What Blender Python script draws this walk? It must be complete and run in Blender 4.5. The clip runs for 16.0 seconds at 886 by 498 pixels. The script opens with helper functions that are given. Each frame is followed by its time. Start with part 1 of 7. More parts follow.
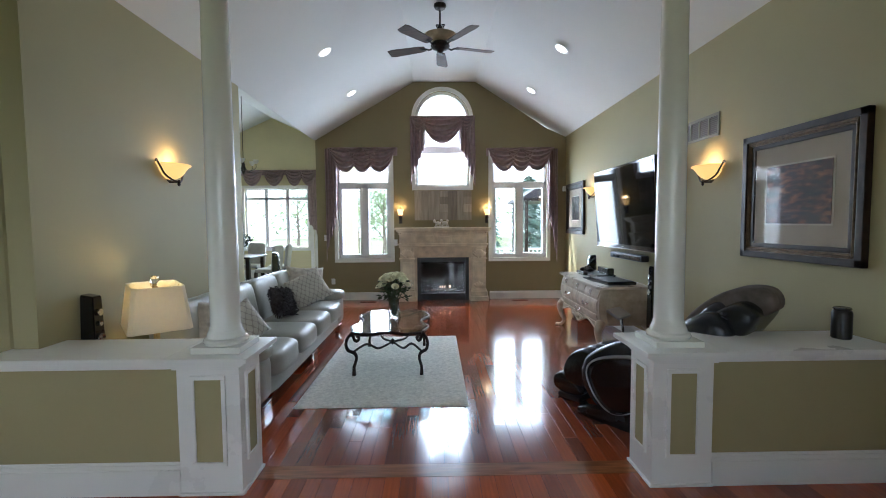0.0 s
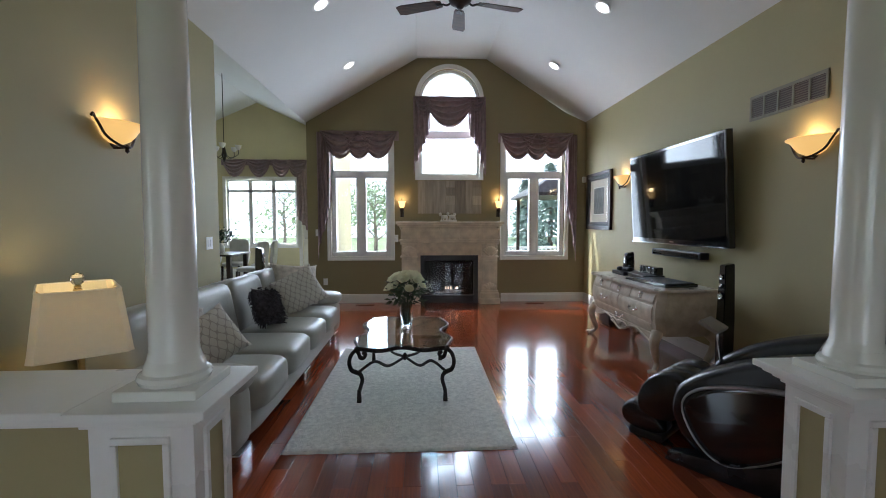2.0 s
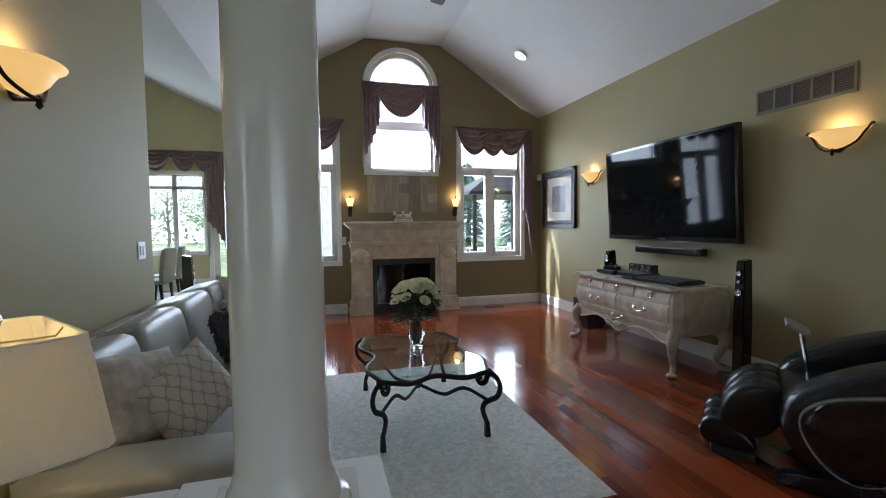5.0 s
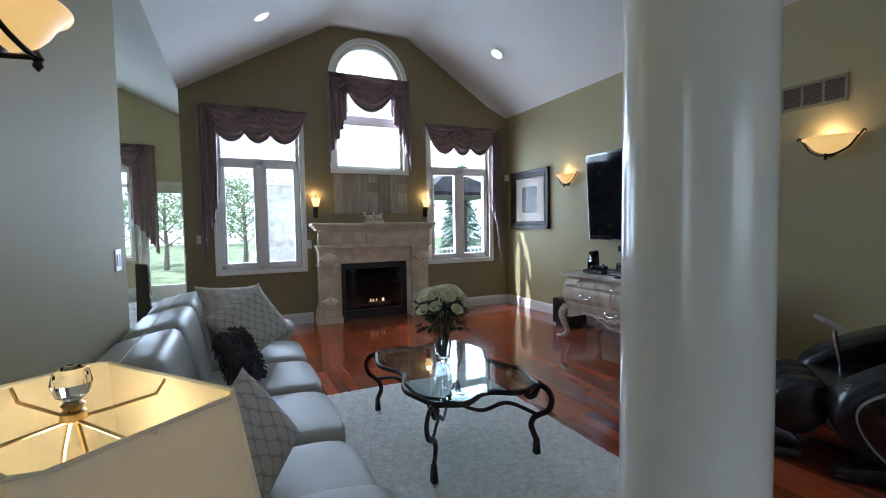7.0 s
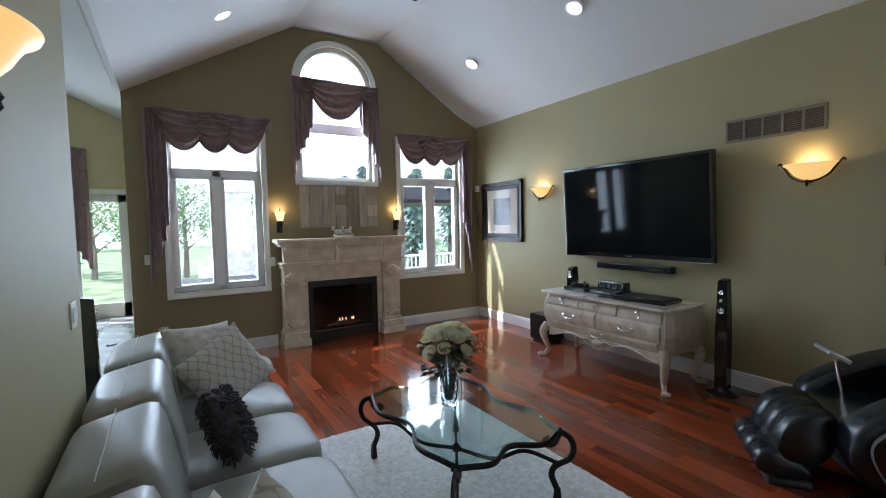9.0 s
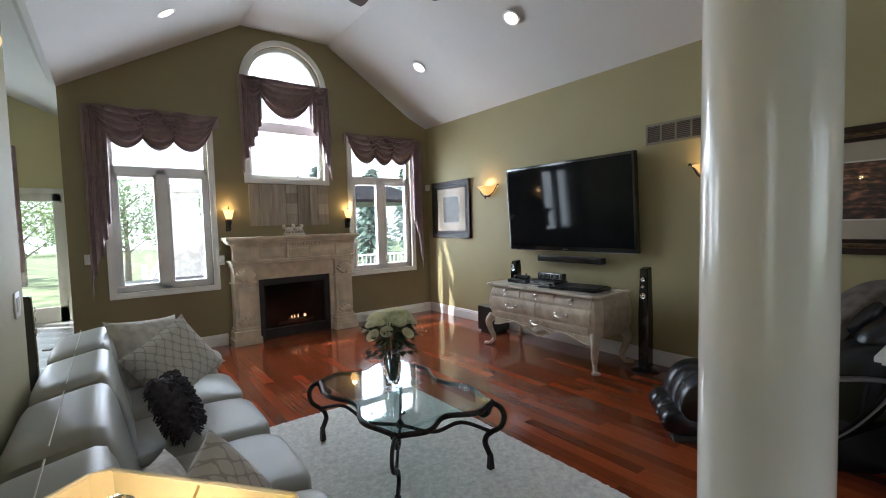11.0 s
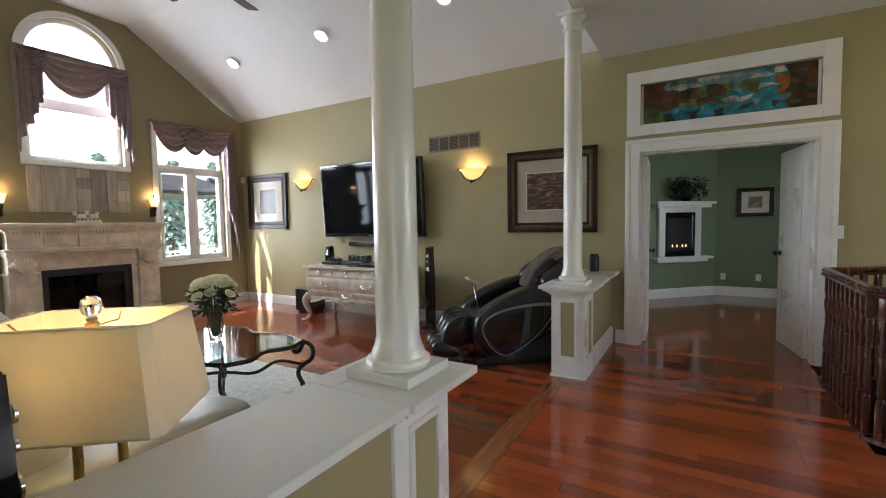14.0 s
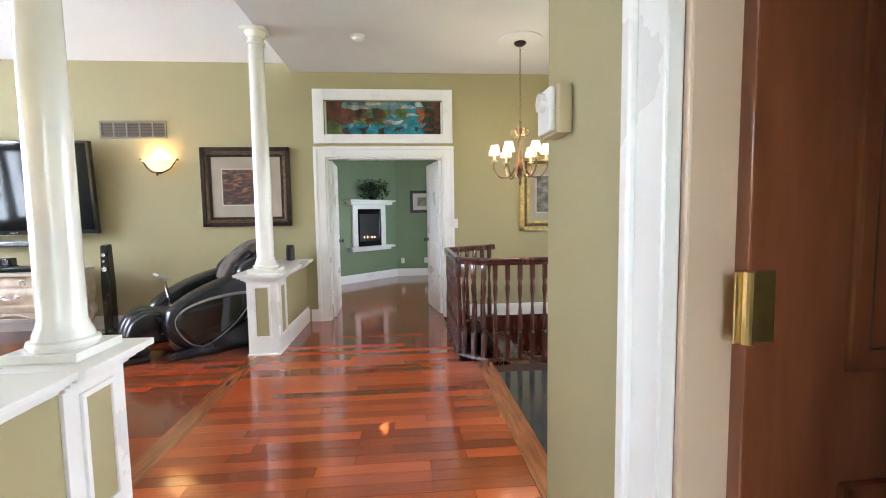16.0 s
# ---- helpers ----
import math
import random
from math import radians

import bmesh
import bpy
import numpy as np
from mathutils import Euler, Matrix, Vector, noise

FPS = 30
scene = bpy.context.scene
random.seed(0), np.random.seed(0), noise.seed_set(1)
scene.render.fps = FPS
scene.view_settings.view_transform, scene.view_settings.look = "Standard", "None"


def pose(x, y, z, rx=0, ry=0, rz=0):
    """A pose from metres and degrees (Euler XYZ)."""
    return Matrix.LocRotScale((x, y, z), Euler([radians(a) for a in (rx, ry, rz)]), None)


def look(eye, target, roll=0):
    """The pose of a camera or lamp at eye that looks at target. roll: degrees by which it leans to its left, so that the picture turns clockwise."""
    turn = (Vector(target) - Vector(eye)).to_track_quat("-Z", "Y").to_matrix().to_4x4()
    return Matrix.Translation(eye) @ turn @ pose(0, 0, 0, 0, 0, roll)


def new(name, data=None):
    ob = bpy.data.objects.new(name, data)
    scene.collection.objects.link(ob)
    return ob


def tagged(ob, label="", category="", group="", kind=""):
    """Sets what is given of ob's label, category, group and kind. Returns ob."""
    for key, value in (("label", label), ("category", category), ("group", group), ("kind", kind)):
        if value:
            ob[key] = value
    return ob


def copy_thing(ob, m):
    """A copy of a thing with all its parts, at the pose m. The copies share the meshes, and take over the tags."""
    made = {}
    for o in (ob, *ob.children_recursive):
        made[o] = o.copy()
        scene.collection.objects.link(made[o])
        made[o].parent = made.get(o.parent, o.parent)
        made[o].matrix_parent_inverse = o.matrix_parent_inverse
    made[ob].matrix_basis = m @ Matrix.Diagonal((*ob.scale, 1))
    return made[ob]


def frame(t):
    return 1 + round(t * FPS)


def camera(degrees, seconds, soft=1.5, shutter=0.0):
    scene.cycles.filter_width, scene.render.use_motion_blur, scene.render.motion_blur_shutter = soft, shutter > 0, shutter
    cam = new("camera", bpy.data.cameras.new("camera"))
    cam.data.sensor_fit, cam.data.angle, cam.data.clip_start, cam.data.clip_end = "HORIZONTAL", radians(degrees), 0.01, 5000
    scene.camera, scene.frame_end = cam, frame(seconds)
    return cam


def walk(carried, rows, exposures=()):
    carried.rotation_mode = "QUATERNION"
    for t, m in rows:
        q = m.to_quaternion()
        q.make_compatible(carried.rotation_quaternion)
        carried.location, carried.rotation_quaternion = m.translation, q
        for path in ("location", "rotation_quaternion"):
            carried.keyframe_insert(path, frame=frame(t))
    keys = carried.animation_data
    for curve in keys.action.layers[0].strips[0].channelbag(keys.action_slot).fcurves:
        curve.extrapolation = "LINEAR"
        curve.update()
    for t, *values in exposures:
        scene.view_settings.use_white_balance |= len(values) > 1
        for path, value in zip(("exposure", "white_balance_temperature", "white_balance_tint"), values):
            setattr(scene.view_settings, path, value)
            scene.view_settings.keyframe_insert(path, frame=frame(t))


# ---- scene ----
cam = camera(90.1, 16.0, soft=1.0)
PATH = [
    (0, (0.136, -0.138, 1.493), (0.171, 1.858, 1.376), -0.45),
    (0.5, (0.027, 0.128, 1.453), (0.064, 2.124, 1.337), -0.2),
    (1, (-0.042, 0.371, 1.405), (-0.001, 2.367, 1.292), -0.25),
    (1.5, (-0.103, 0.615, 1.383), (-0.041, 2.612, 1.276), -0.25),
    (2, (-0.177, 0.78, 1.378), (-0.085, 2.774, 1.263), -0.05),
    (2.5, (-0.311, 0.956, 1.356), (-0.166, 2.948, 1.256), -0.15),
    (3, (-0.405, 1.085, 1.357), (-0.189, 3.071, 1.252), -0.05),
    (3.5, (-0.564, 1.232, 1.369), (-0.247, 3.205, 1.264), -0.1),
    (4, (-0.667, 1.325, 1.368), (-0.28, 3.284, 1.255), -0.3),
    (6.5, (-1.487, 1.943, 1.318), (-0.71, 3.783, 1.219), -0.9),
    (7, (-1.551, 2.04, 1.363), (-0.708, 3.851, 1.254), -0.9),
    (7.5, (-1.651, 2.183, 1.413), (-0.745, 3.963, 1.308), -0.9),
    (8, (-1.728, 2.291, 1.477), (-0.764, 4.04, 1.365), -0.9),
    (8.5, (-1.763, 2.374, 1.518), (-0.752, 4.096, 1.404), -1),
    (9, (-1.753, 2.416, 1.576), (-0.707, 4.116, 1.46), -1.1),
    (11.5, (-1.816, 2.074, 1.495), (-0.549, 3.618, 1.385), -1.4),
    (12, (-1.919, 1.979, 1.478), (-0.57, 3.452, 1.37), -1.2),
    (12.5, (-2.02, 1.858, 1.466), (-0.572, 3.233, 1.346), -1.2),
    (13, (-2.141, 1.733, 1.407), (-0.595, 2.996, 1.29), -1.1),
    (13.5, (-2.253, 1.554, 1.36), (-0.627, 2.714, 1.244), -1.15),
    (14, (-2.37, 1.421, 1.343), (-0.649, 2.431, 1.222), -0.95),
    (14.5, (-2.474, 1.327, 1.322), (-0.647, 2.133, 1.196), -0.95),
    (15, (-2.614, 1.236, 1.3), (-0.685, 1.75, 1.173), -0.9),
    (15.5, (-2.75, 1.147, 1.316), (-0.762, 1.304, 1.167), -0.85),
    (16, (-2.911, 1.025, 1.321), (-0.924, 0.859, 1.163), -0.85),
]
EXPOSURES = [(0.0, 1.45, 5450, 9), (1.2, 1.2, 5550, 10), (4.0, 0.95, 5600, 11), (6.5, 0.95, 5200, 10), (8.0, 0.9, 5150, 10), (9.0, 1.15, 5300, 10), (12.5, 1.15, 6000, 13), (14.0, 1.7, 6000, 14), (15.0, 2.55, 5850, 14), (16.0, 3.15, 5780, 14)]
walk(cam, [(t, look(eye, target, roll)) for t, eye, target, roll in PATH], EXPOSURES)
SKY = 0.15
WIN = (33.0, 48.0, 0.8, 8.0, 28.0, 3.5)        # watts of sky through the windows

# ---- world and sun ----
SUN_AZ, SUN_EL = 60.0, 52.0     # degrees; the sun stands beyond the back wall's far side
world = bpy.data.worlds.new("sky")
scene.world = world
world.use_nodes = True
wn = world.node_tree
sky = wn.nodes.new("ShaderNodeTexSky")
sky.sky_type, sky.sun_disc = "NISHITA", False
sky.air_density, sky.dust_density = 0.8, 3.0
sky.sun_elevation, sky.sun_rotation = radians(SUN_EL), radians(-SUN_AZ)
wn.links.new(sky.outputs[0], wn.nodes["Background"].inputs[0])
wn.nodes["Background"].inputs[1].default_value = SKY
sun = new("sun", bpy.data.lights.new("sun", "SUN"))
sun.data.energy, sun.data.angle, sun.data.color = 5.0, radians(0.5), (1.0, 0.95, 0.86)
sd = Vector((-math.sin(radians(SUN_AZ)) * math.cos(radians(SUN_EL)), math.cos(radians(SUN_AZ)) * math.cos(radians(SUN_EL)), math.sin(radians(SUN_EL))))
sun.matrix_world = look(sd * 20, (0, 0, 0))


def lamp(name, x, y, z, watts, color=(1.0, 0.66, 0.30), radius=0.03):
    ob = new(name, bpy.data.lights.new(name, "POINT"))
    ob.data.energy, ob.data.color, ob.data.shadow_soft_size = watts, color, radius
    ob.location = (x, y, z)
    return ob


# ---- materials ----
def material(name, color, rough=0.5, metal=0.0, vary=0.12, scale=6.0, bump=0.0, bump_scale=60.0, coat=0.0, random=0.0, stretch=None, color2=None, spec=0.5, wear=0.0):
    """A procedural surface: base colour with two scales of variation, roughness variation and fine relief."""
    m = bpy.data.materials.new(name)
    m.use_nodes = True
    nt = m.node_tree
    b = nt.nodes["Principled BSDF"]
    b.inputs["Metallic"].default_value = metal
    b.inputs["Specular IOR Level"].default_value = spec
    b.inputs["Coat Weight"].default_value = coat
    b.inputs["Coat Roughness"].default_value = 0.08
    tc = nt.nodes.new("ShaderNodeTexCoord")
    mp = nt.nodes.new("ShaderNodeMapping")
    mp.inputs["Scale"].default_value = stretch or (1, 1, 1)
    nt.links.new(tc.outputs["Object"], mp.inputs["Vector"])
    n1 = nt.nodes.new("ShaderNodeTexNoise")
    n1.inputs["Scale"].default_value, n1.inputs["Detail"].default_value = scale, 6
    n2 = nt.nodes.new("ShaderNodeTexNoise")
    n2.inputs["Scale"].default_value, n2.inputs["Detail"].default_value = bump_scale, 4
    nt.links.new(mp.outputs[0], n1.inputs["Vector"])
    nt.links.new(mp.outputs[0], n2.inputs["Vector"])
    ramp = nt.nodes.new("ShaderNodeValToRGB")
    c = Vector(color)
    c2 = Vector(color2) if color2 else c * (1 - 2 * vary)
    ramp.color_ramp.elements[0].color = (*c2, 1)
    ramp.color_ramp.elements[1].color = (*(c * (1 + vary)), 1)
    ramp.color_ramp.elements[0].position, ramp.color_ramp.elements[1].position = 0.3, 0.7
    nt.links.new(n1.outputs["Fac"], ramp.inputs[0])
    out = ramp.outputs[0]
    if random:
        oi = nt.nodes.new("ShaderNodeObjectInfo")
        hs = nt.nodes.new("ShaderNodeHueSaturation")
        mr = nt.nodes.new("ShaderNodeMapRange")
        mr.inputs["To Min"].default_value, mr.inputs["To Max"].default_value = 1 - 0.45 * random, 1 + 1.1 * random
        nt.links.new(oi.outputs["Random"], mr.inputs["Value"])
        nt.links.new(mr.outputs[0], hs.inputs["Value"])
        nt.links.new(out, hs.inputs["Color"])
        out = hs.outputs[0]
    nt.links.new(out, b.inputs["Base Color"])
    rr = nt.nodes.new("ShaderNodeMapRange")
    rr.inputs["To Min"].default_value, rr.inputs["To Max"].default_value = max(rough - 0.06, 0.02), min(rough + 0.08, 1)
    nt.links.new(n1.outputs["Fac"], rr.inputs["Value"])
    nt.links.new(rr.outputs[0], b.inputs["Roughness"])
    if bump:
        bp = nt.nodes.new("ShaderNodeBump")
        bp.inputs["Strength"].default_value, bp.inputs["Distance"].default_value = bump, 0.01
        nt.links.new(n2.outputs["Fac"], bp.inputs["Height"])
        nt.links.new(bp.outputs[0], b.inputs["Normal"])
    return m


def glowing(name, color, strength, base=(0.9, 0.85, 0.75)):
    m = material(name, base, 0.4, vary=0.03)
    b = m.node_tree.nodes["Principled BSDF"]
    b.inputs["Emission Color"].default_value = (*color, 1)
    b.inputs["Emission Strength"].default_value = strength
    return m


def glass(name, color=(0.95, 0.98, 0.97), rough=0.0):
    m = bpy.data.materials.new(name)
    m.use_nodes = True
    b = m.node_tree.nodes["Principled BSDF"]
    b.inputs["Base Color"].default_value = (*color, 1)
    b.inputs["Roughness"].default_value = rough
    b.inputs["Transmission Weight"].default_value = 1.0
    b.inputs["IOR"].default_value = 1.45
    return m


def window_glass(name, tint=(1, 1, 1), gain=0.7, least=0.04):
    """Clear thin glazing: see-through with a faint gloss."""
    m = bpy.data.materials.new(name)
    m.use_nodes = True
    nt = m.node_tree
    nt.nodes.remove(nt.nodes["Principled BSDF"])
    tr, gl, mx, lw, pw, ma = (nt.nodes.new("ShaderNode" + k) for k in ("BsdfTransparent", "BsdfGlossy", "MixShader", "LayerWeight", "Math", "Math"))
    gl.inputs["Roughness"].default_value = 0.02
    tr.inputs["Color"].default_value = (*tint, 1)
    pw.operation, pw.inputs[1].default_value = "POWER", 4.0
    ma.operation, ma.inputs[1].default_value, ma.inputs[2].default_value = "MULTIPLY_ADD", gain, least
    nt.links.new(lw.outputs["Facing"], pw.inputs[0])
    nt.links.new(pw.outputs[0], ma.inputs[0])
    nt.links.new(ma.outputs[0], mx.inputs[0])
    nt.links.new(tr.outputs[0], mx.inputs[1])
    nt.links.new(gl.outputs[0], mx.inputs[2])
    nt.links.new(mx.outputs[0], nt.nodes["Material Output"].inputs["Surface"])
    return m


def cloth(name, color, through_color, share):
    """Thin cloth: part of the light scatters through it."""
    m = material(name, color, 0.85, vary=0.015, scale=40, bump=0.08, bump_scale=600, spec=0.1)
    nt = m.node_tree
    tl, mx = nt.nodes.new("ShaderNodeBsdfTranslucent"), nt.nodes.new("ShaderNodeMixShader")
    tl.inputs["Color"].default_value = (*through_color, 1)
    mx.inputs[0].default_value = share
    nt.links.new(nt.nodes["Principled BSDF"].outputs[0], mx.inputs[1])
    nt.links.new(tl.outputs[0], mx.inputs[2])
    nt.links.new(mx.outputs[0], nt.nodes["Material Output"].inputs["Surface"])
    return m


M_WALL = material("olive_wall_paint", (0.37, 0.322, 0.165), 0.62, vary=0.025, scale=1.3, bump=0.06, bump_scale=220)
# M_WALL's olive darkened: the north wall's backlit shade is put into its colour
M_WALL_NORTH = material("backlit_olive_wall_paint", (0.265, 0.222, 0.118), 0.62, vary=0.025, scale=1.3, bump=0.06, bump_scale=220)
M_WALL_DINING = material("pale_yellow_wall_paint", (0.62, 0.56, 0.34), 0.65, vary=0.03, scale=1.5, bump=0.05, bump_scale=220)
M_WALL_GREEN = material("sage_green_wall_paint", (0.16, 0.21, 0.115), 0.62, vary=0.03, scale=1.5, bump=0.05, bump_scale=220)
M_CEIL = material("white_ceiling_paint", (0.67, 0.665, 0.65), 0.8, vary=0.02, scale=1.0, bump=0.12, bump_scale=160)
M_TRIM = material("white_gloss_trim", (0.80, 0.79, 0.76), 0.28, vary=0.02, scale=3, bump=0.02, bump_scale=40)
M_COLUMN = material("cream_gloss_column_paint", (0.80, 0.78, 0.72), 0.2, vary=0.02, scale=3, coat=0.3)
M_PLANK = material("cherry_plank", (0.22, 0.044, 0.012), 0.15, vary=0.14, scale=5, bump=0.003, bump_scale=9, coat=0.5, random=0.62, stretch=(14, 0.6, 14), color2=(0.17, 0.034, 0.011))
M_PLANK_F = material("foyer_cherry_plank", (0.185, 0.038, 0.010), 0.12, vary=0.14, scale=5, bump=0.003, bump_scale=9, coat=0.5, random=0.6, stretch=(14, 0.6, 14), color2=(0.30, 0.056, 0.013))
M_JOINT = material("dark_floor_joint", (0.05, 0.02, 0.012), 0.5, vary=0.1)
M_BORDER = material("cherry_border_plank", (0.30, 0.10, 0.035), 0.15, vary=0.2, scale=6, coat=0.5, stretch=(0.7, 6, 6))
M_DARK_TILE = material("dark_polished_tile", (0.045, 0.048, 0.045), 0.1, vary=0.35, scale=7, coat=0.3, random=0.15)
M_DINING_TILE = material("grey_dining_tile", (0.42, 0.43, 0.44), 0.25, vary=0.1, scale=4, random=0.08)
M_WINFRAME = material("white_window_vinyl", (0.78, 0.78, 0.77), 0.35, vary=0.02)
M_PANE = window_glass("window_pane_glass")
M_PICTURE_GLASS = window_glass("picture_glass", (1, 1, 1), 0.12, 0.012)
M_MAUVE = material("mauve_drapery", (0.34, 0.245, 0.25), 0.42, vary=0.10, scale=14, bump=0.15, bump_scale=500, spec=0.5)
M_STONE = material("carved_limestone", (0.74, 0.655, 0.505), 0.7, vary=0.12, scale=7, bump=0.25, bump_scale=70)
M_BLACK = material("black_painted_steel", (0.012, 0.012, 0.013), 0.35, vary=0.2)
M_BLACK_GLOSS = material("black_gloss_plastic", (0.008, 0.008, 0.009), 0.1, vary=0.2, coat=0.5)
M_SCREEN = material("dark_television_glass", (0.006, 0.007, 0.008), 0.0, vary=0.1, spec=0.16)
M_IRON = material("wrought_iron_bronze", (0.035, 0.027, 0.022), 0.42, metal=0.7, vary=0.3, scale=25, bump=0.2, bump_scale=90)
M_BRASS = material("brushed_brass", (0.62, 0.45, 0.20), 0.28, metal=1.0, vary=0.08, scale=20)
M_CHROME = material("polished_chrome", (0.75, 0.75, 0.76), 0.12, metal=1.0, vary=0.04)
M_LEATHER = material("grey_beige_leather", (0.355, 0.355, 0.31), 0.33, vary=0.06, scale=5, bump=0.18, bump_scale=260)
M_BLACK_LEATHER = material("black_leather", (0.008, 0.0095, 0.013), 0.24, vary=0.2, bump=0.12, bump_scale=240, spec=0.6)
M_RUG = material("cream_shag_rug", (0.82, 0.80, 0.75), 0.95, vary=0.10, scale=34, bump=1.0, bump_scale=130, spec=0.1)
M_CLEAR = window_glass("clear_table_glass", (0.86, 0.95, 0.95), 0.9)
M_CRYSTAL = glass("crystal_glass", (0.97, 0.97, 0.96))


# ---- geometry helpers ----
def bm_new():
    return bmesh.new()


def part(name, bm, mat, parent=None, label="", smooth=False):
    """Links a bmesh as one mesh object under a thing or under a part."""
    bmesh.ops.recalc_face_normals(bm, faces=bm.faces)
    me = bpy.data.meshes.new(name)
    bm.to_mesh(me)
    bm.free()
    me.materials.append(mat)
    if smooth:
        for p in me.polygons:
            p.use_smooth = True
        me.set_sharp_from_angle(angle=radians(38))
    ob = new(name, me)
    ob.parent = parent
    if label:
        ob["label"] = label
    return ob


def thing(name, x, y, z, label, category, group="", kind="", rz=0.0):
    ob = new(name)
    ob.matrix_world = pose(x, y, z, 0, 0, rz)
    ob.empty_display_size = 0.1
    return tagged(ob, label, category, group, kind)


def box(bm, x0, x1, y0, y1, z0, z1, bev=0.0, m=None):
    r = bmesh.ops.create_cube(bm, size=1.0, matrix=Matrix.LocRotScale(((x0 + x1) / 2, (y0 + y1) / 2, (z0 + z1) / 2), None, (abs(x1 - x0), abs(y1 - y0), abs(z1 - z0))))
    vs = r["verts"]
    if bev:
        es = list({e for v in vs for e in v.link_edges})
        q = bmesh.ops.bevel(bm, geom=es, offset=bev, segments=2, profile=0.6, affect="EDGES")
        vs = list({v for f in q["faces"] for v in f.verts} | {v for v in vs if v.is_valid})
    if m:
        bmesh.ops.transform(bm, matrix=m, verts=[v for v in vs if v.is_valid])
    return bm


def rbox(bm, x0, x1, y0, y1, z0, z1, e=5.0, n=7, m=None):
    """A box with swollen, rounded faces (a cushion)."""
    t = bmesh.new()
    bmesh.ops.create_cube(t, size=2.0)
    bmesh.ops.subdivide_edges(t, edges=t.edges, cuts=n, use_grid_fill=True)
    c = Vector(((x0 + x1) / 2, (y0 + y1) / 2, (z0 + z1) / 2))
    h = Vector((abs(x1 - x0) / 2, abs(y1 - y0) / 2, abs(z1 - z0) / 2))
    for v in t.verts:
        k = (abs(v.co.x) ** e + abs(v.co.y) ** e + abs(v.co.z) ** e) ** (1 / e)
        v.co = Vector((v.co.x / k * h.x, v.co.y / k * h.y, v.co.z / k * h.z)) + c
    if m:
        bmesh.ops.transform(t, matrix=m, verts=t.verts)
    me = bpy.data.meshes.new("tmp")
    t.to_mesh(me)
    t.free()
    bm.from_mesh(me)
    bpy.data.meshes.remove(me)
    return bm


def loft(bm, rings, close=True, cap=True):
    rows = [[bm.verts.new(p) for p in r] for r in rings]
    n = len(rows[0])
    for a, b in zip(rows, rows[1:]):
        for i in range(n if close else n - 1):
            j = (i + 1) % n
            bm.faces.new((a[i], a[j], b[j], b[i]))
    if cap and close:
        bm.faces.new(rows[0][::-1])
        bm.faces.new(rows[-1])
    return bm


def lathe(bm, profile, n=24, at=(0, 0, 0), m=None, sx=1.0, sy=1.0):
    """A turned body from (radius, height) pairs."""
    rings = []
    for r, z in profile:
        ring = [Vector((max(r, 1e-4) * math.cos(2 * math.pi * i / n) * sx, max(r, 1e-4) * math.sin(2 * math.pi * i / n) * sy, z)) for i in range(n)]
        rings.append([(m @ p if m else p) + Vector(at) for p in ring])
    return loft(bm, rings)


def tube(bm, pts, r, n=8, flat=1.0):
    """A round or flattened bar along a path; r may be a list."""
    pts = [Vector(p) for p in pts]
    rings = []
    side = None
    for i, p in enumerate(pts):
        d = (pts[min(i + 1, len(pts) - 1)] - pts[max(i - 1, 0)]).normalized()
        if side is None:
            side = d.cross(Vector((0, 0, 1)))
            side = Vector((1, 0, 0)) if side.length < 1e-3 else side.normalized()
        side = (side - d * side.dot(d)).normalized()
        up = side.cross(d)
        k = r[i] if isinstance(r, (list, tuple)) else r
        rings.append([p + side * (k * math.cos(2 * math.pi * j / n)) + up * (k * flat * math.sin(2 * math.pi * j / n)) for j in range(n)])
    return loft(bm, rings)


def curve(ctrl, steps=8):
    """A smooth line through control points (Catmull-Rom)."""
    c = [Vector(p) for p in ctrl]
    c = [c[0] * 2 - c[1], *c, c[-1] * 2 - c[-2]]
    out = []
    for i in range(1, len(c) - 2):
        for s in range(steps):
            t = s / steps
            out.append(0.5 * (2 * c[i] + (c[i + 1] - c[i - 1]) * t + (2 * c[i - 1] - 5 * c[i] + 4 * c[i + 1] - c[i + 2]) * t ** 2 + (3 * c[i] - c[i - 1] - 3 * c[i + 1] + c[i + 2]) * t ** 3))
    return out + [c[-2]]


def prism(bm, plan, z0, z1):
    """An upright solid over a plan polygon."""
    return loft(bm, [[(x, y, z0) for x, y in plan], [(x, y, z1) for x, y in plan]])


def strips(bm, xs, top, holes, depth, put):
    """A wall in upright strips with a sloped top and openings; put(u, d, z) lays it in space."""
    for u0, u1 in zip(xs, xs[1:]):
        um = (u0 + u1) / 2
        spans = []
        lo = (0.0, 0.0)
        for h0, h1, zb, zt in sorted((h for h in holes if h[0] < um < h[1]), key=lambda h: h[2]):
            spans.append((lo, (zb, zb)))
            lo = (zt(u0), zt(u1)) if callable(zt) else (zt, zt)
        spans.append((lo, (top(u0), top(u1))))
        for (b0, b1), (t0, t1) in spans:
            if t0 - b0 < 1e-4 and t1 - b1 < 1e-4:
                continue
            loft(bm, [[put(u0, d, b0), put(u1, d, b1), put(u1, d, t1), put(u0, d, t0)] for d in (0.0, depth)])
    return bm


# ---- structure ----
XR, XL, YB = 2.69, -2.14, 8.50       # living room: east wall, west wall, north wall
EAVE, EAVE_EAST, RIDGE, RX0, RX1 = 3.095, 3.07, 4.19, -0.26, 0.93
XE = -2.15                           # the west eave
FLAT = 3.055                          # foyer ceiling
YV = 2.36                            # where the vault begins
YS = -2.0                            # south wall
YD = 12.2                            # dining room's north wall


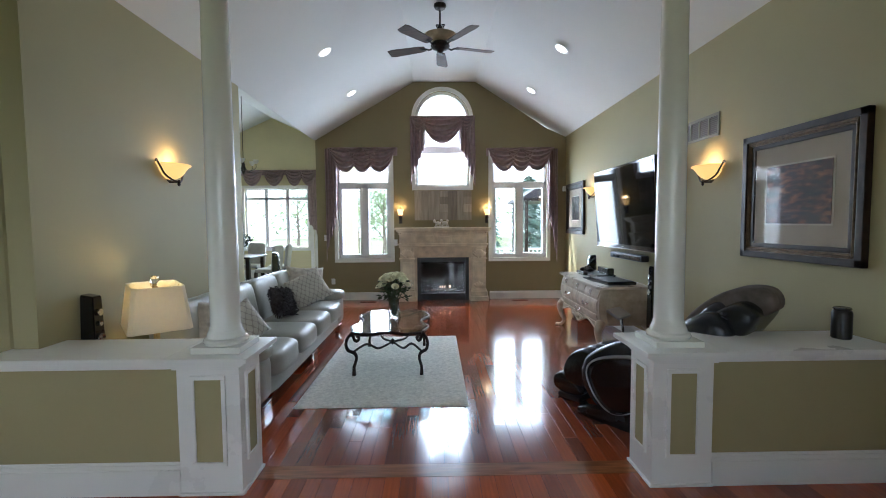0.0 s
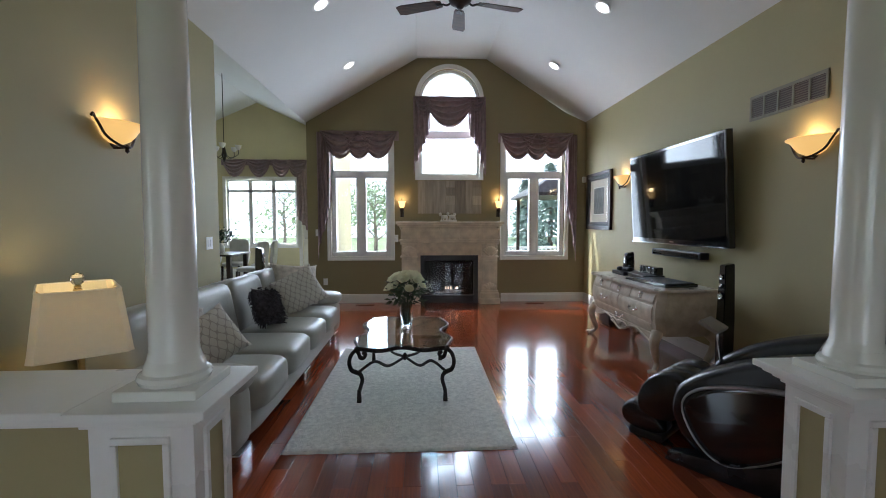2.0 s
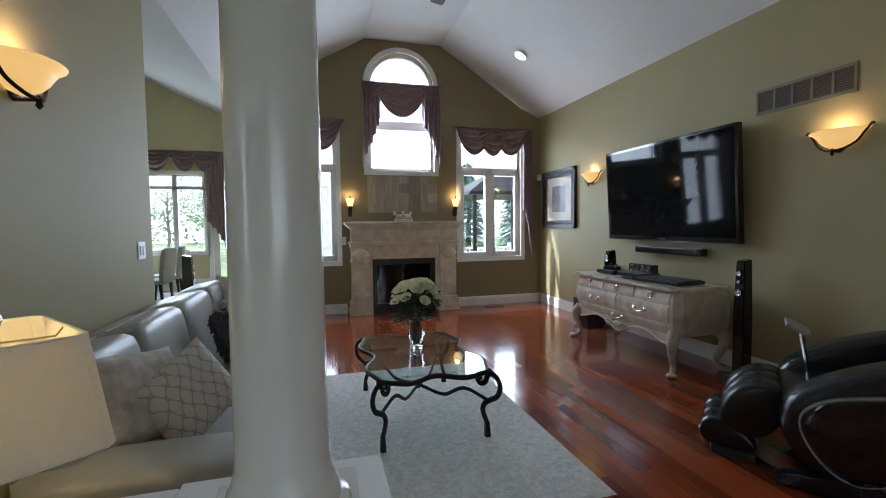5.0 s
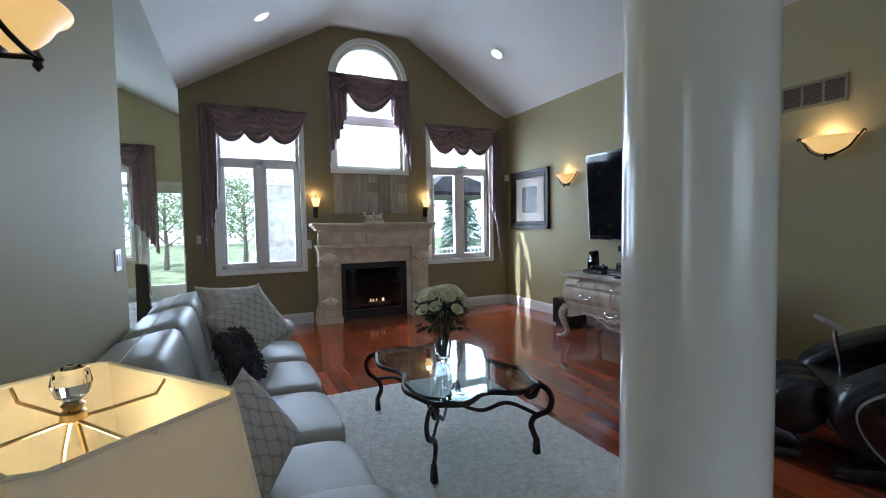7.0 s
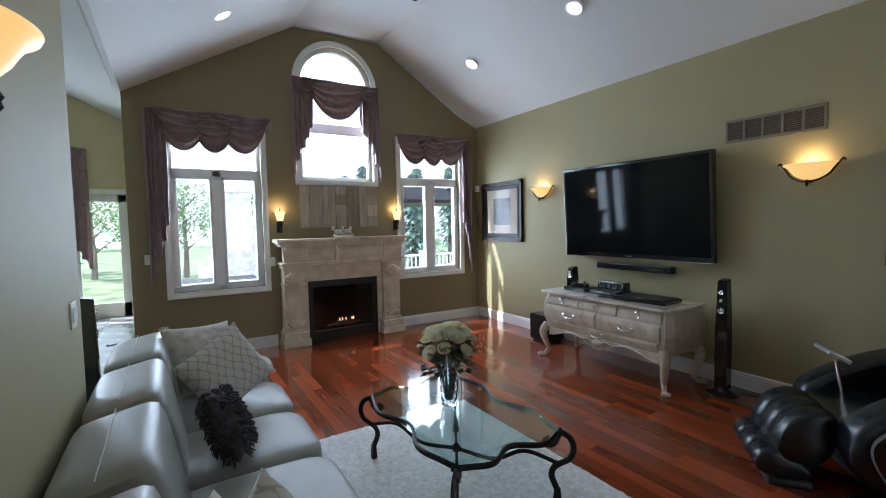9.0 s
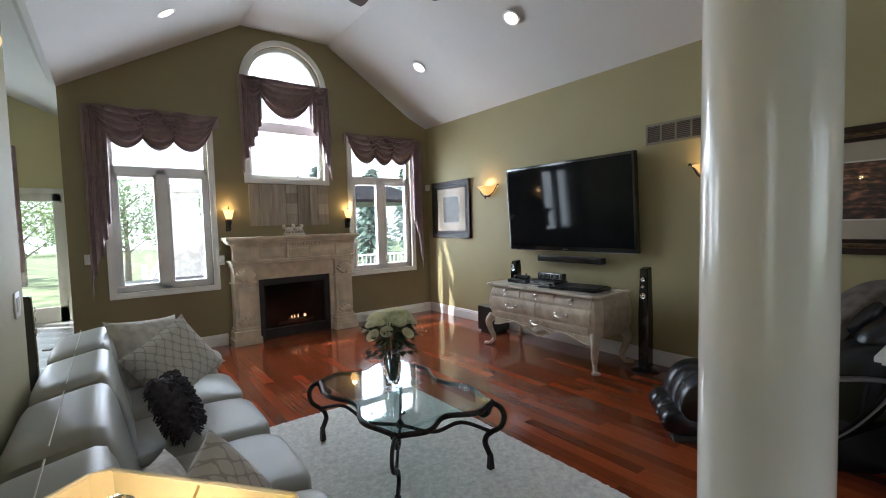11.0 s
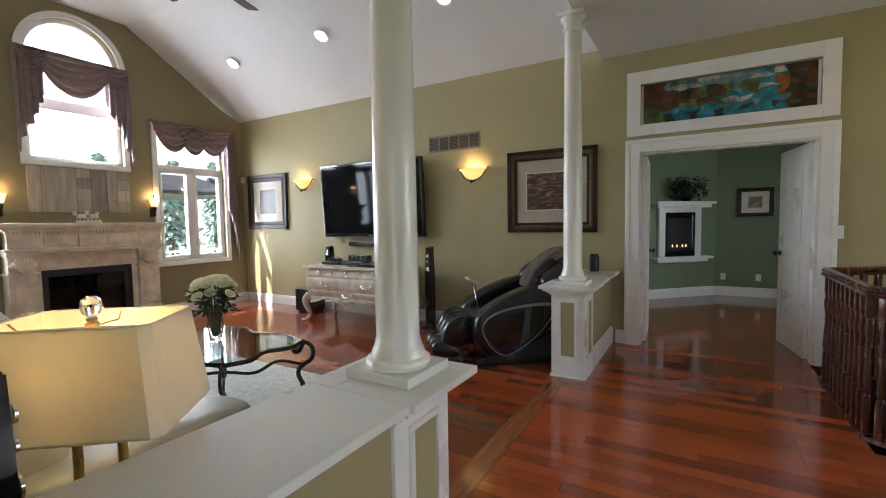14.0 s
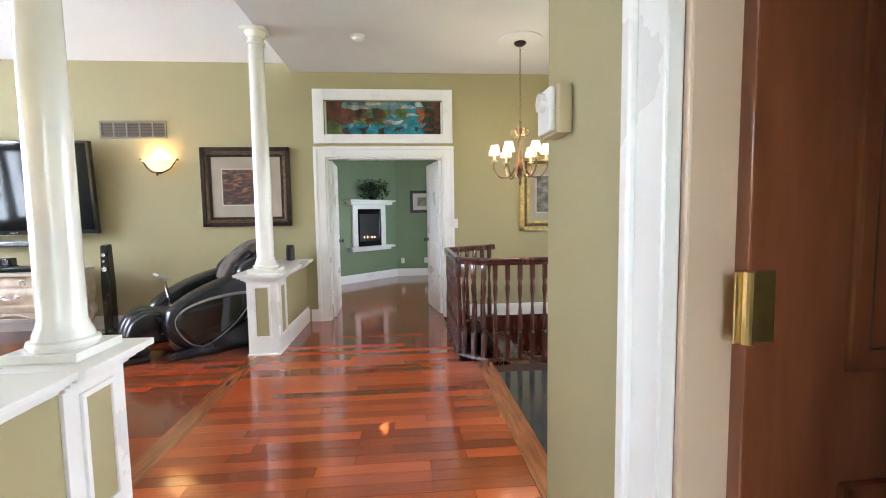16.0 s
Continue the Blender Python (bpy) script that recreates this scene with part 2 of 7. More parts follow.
def vault(x):
    if x < RX0:
        return EAVE + (x - XE) * (RIDGE - EAVE) / (RX0 - XE)
    if x > RX1:
        return EAVE_EAST + (XR - x) * (RIDGE - EAVE_EAST) / (XR - RX1)
    return RIDGE


def setting(name, bm, mat, label, category, smooth=False):
    return tagged(part(name, bm, mat, None, "", smooth), label, category, kind="structure")


AX, AR, AZ = 0.29, 0.52, 3.50        # arched window: middle, half width, springing
WL = (-1.745, -0.73, 0.81, 2.82)
WR = (1.25, 2.32, 0.81, 2.82)
IN = 0.035


def arch(u, r=AR, z=AZ):
    return z + math.sqrt(max(r * r - (u - AX) ** 2, 0.0))


xs = sorted({XE, WL[0], WL[1], WR[0], WR[1], RX0, RX1, XR + 0.15, AX - AR, AX + AR, *[AX - AR * math.cos(math.pi * k / 24) for k in range(25)]})
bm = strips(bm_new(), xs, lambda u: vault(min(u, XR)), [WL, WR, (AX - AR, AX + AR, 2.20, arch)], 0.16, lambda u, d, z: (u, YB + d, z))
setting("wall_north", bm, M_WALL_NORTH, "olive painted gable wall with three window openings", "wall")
# east wall with the doorway and the glazed transom above it
bm = strips(bm_new(), [YS - 0.15, 0.54, 1.99, YB + 0.16], lambda u: FLAT + 0.35, [(0.54, 1.99, 0.0, 2.03), (0.54, 1.99, 2.31, 2.72)], 0.14, lambda u, d, z: (XR + d, u, z))
box(bm, XR, XR + 0.14, YS - 0.15, 0.54, -2.8, 0.0)
setting("wall_east", bm, M_WALL, "long olive painted wall with a wide doorway", "wall")
bm = box(bm_new(), XL - 0.14, XL, 2.40, 5.15, 0, 3.35)
setting("wall_west", bm, M_WALL, "olive painted wall ending in an open corner", "wall")
bm = prism(bm_new(), [(-2.30, 2.40), (-2.24, 2.53), (-4.2, 1.72), (-4.26, 1.60)], 0, FLAT)
setting("wall_angled", bm, M_WALL, "olive painted angled wall", "wall")
# south-west closet wall with its door opening
bm = strips(bm_new(), [-4.2, -3.15, -2.365, -1.83], lambda u: FLAT, [(-3.15, -2.365, 0.0, 2.05)], -0.13, lambda u, d, z: (u, 0.67 + d, z))
box(bm, -1.97, -1.83, YS, 0.54, 0, FLAT)
setting("wall_closet", bm, M_WALL, "olive painted wall corner beside a wooden door", "wall")
bm = strips(bm_new(), [-4.3, -1.2, -0.55, -0.35, 0.55, 0.75, 1.4, XR], lambda u: FLAT, [(-1.2, -0.55, 0.3, 2.3), (-0.35, 0.55, 0.9, 2.3), (0.75, 1.4, 0.3, 2.3)], -0.15, lambda u, d, z: (u, YS + d, z))
box(bm, -1.8, XR, YS - 0.15, YS, -2.8, 0)
setting("wall_south", bm, M_WALL, "olive painted front wall with glazed entrance", "wall")
bm = strips(bm_new(), [YS, -0.9, 1.3, 2.0], lambda u: FLAT, [(-0.9, 1.3, 0.5, 2.4)], -0.14, lambda u, d, z: (-4.26 + d, u, z))
setting("wall_foyer_west", bm, M_WALL, "olive painted foyer wall", "wall")
# dining room
DW = (-5.1, -3.36, 0.84, 2.48)
DD = (-3.22, -2.40, 0.0, 2.20)


def dining(x):
    return 3.40 + (min(-2.2 - x, x + 6.4)) * 0.47


bm = strips(bm_new(), [-6.4, DW[0], -4.3, DW[1], DD[0], DD[1], -2.1], lambda u: dining(max(min(u, -2.2), -6.4)) + 0.02, [DW, DD], 0.15, lambda u, d, z: (u, YD + d, z))
setting("wall_dining_north", bm, M_WALL_DINING, "pale yellow gable wall with wide windows", "wall")
bm = box(bm_new(), -2.15, -2.0, YB + 0.16, YD, 0, 3.45)
setting("wall_dining_east", bm, M_WALL_DINING, "pale yellow dining room wall", "wall")
bm = box(bm_new(), -6.55, -6.4, 4.6, YD + 0.15, 0, 3.5)
setting("wall_dining_west", bm, M_WALL_DINING, "pale yellow dining room wall", "wall")
bm = box(bm_new(), -6.4, XL - 0.14, 4.5, 4.64, 0, 4.5)
setting("wall_dining_south", bm, M_WALL_DINING, "pale yellow dining room wall", "wall")
# green den
bm = box(bm_new(), 6.63, 6.77, -1.2, 3.6, 0, 2.75)
box(bm, XR + 0.14, 6.77, 2.32, 2.46, 0, 2.75)
box(bm, 4.6, 6.77, -1.34, -1.2, 0, 2.75)
box(bm, XR + 0.14, 3.5, -1.34, -1.2, 0, 2.75)
box(bm, 3.5, 4.6, -1.34, -1.2, 0, 0.7)
box(bm, 3.5, 4.6, -1.34, -1.2, 2.2, 2.75)
prism(bm, [(5.55, 2.32), (6.63, 1.22), (6.63, 2.32)], 0, 2.75)
setting("wall_den", bm, M_WALL_GREEN, "sage green den walls with an angled corner", "wall")

# ceilings
bm = bm_new()
T = 0.12
for xa, xb in ((XE, RX0), (RX0, RX1), (RX1, XR + 0.14)):
    za, zb = vault(xa), vault(min(xb, XR))
    loft(bm, [[(xa, y, za), (xb, y, zb), (xb, y, zb + T), (xa, y, za + T)] for y in (YV, YB + 0.16)])
box(bm, -4.4, XR + 0.14, YS - 0.15, YV, FLAT, FLAT + T)
strips(bm, [XE, RX0, RX1, XR], lambda u: vault(u) - FLAT, [], -0.08, lambda u, d, z: (u, YV + 0.003 + d, FLAT + 0.004 + z))
loft(bm, [[(XE, y, EAVE), (XE, y, EAVE + 0.25), (XE - 0.16, y, 3.42), (XE - 0.13, y, 3.33), (XE - 0.05, y, EAVE + 0.02)] for y in (2.3, YB + 0.01)])
for xa, xb in ((-2.1, -4.3), (-4.3, -6.5)):
    za, zb = dining(max(min(xa, -2.2), -6.4)), dining(max(min(xb, -2.2), -6.4))
    loft(bm, [[(xa, y, za), (xb, y, zb), (xb, y, zb + T), (xa, y, za + T)] for y in (4.5, YD + 0.15)])
box(bm, XR + 0.14, 6.77, -1.34, 3.6, 2.75, 2.87)
setting("ceiling", bm, M_CEIL, "white vaulted ceiling with a flat ridge", "ceiling")


# baseboards: tall board with a stepped top
def baseboard(name, a, b, h=0.15, side=1):
    a, b = Vector((*a, 0)), Vector((*b, 0))
    d = (b - a).normalized()
    n = Vector((-d.y, d.x, 0)) * side
    sec = ((0.0, 0.0), (0.018, 0.0), (0.018, h * 0.78), (0.013, h * 0.82), (0.013, h * 0.93), (0.004, h), (0.0, h))
    bm = loft(bm_new(), [[p + n * u + Vector((0, 0, z)) for u, z in sec] for p in (a, b)])
    return setting(name, bm, M_TRIM, "tall white stepped baseboard", "baseboard")


baseboard("baseboard", (XL - 0.02, YB), (-0.60, YB), side=-1)
baseboard("baseboard", (1.20, YB), (XR, YB), side=-1)
baseboard("baseboard", (XR, YB - 0.02), (XR, 2.55), side=-1)
baseboard("baseboard", (XR, 2.22), (XR, 2.13), side=-1)
baseboard("baseboard", (XR, 0.40), (XR, YS), side=-1)
baseboard("baseboard", (XL, 2.55), (XL, 5.15))
baseboard("baseboard", (XL, 5.15), (XL - 0.14, 5.15), side=-1)
baseboard("baseboard", (-2.30, 2.40), (-4.26, 1.60), 0.2)
baseboard("baseboard", (-2.27, 0.67), (-1.83, 0.67), side=1)
baseboard("baseboard", (-1.83, 0.67), (-1.83, YS), side=1)
baseboard("baseboard", (-6.4, YD), (DD[0] - 0.1, YD), 0.24, side=-1)
baseboard("baseboard", (DD[1] + 0.1, YD), (-2.15, YD), 0.24, side=-1)
baseboard("baseboard", (5.55, 2.32), (6.63, 1.22), 0.16, side=-1)
baseboard("baseboard", (6.63, 1.22), (6.63, -1.2), 0.16, side=-1)
baseboard("baseboard", (XR + 0.14, 2.32), (5.55, 2.32), 0.16, side=-1)

# floors
bm = box(bm_new(), XL - 0.15, XR + 0.15, YV, YB + 0.16, -0.2, -0.012)
FLOOR_LIVING = setting("floor_living", bm, M_JOINT, "glossy red cherry strip floor", "floor")
bm = box(bm_new(), -4.4, XR, 0.56, YV, -0.2, -0.012)
box(bm, -4.4, 0.83, 0.3, 0.56, -0.2, -0.012)
FLOOR_FOYER = setting("floor_foyer", bm, M_JOINT, "glossy red cherry strip floor", "floor")
bm = box(bm_new(), XR, 6.8, -1.3, 3.6, -0.2, -0.012)
FLOOR_DEN = setting("floor_den", bm, M_JOINT, "glossy red cherry strip floor of the den", "floor")
bm = box(bm_new(), -4.4, 0.83, YS - 0.2, 0.3, -0.2, -0.010)
FLOOR_ENTRY = setting("floor_entry", bm, M_JOINT, "polished dark tile floor of the entrance", "floor")
bm = box(bm_new(), -6.6, XL - 0.15, 4.5, YD + 0.2, -0.2, -0.010)
box(bm, XL - 0.15, XL + 0.02, YB + 0.16, YD + 0.2, -0.2, -0.010)
FLOOR_DINING = setting("floor_dining", bm, M_JOINT, "grey tile floor of the dining room", "floor")


# ---- windows ----
def bar(bm, x0, x1, y0, y1, z0, z1):
    return box(bm, x0, x1, y0, y1, z0, z1, 0.004)


def casing(bm, x0, x1, z0, z1, y, w=0.07):
    """Moulded casing round an opening, in two steps, with a deeper sill."""
    for k, (o, d) in enumerate(((0.0, 0.022), (w * 0.6, 0.032))):
        a, b = x0 - w, x1 + w
        box(bm, a, x0 - (0 if k == 0 else w * 0.55), y - d, y, z0 - w, z1 + w, 0.003)
        box(bm, x1 + (0 if k == 0 else w * 0.55), b, y - d, y, z0 - w, z1 + w, 0.003)
        box(bm, a, b, y - d - 0.001, y, z0 - w, z0 - (0 if k == 0 else w * 0.55), 0.003)
    return bm


def casement(name, x0, x1, z0, z1, zt, label):
    """A fixed transom light over a pair of casements, in a cased opening of the north wall."""
    w = tagged(thing(name, (x0 + x1) / 2, YB, z0, label, "window"), kind="structure")
    bm = bm_new()
    casing(bm, x0, x1, z0, z1, YB)
    bmesh.ops.translate(bm, verts=bm.verts, vec=(-(x0 + x1) / 2, -YB, -z0))
    part("casing", bm, M_TRIM, w)
    bm = bm_new()
    f, xm = 0.045, (x0 + x1) / 2
    ya, yb = YB + 0.05, YB + 0.12
    for a, b, c, d in ((x0, x0 + f, z0, z1), (x1 - f, x1, z0, z1), (x0, x1, z0, z0 + f), (x0, x1, z1 - f, z1), (x0, x1, zt - 0.06, zt + 0.03), (xm - 0.05, xm + 0.05, z0, zt)):
        bar(bm, a, b, ya, yb, c, d)
    for a, b in ((x0 + f, xm - 0.05), (xm + 0.05, x1 - f)):
        for p, q, r, s in ((a, a + 0.035, z0 + f, zt - 0.06), (b - 0.035, b, z0 + f, zt - 0.06), (a, b, z0 + f, z0 + f + 0.04), (a, b, zt - 0.1, zt - 0.06)):
            bar(bm, p, q, ya - 0.012, yb - 0.012, r, s)
    bmesh.ops.translate(bm, verts=bm.verts, vec=(-xm, -YB, -z0))
    part("window_frame", bm, M_WINFRAME, w)
    for a, b, c, d in ((x0 + f, x1 - f, zt + 0.03, z1 - f), (x0 + f, xm - 0.05, z0 + f, zt - 0.06), (xm + 0.05, x1 - f, z0 + f, zt - 0.06)):
        g = part("pane", box(bm_new(), a - xm, b - xm, 0.085, 0.089, c - z0, d - z0), M_PANE, w)
        g.visible_shadow = False
    bm = box(bm_new(), -0.5, -0.36, 0.02, 0.05, f + 0.005, f + 0.03, 0.006)
    tube(bm, [(-0.43, 0.035, f + 0.03), (-0.40, 0.0, f + 0.04), (-0.33, -0.005, f + 0.03)], 0.006)
    part("crank_handle", bm, M_WINFRAME, w)
    return w


casement("window_1", *WL[:2], WL[2], WL[3], 2.26, "white cased window with two casements and a transom light")
casement("window_2", *WR[:2], WR[2], WR[3], 2.26, "white cased window with two casements and a transom light")

# the arched window over the mantel
w3 = tagged(thing("window_3", AX, YB, 2.20, "tall white arched window above the fireplace", "window"), kind="structure")
bm = bm_new()


def arch_band(bm, r0, r1, y0, y1, zc, n=28):
    for k in range(n):
        a, b = math.pi * k / n, math.pi * (k + 1) / n
        loft(bm, [[(-r0 * math.cos(t), y, zc + r0 * math.sin(t)), (-r1 * math.cos(t), y, zc + r1 * math.sin(t)), (-r1 * math.cos(t), y2, zc + r1 * math.sin(t)), (-r0 * math.cos(t), y2, zc + r0 * math.sin(t))] for t, y, y2 in ((a, y0, y1), (b, y0, y1))])
    return bm


zc = AZ - 2.20
arch_band(bm, AR, AR + 0.07, -0.025, 0.0, zc)
arch_band(bm, AR + 0.045, AR + 0.072, -0.034, 0.0, zc)
box(bm, -AR - 0.07, -AR, -0.025, 0, -0.07, zc, 0.003)
box(bm, AR, AR + 0.07, -0.025, 0, -0.07, zc, 0.003)
box(bm, -AR - 0.07, AR + 0.07, -0.034, 0, -0.07, 0, 0.003)
part("casing", bm, M_TRIM, w3)
bm = bm_new()
arch_band(bm, AR - 0.05, AR, 0.05, 0.12, zc)
for a, b, c, d in ((-AR, -AR + 0.05, 0, zc), (AR - 0.05, AR, 0, zc), (-AR, AR, 0, 0.05), (-AR, AR, zc - 0.05, zc + 0.03), (-AR, AR, 0.64, 0.78)):
    bar(bm, a, b, 0.05, 0.12, c, d)
part("window_frame", bm, M_WINFRAME, w3)
for c, d in ((0.05, 0.64), (0.78, zc - 0.05)):
    part("pane", box(bm_new(), -AR + 0.05, AR - 0.05, 0.085, 0.089, c, d), M_PANE, w3).visible_shadow = False
bm = bm_new()
arc = [(-(AR - 0.05) * math.cos(math.pi * k / 24), zc + 0.03 + (AR - 0.08) * math.sin(math.pi * k / 24)) for k in range(25)]
loft(bm, [[(x, y, z) for x, z in arc] for y in (0.085, 0.089)])
part("pane", bm, M_PANE, w3).visible_shadow = False

# dining room window and glazed door
w4 = tagged(thing("window_4", (DW[0] + DW[1]) / 2, YD, DW[2], "wide white dining room window of three lights", "window"), kind="structure")
hw, hh = (DW[1] - DW[0]) / 2, DW[3] - DW[2]
bm = bm_new()
for a, b, c, d in ((-hw - 0.08, -hw, -0.08, hh + 0.08), (hw, hw + 0.08, -0.08, hh + 0.08), (-hw, hw, -0.08, 0), (-hw, hw, hh, hh + 0.08)):
    box(bm, a, b, -0.03, 0, c, d, 0.003)
part("casing", bm, M_TRIM, w4)
bm = bm_new()
cols = [-hw, -hw + 2 * hw / 3, -hw + 4 * hw / 3, hw]
for c in cols:
    bar(bm, c - 0.05, c + 0.05, 0.04, 0.12, 0, hh)
for c in (0.0, hh - 0.28, hh):
    bar(bm, -hw, hw, 0.04, 0.12, c - 0.04, c + 0.04)
part("window_frame", bm, M_WINFRAME, w4)
for a, b in zip(cols, cols[1:]):
    part("pane", box(bm_new(), a + 0.05, b - 0.05, 0.08, 0.084, 0.04, hh - 0.32), M_PANE, w4).visible_shadow = False
    part("pane", box(bm_new(), a + 0.05, b - 0.05, 0.08, 0.084, hh - 0.24, hh - 0.04), M_PANE, w4).visible_shadow = False
d4 = tagged(thing("door_4", (DD[0] + DD[1]) / 2, YD, 0, "white glazed garden door of the dining room", "door"), kind="structure")
hw = (DD[1] - DD[0]) / 2
bm = bm_new()
for a, b, c, d in ((-hw - 0.09, -hw, 0, DD[3] + 0.09), (hw, hw + 0.09, 0, DD[3] + 0.09), (-hw, hw, DD[3], DD[3] + 0.09)):
    box(bm, a, b, -0.03, 0, c, d, 0.003)
part("casing", bm, M_TRIM, d4)
bm = bm_new()
for a, b, c, d in ((-hw, -hw + 0.12, 0, DD[3]), (hw - 0.12, hw, 0, DD[3]), (-hw, hw, 0, 0.26), (-hw, hw, DD[3] - 0.13, DD[3])):
    bar(bm, a, b, 0.03, 0.075, c, d)
part("door_frame", bm, M_TRIM, d4)
part("pane", box(bm_new(), -hw + 0.12, hw - 0.12, 0.05, 0.055, 0.26, DD[3] - 0.13), M_PANE, d4).visible_shadow = False
part("door_handle", tube(bm_new(), [(-hw + 0.06, 0.03, 1.0), (-hw + 0.06, -0.03, 1.0), (-hw + 0.17, -0.03, 1.0)], 0.009), M_CHROME, d4)

# entrance door and sidelights behind the walk
w5 = tagged(thing("door_5", 0.1, YS, 0, "white front door with glazed sidelights", "door"), kind="structure")
bm = bm_new()
for a, b, c, d in ((-1.38, -1.3, 0, 2.4), (-0.65, -0.45, 0, 2.4), (0.45, 0.65, 0, 2.4), (1.3, 1.38, 0, 2.4), (-1.3, 1.3, 2.3, 2.4), (-1.3, -0.65, 0, 0.3), (0.65, 1.3, 0, 0.3), (-0.45, 0.45, 0, 0.9)):
    box(bm, a, b, 0.0, 0.04, c, d, 0.004)
part("door_frame", bm, M_TRIM, w5)
for a, b, c, d in ((-1.3, -0.65, 0.3, 2.3), (-0.45, 0.45, 0.9, 2.3), (0.65, 1.3, 0.3, 2.3)):
    part("pane", box(bm_new(), a, b, -0.08, -0.076, c, d), M_PANE, w5).visible_shadow = False
    bm = bm_new()
    for k in range(1, 4):
        bar(bm, a, b, -0.09, -0.06, c + (d - c) * k / 4 - 0.012, c + (d - c) * k / 4 + 0.012)
    part("muntin", bm, M_TRIM, w5)


w6 = tagged(thing("window_6", -4.26, 0.2, 0.5, "wide white foyer window", "window"), kind="structure")
bm = bm_new()
for a, b, c, d in ((-1.1, -1.04, 0, 1.9), (1.04, 1.1, 0, 1.9), (-0.03, 0.03, 0, 1.9), (-1.1, 1.1, 0, 0.06), (-1.1, 1.1, 1.84, 1.9), (-1.1, 1.1, 1.3, 1.36)):
    box(bm, -0.09, -0.03, a, b, c, d, 0.004)
part("window_frame", bm, M_WINFRAME, w6)
part("pane", box(bm_new(), -0.062, -0.058, -1.04, 1.04, 0.06, 1.84), M_PANE, w6).visible_shadow = False

# ---- half walls and columns ----
def pony(name, xe, xw, side):
    """A cased half wall: white end post with recessed panels, olive panel wall, moulded cap and baseboard."""
    s = side                                  # +1: the post's free end looks to +x
    y0, y1, H = 2.25, 2.53, 0.79
    pw = 0.34
    xa, xb = sorted((xe, xe - s * pw))
    root = tagged(thing(name, xe, 2.39, 0, "olive half wall with white panelled end post and cap", "half wall"), kind="structure")
    o = Matrix.Translation((-xe, -2.39, 0))

    def put(n, bm, mat, label="", smooth=False):
        bmesh.ops.transform(bm, matrix=o, verts=bm.verts)
        return part(n, bm, mat, root, label, smooth)

    wa, wb = sorted((xe - s * pw, xw))
    put("panel_wall", box(bm_new(), wa, wb, y0 + 0.015, y1 - 0.015, 0, H - 0.05), M_WALL, "olive painted panel")
    bm = bm_new()
    box(bm, xa, xb, y0, y1, 0, H - 0.05, 0.003)
    # raised frames round the inset panels on three faces
    for yy, d in ((y0, -1), (y1, 1)):
        m = 0.075
        for a, b, c, e in ((xa + m, xb - m, 0.17, 0.185), (xa + m, xb - m, 0.655, 0.67), (xa + m, xa + m + 0.022, 0.1935, 0.6465), (xb - m - 0.022, xb - m, 0.1935, 0.6465)):
            box(bm, a, b, yy, yy + d * 0.014, c - 0.004, e + 0.004, 0.003)
    for a, b, c, e in ((y0 + 0.06, y1 - 0.06, 0.166, 0.189), (y0 + 0.06, y1 - 0.06, 0.651, 0.674), (y0 + 0.06, y0 + 0.082, 0.1895, 0.6505), (y1 - 0.082, y1 - 0.06, 0.1895, 0.6505)):
        box(bm, xe, xe + s * 0.014, a, b, c, e, 0.003)
    put("end_post", bm, M_TRIM)
    bm = bm_new()
    for yy, d in ((y0, -1), (y1, 1)):
        box(bm, xa + 0.097, xb - 0.097, yy, yy + d * 0.004, 0.187, 0.653)
    put("inset_panel", bm, M_WALL, "olive inset panel")
    put("inset_panel", box(bm_new(), xe, xe + s * 0.004, y0 + 0.082, y1 - 0.082, 0.187, 0.653), M_WALL, "olive inset panel")
    bm = bm_new()
    ca, cb = sorted((xe + s * 0.075, xw))
    for o0, z0, z1 in ((0.09, H - 0.028, H), (0.065, H - 0.045, H - 0.028), (0.04, H - 0.062, H - 0.045), (0.02, H - 0.08, H - 0.062)):
        k = 0.012 if o0 > 0.08 else 0.0
        qa, qb = sorted((xe + s * (o0 - 0.012), xe - s * (pw + 0.015)))
        box(bm, qa, qb, y0 - o0, y1 + o0, z0, z1, 0.004)
        qa, qb = sorted((xe - s * (pw + 0.0155), xw))
        box(bm, qa, qb, y0 - o0 + 0.018, y1 + o0 - 0.018, z0, z1, 0.004)
    put("cap", bm, M_TRIM, "white moulded wooden cap")
    bm = bm_new()
    for h, d in ((0.0, 0.02), (0.145, 0.014), (0.17, 0.008)):
        z0, z1 = (0, 0.145) if h == 0 else ((0.145, 0.17) if h == 0.145 else (0.17, 0.185))
        box(bm, wa, wb, y0 + 0.015 - d, y1 - 0.015 + d, z0, z1, 0.003)
    put("baseboard", bm, M_TRIM)
    bm = bm_new()
    qa, qb = sorted((xe + s * 0.012, xe - s * (pw + 0.006)))
    box(bm, qa, qb, y0 - 0.012, y1 + 0.012, 0, 0.016, 0.004)
    put("shoe_mould", bm, M_TRIM)
    return root


pony("half_wall_west", -0.94, -2.30, 1)
pony("half_wall_east", 1.34, XR, -1)


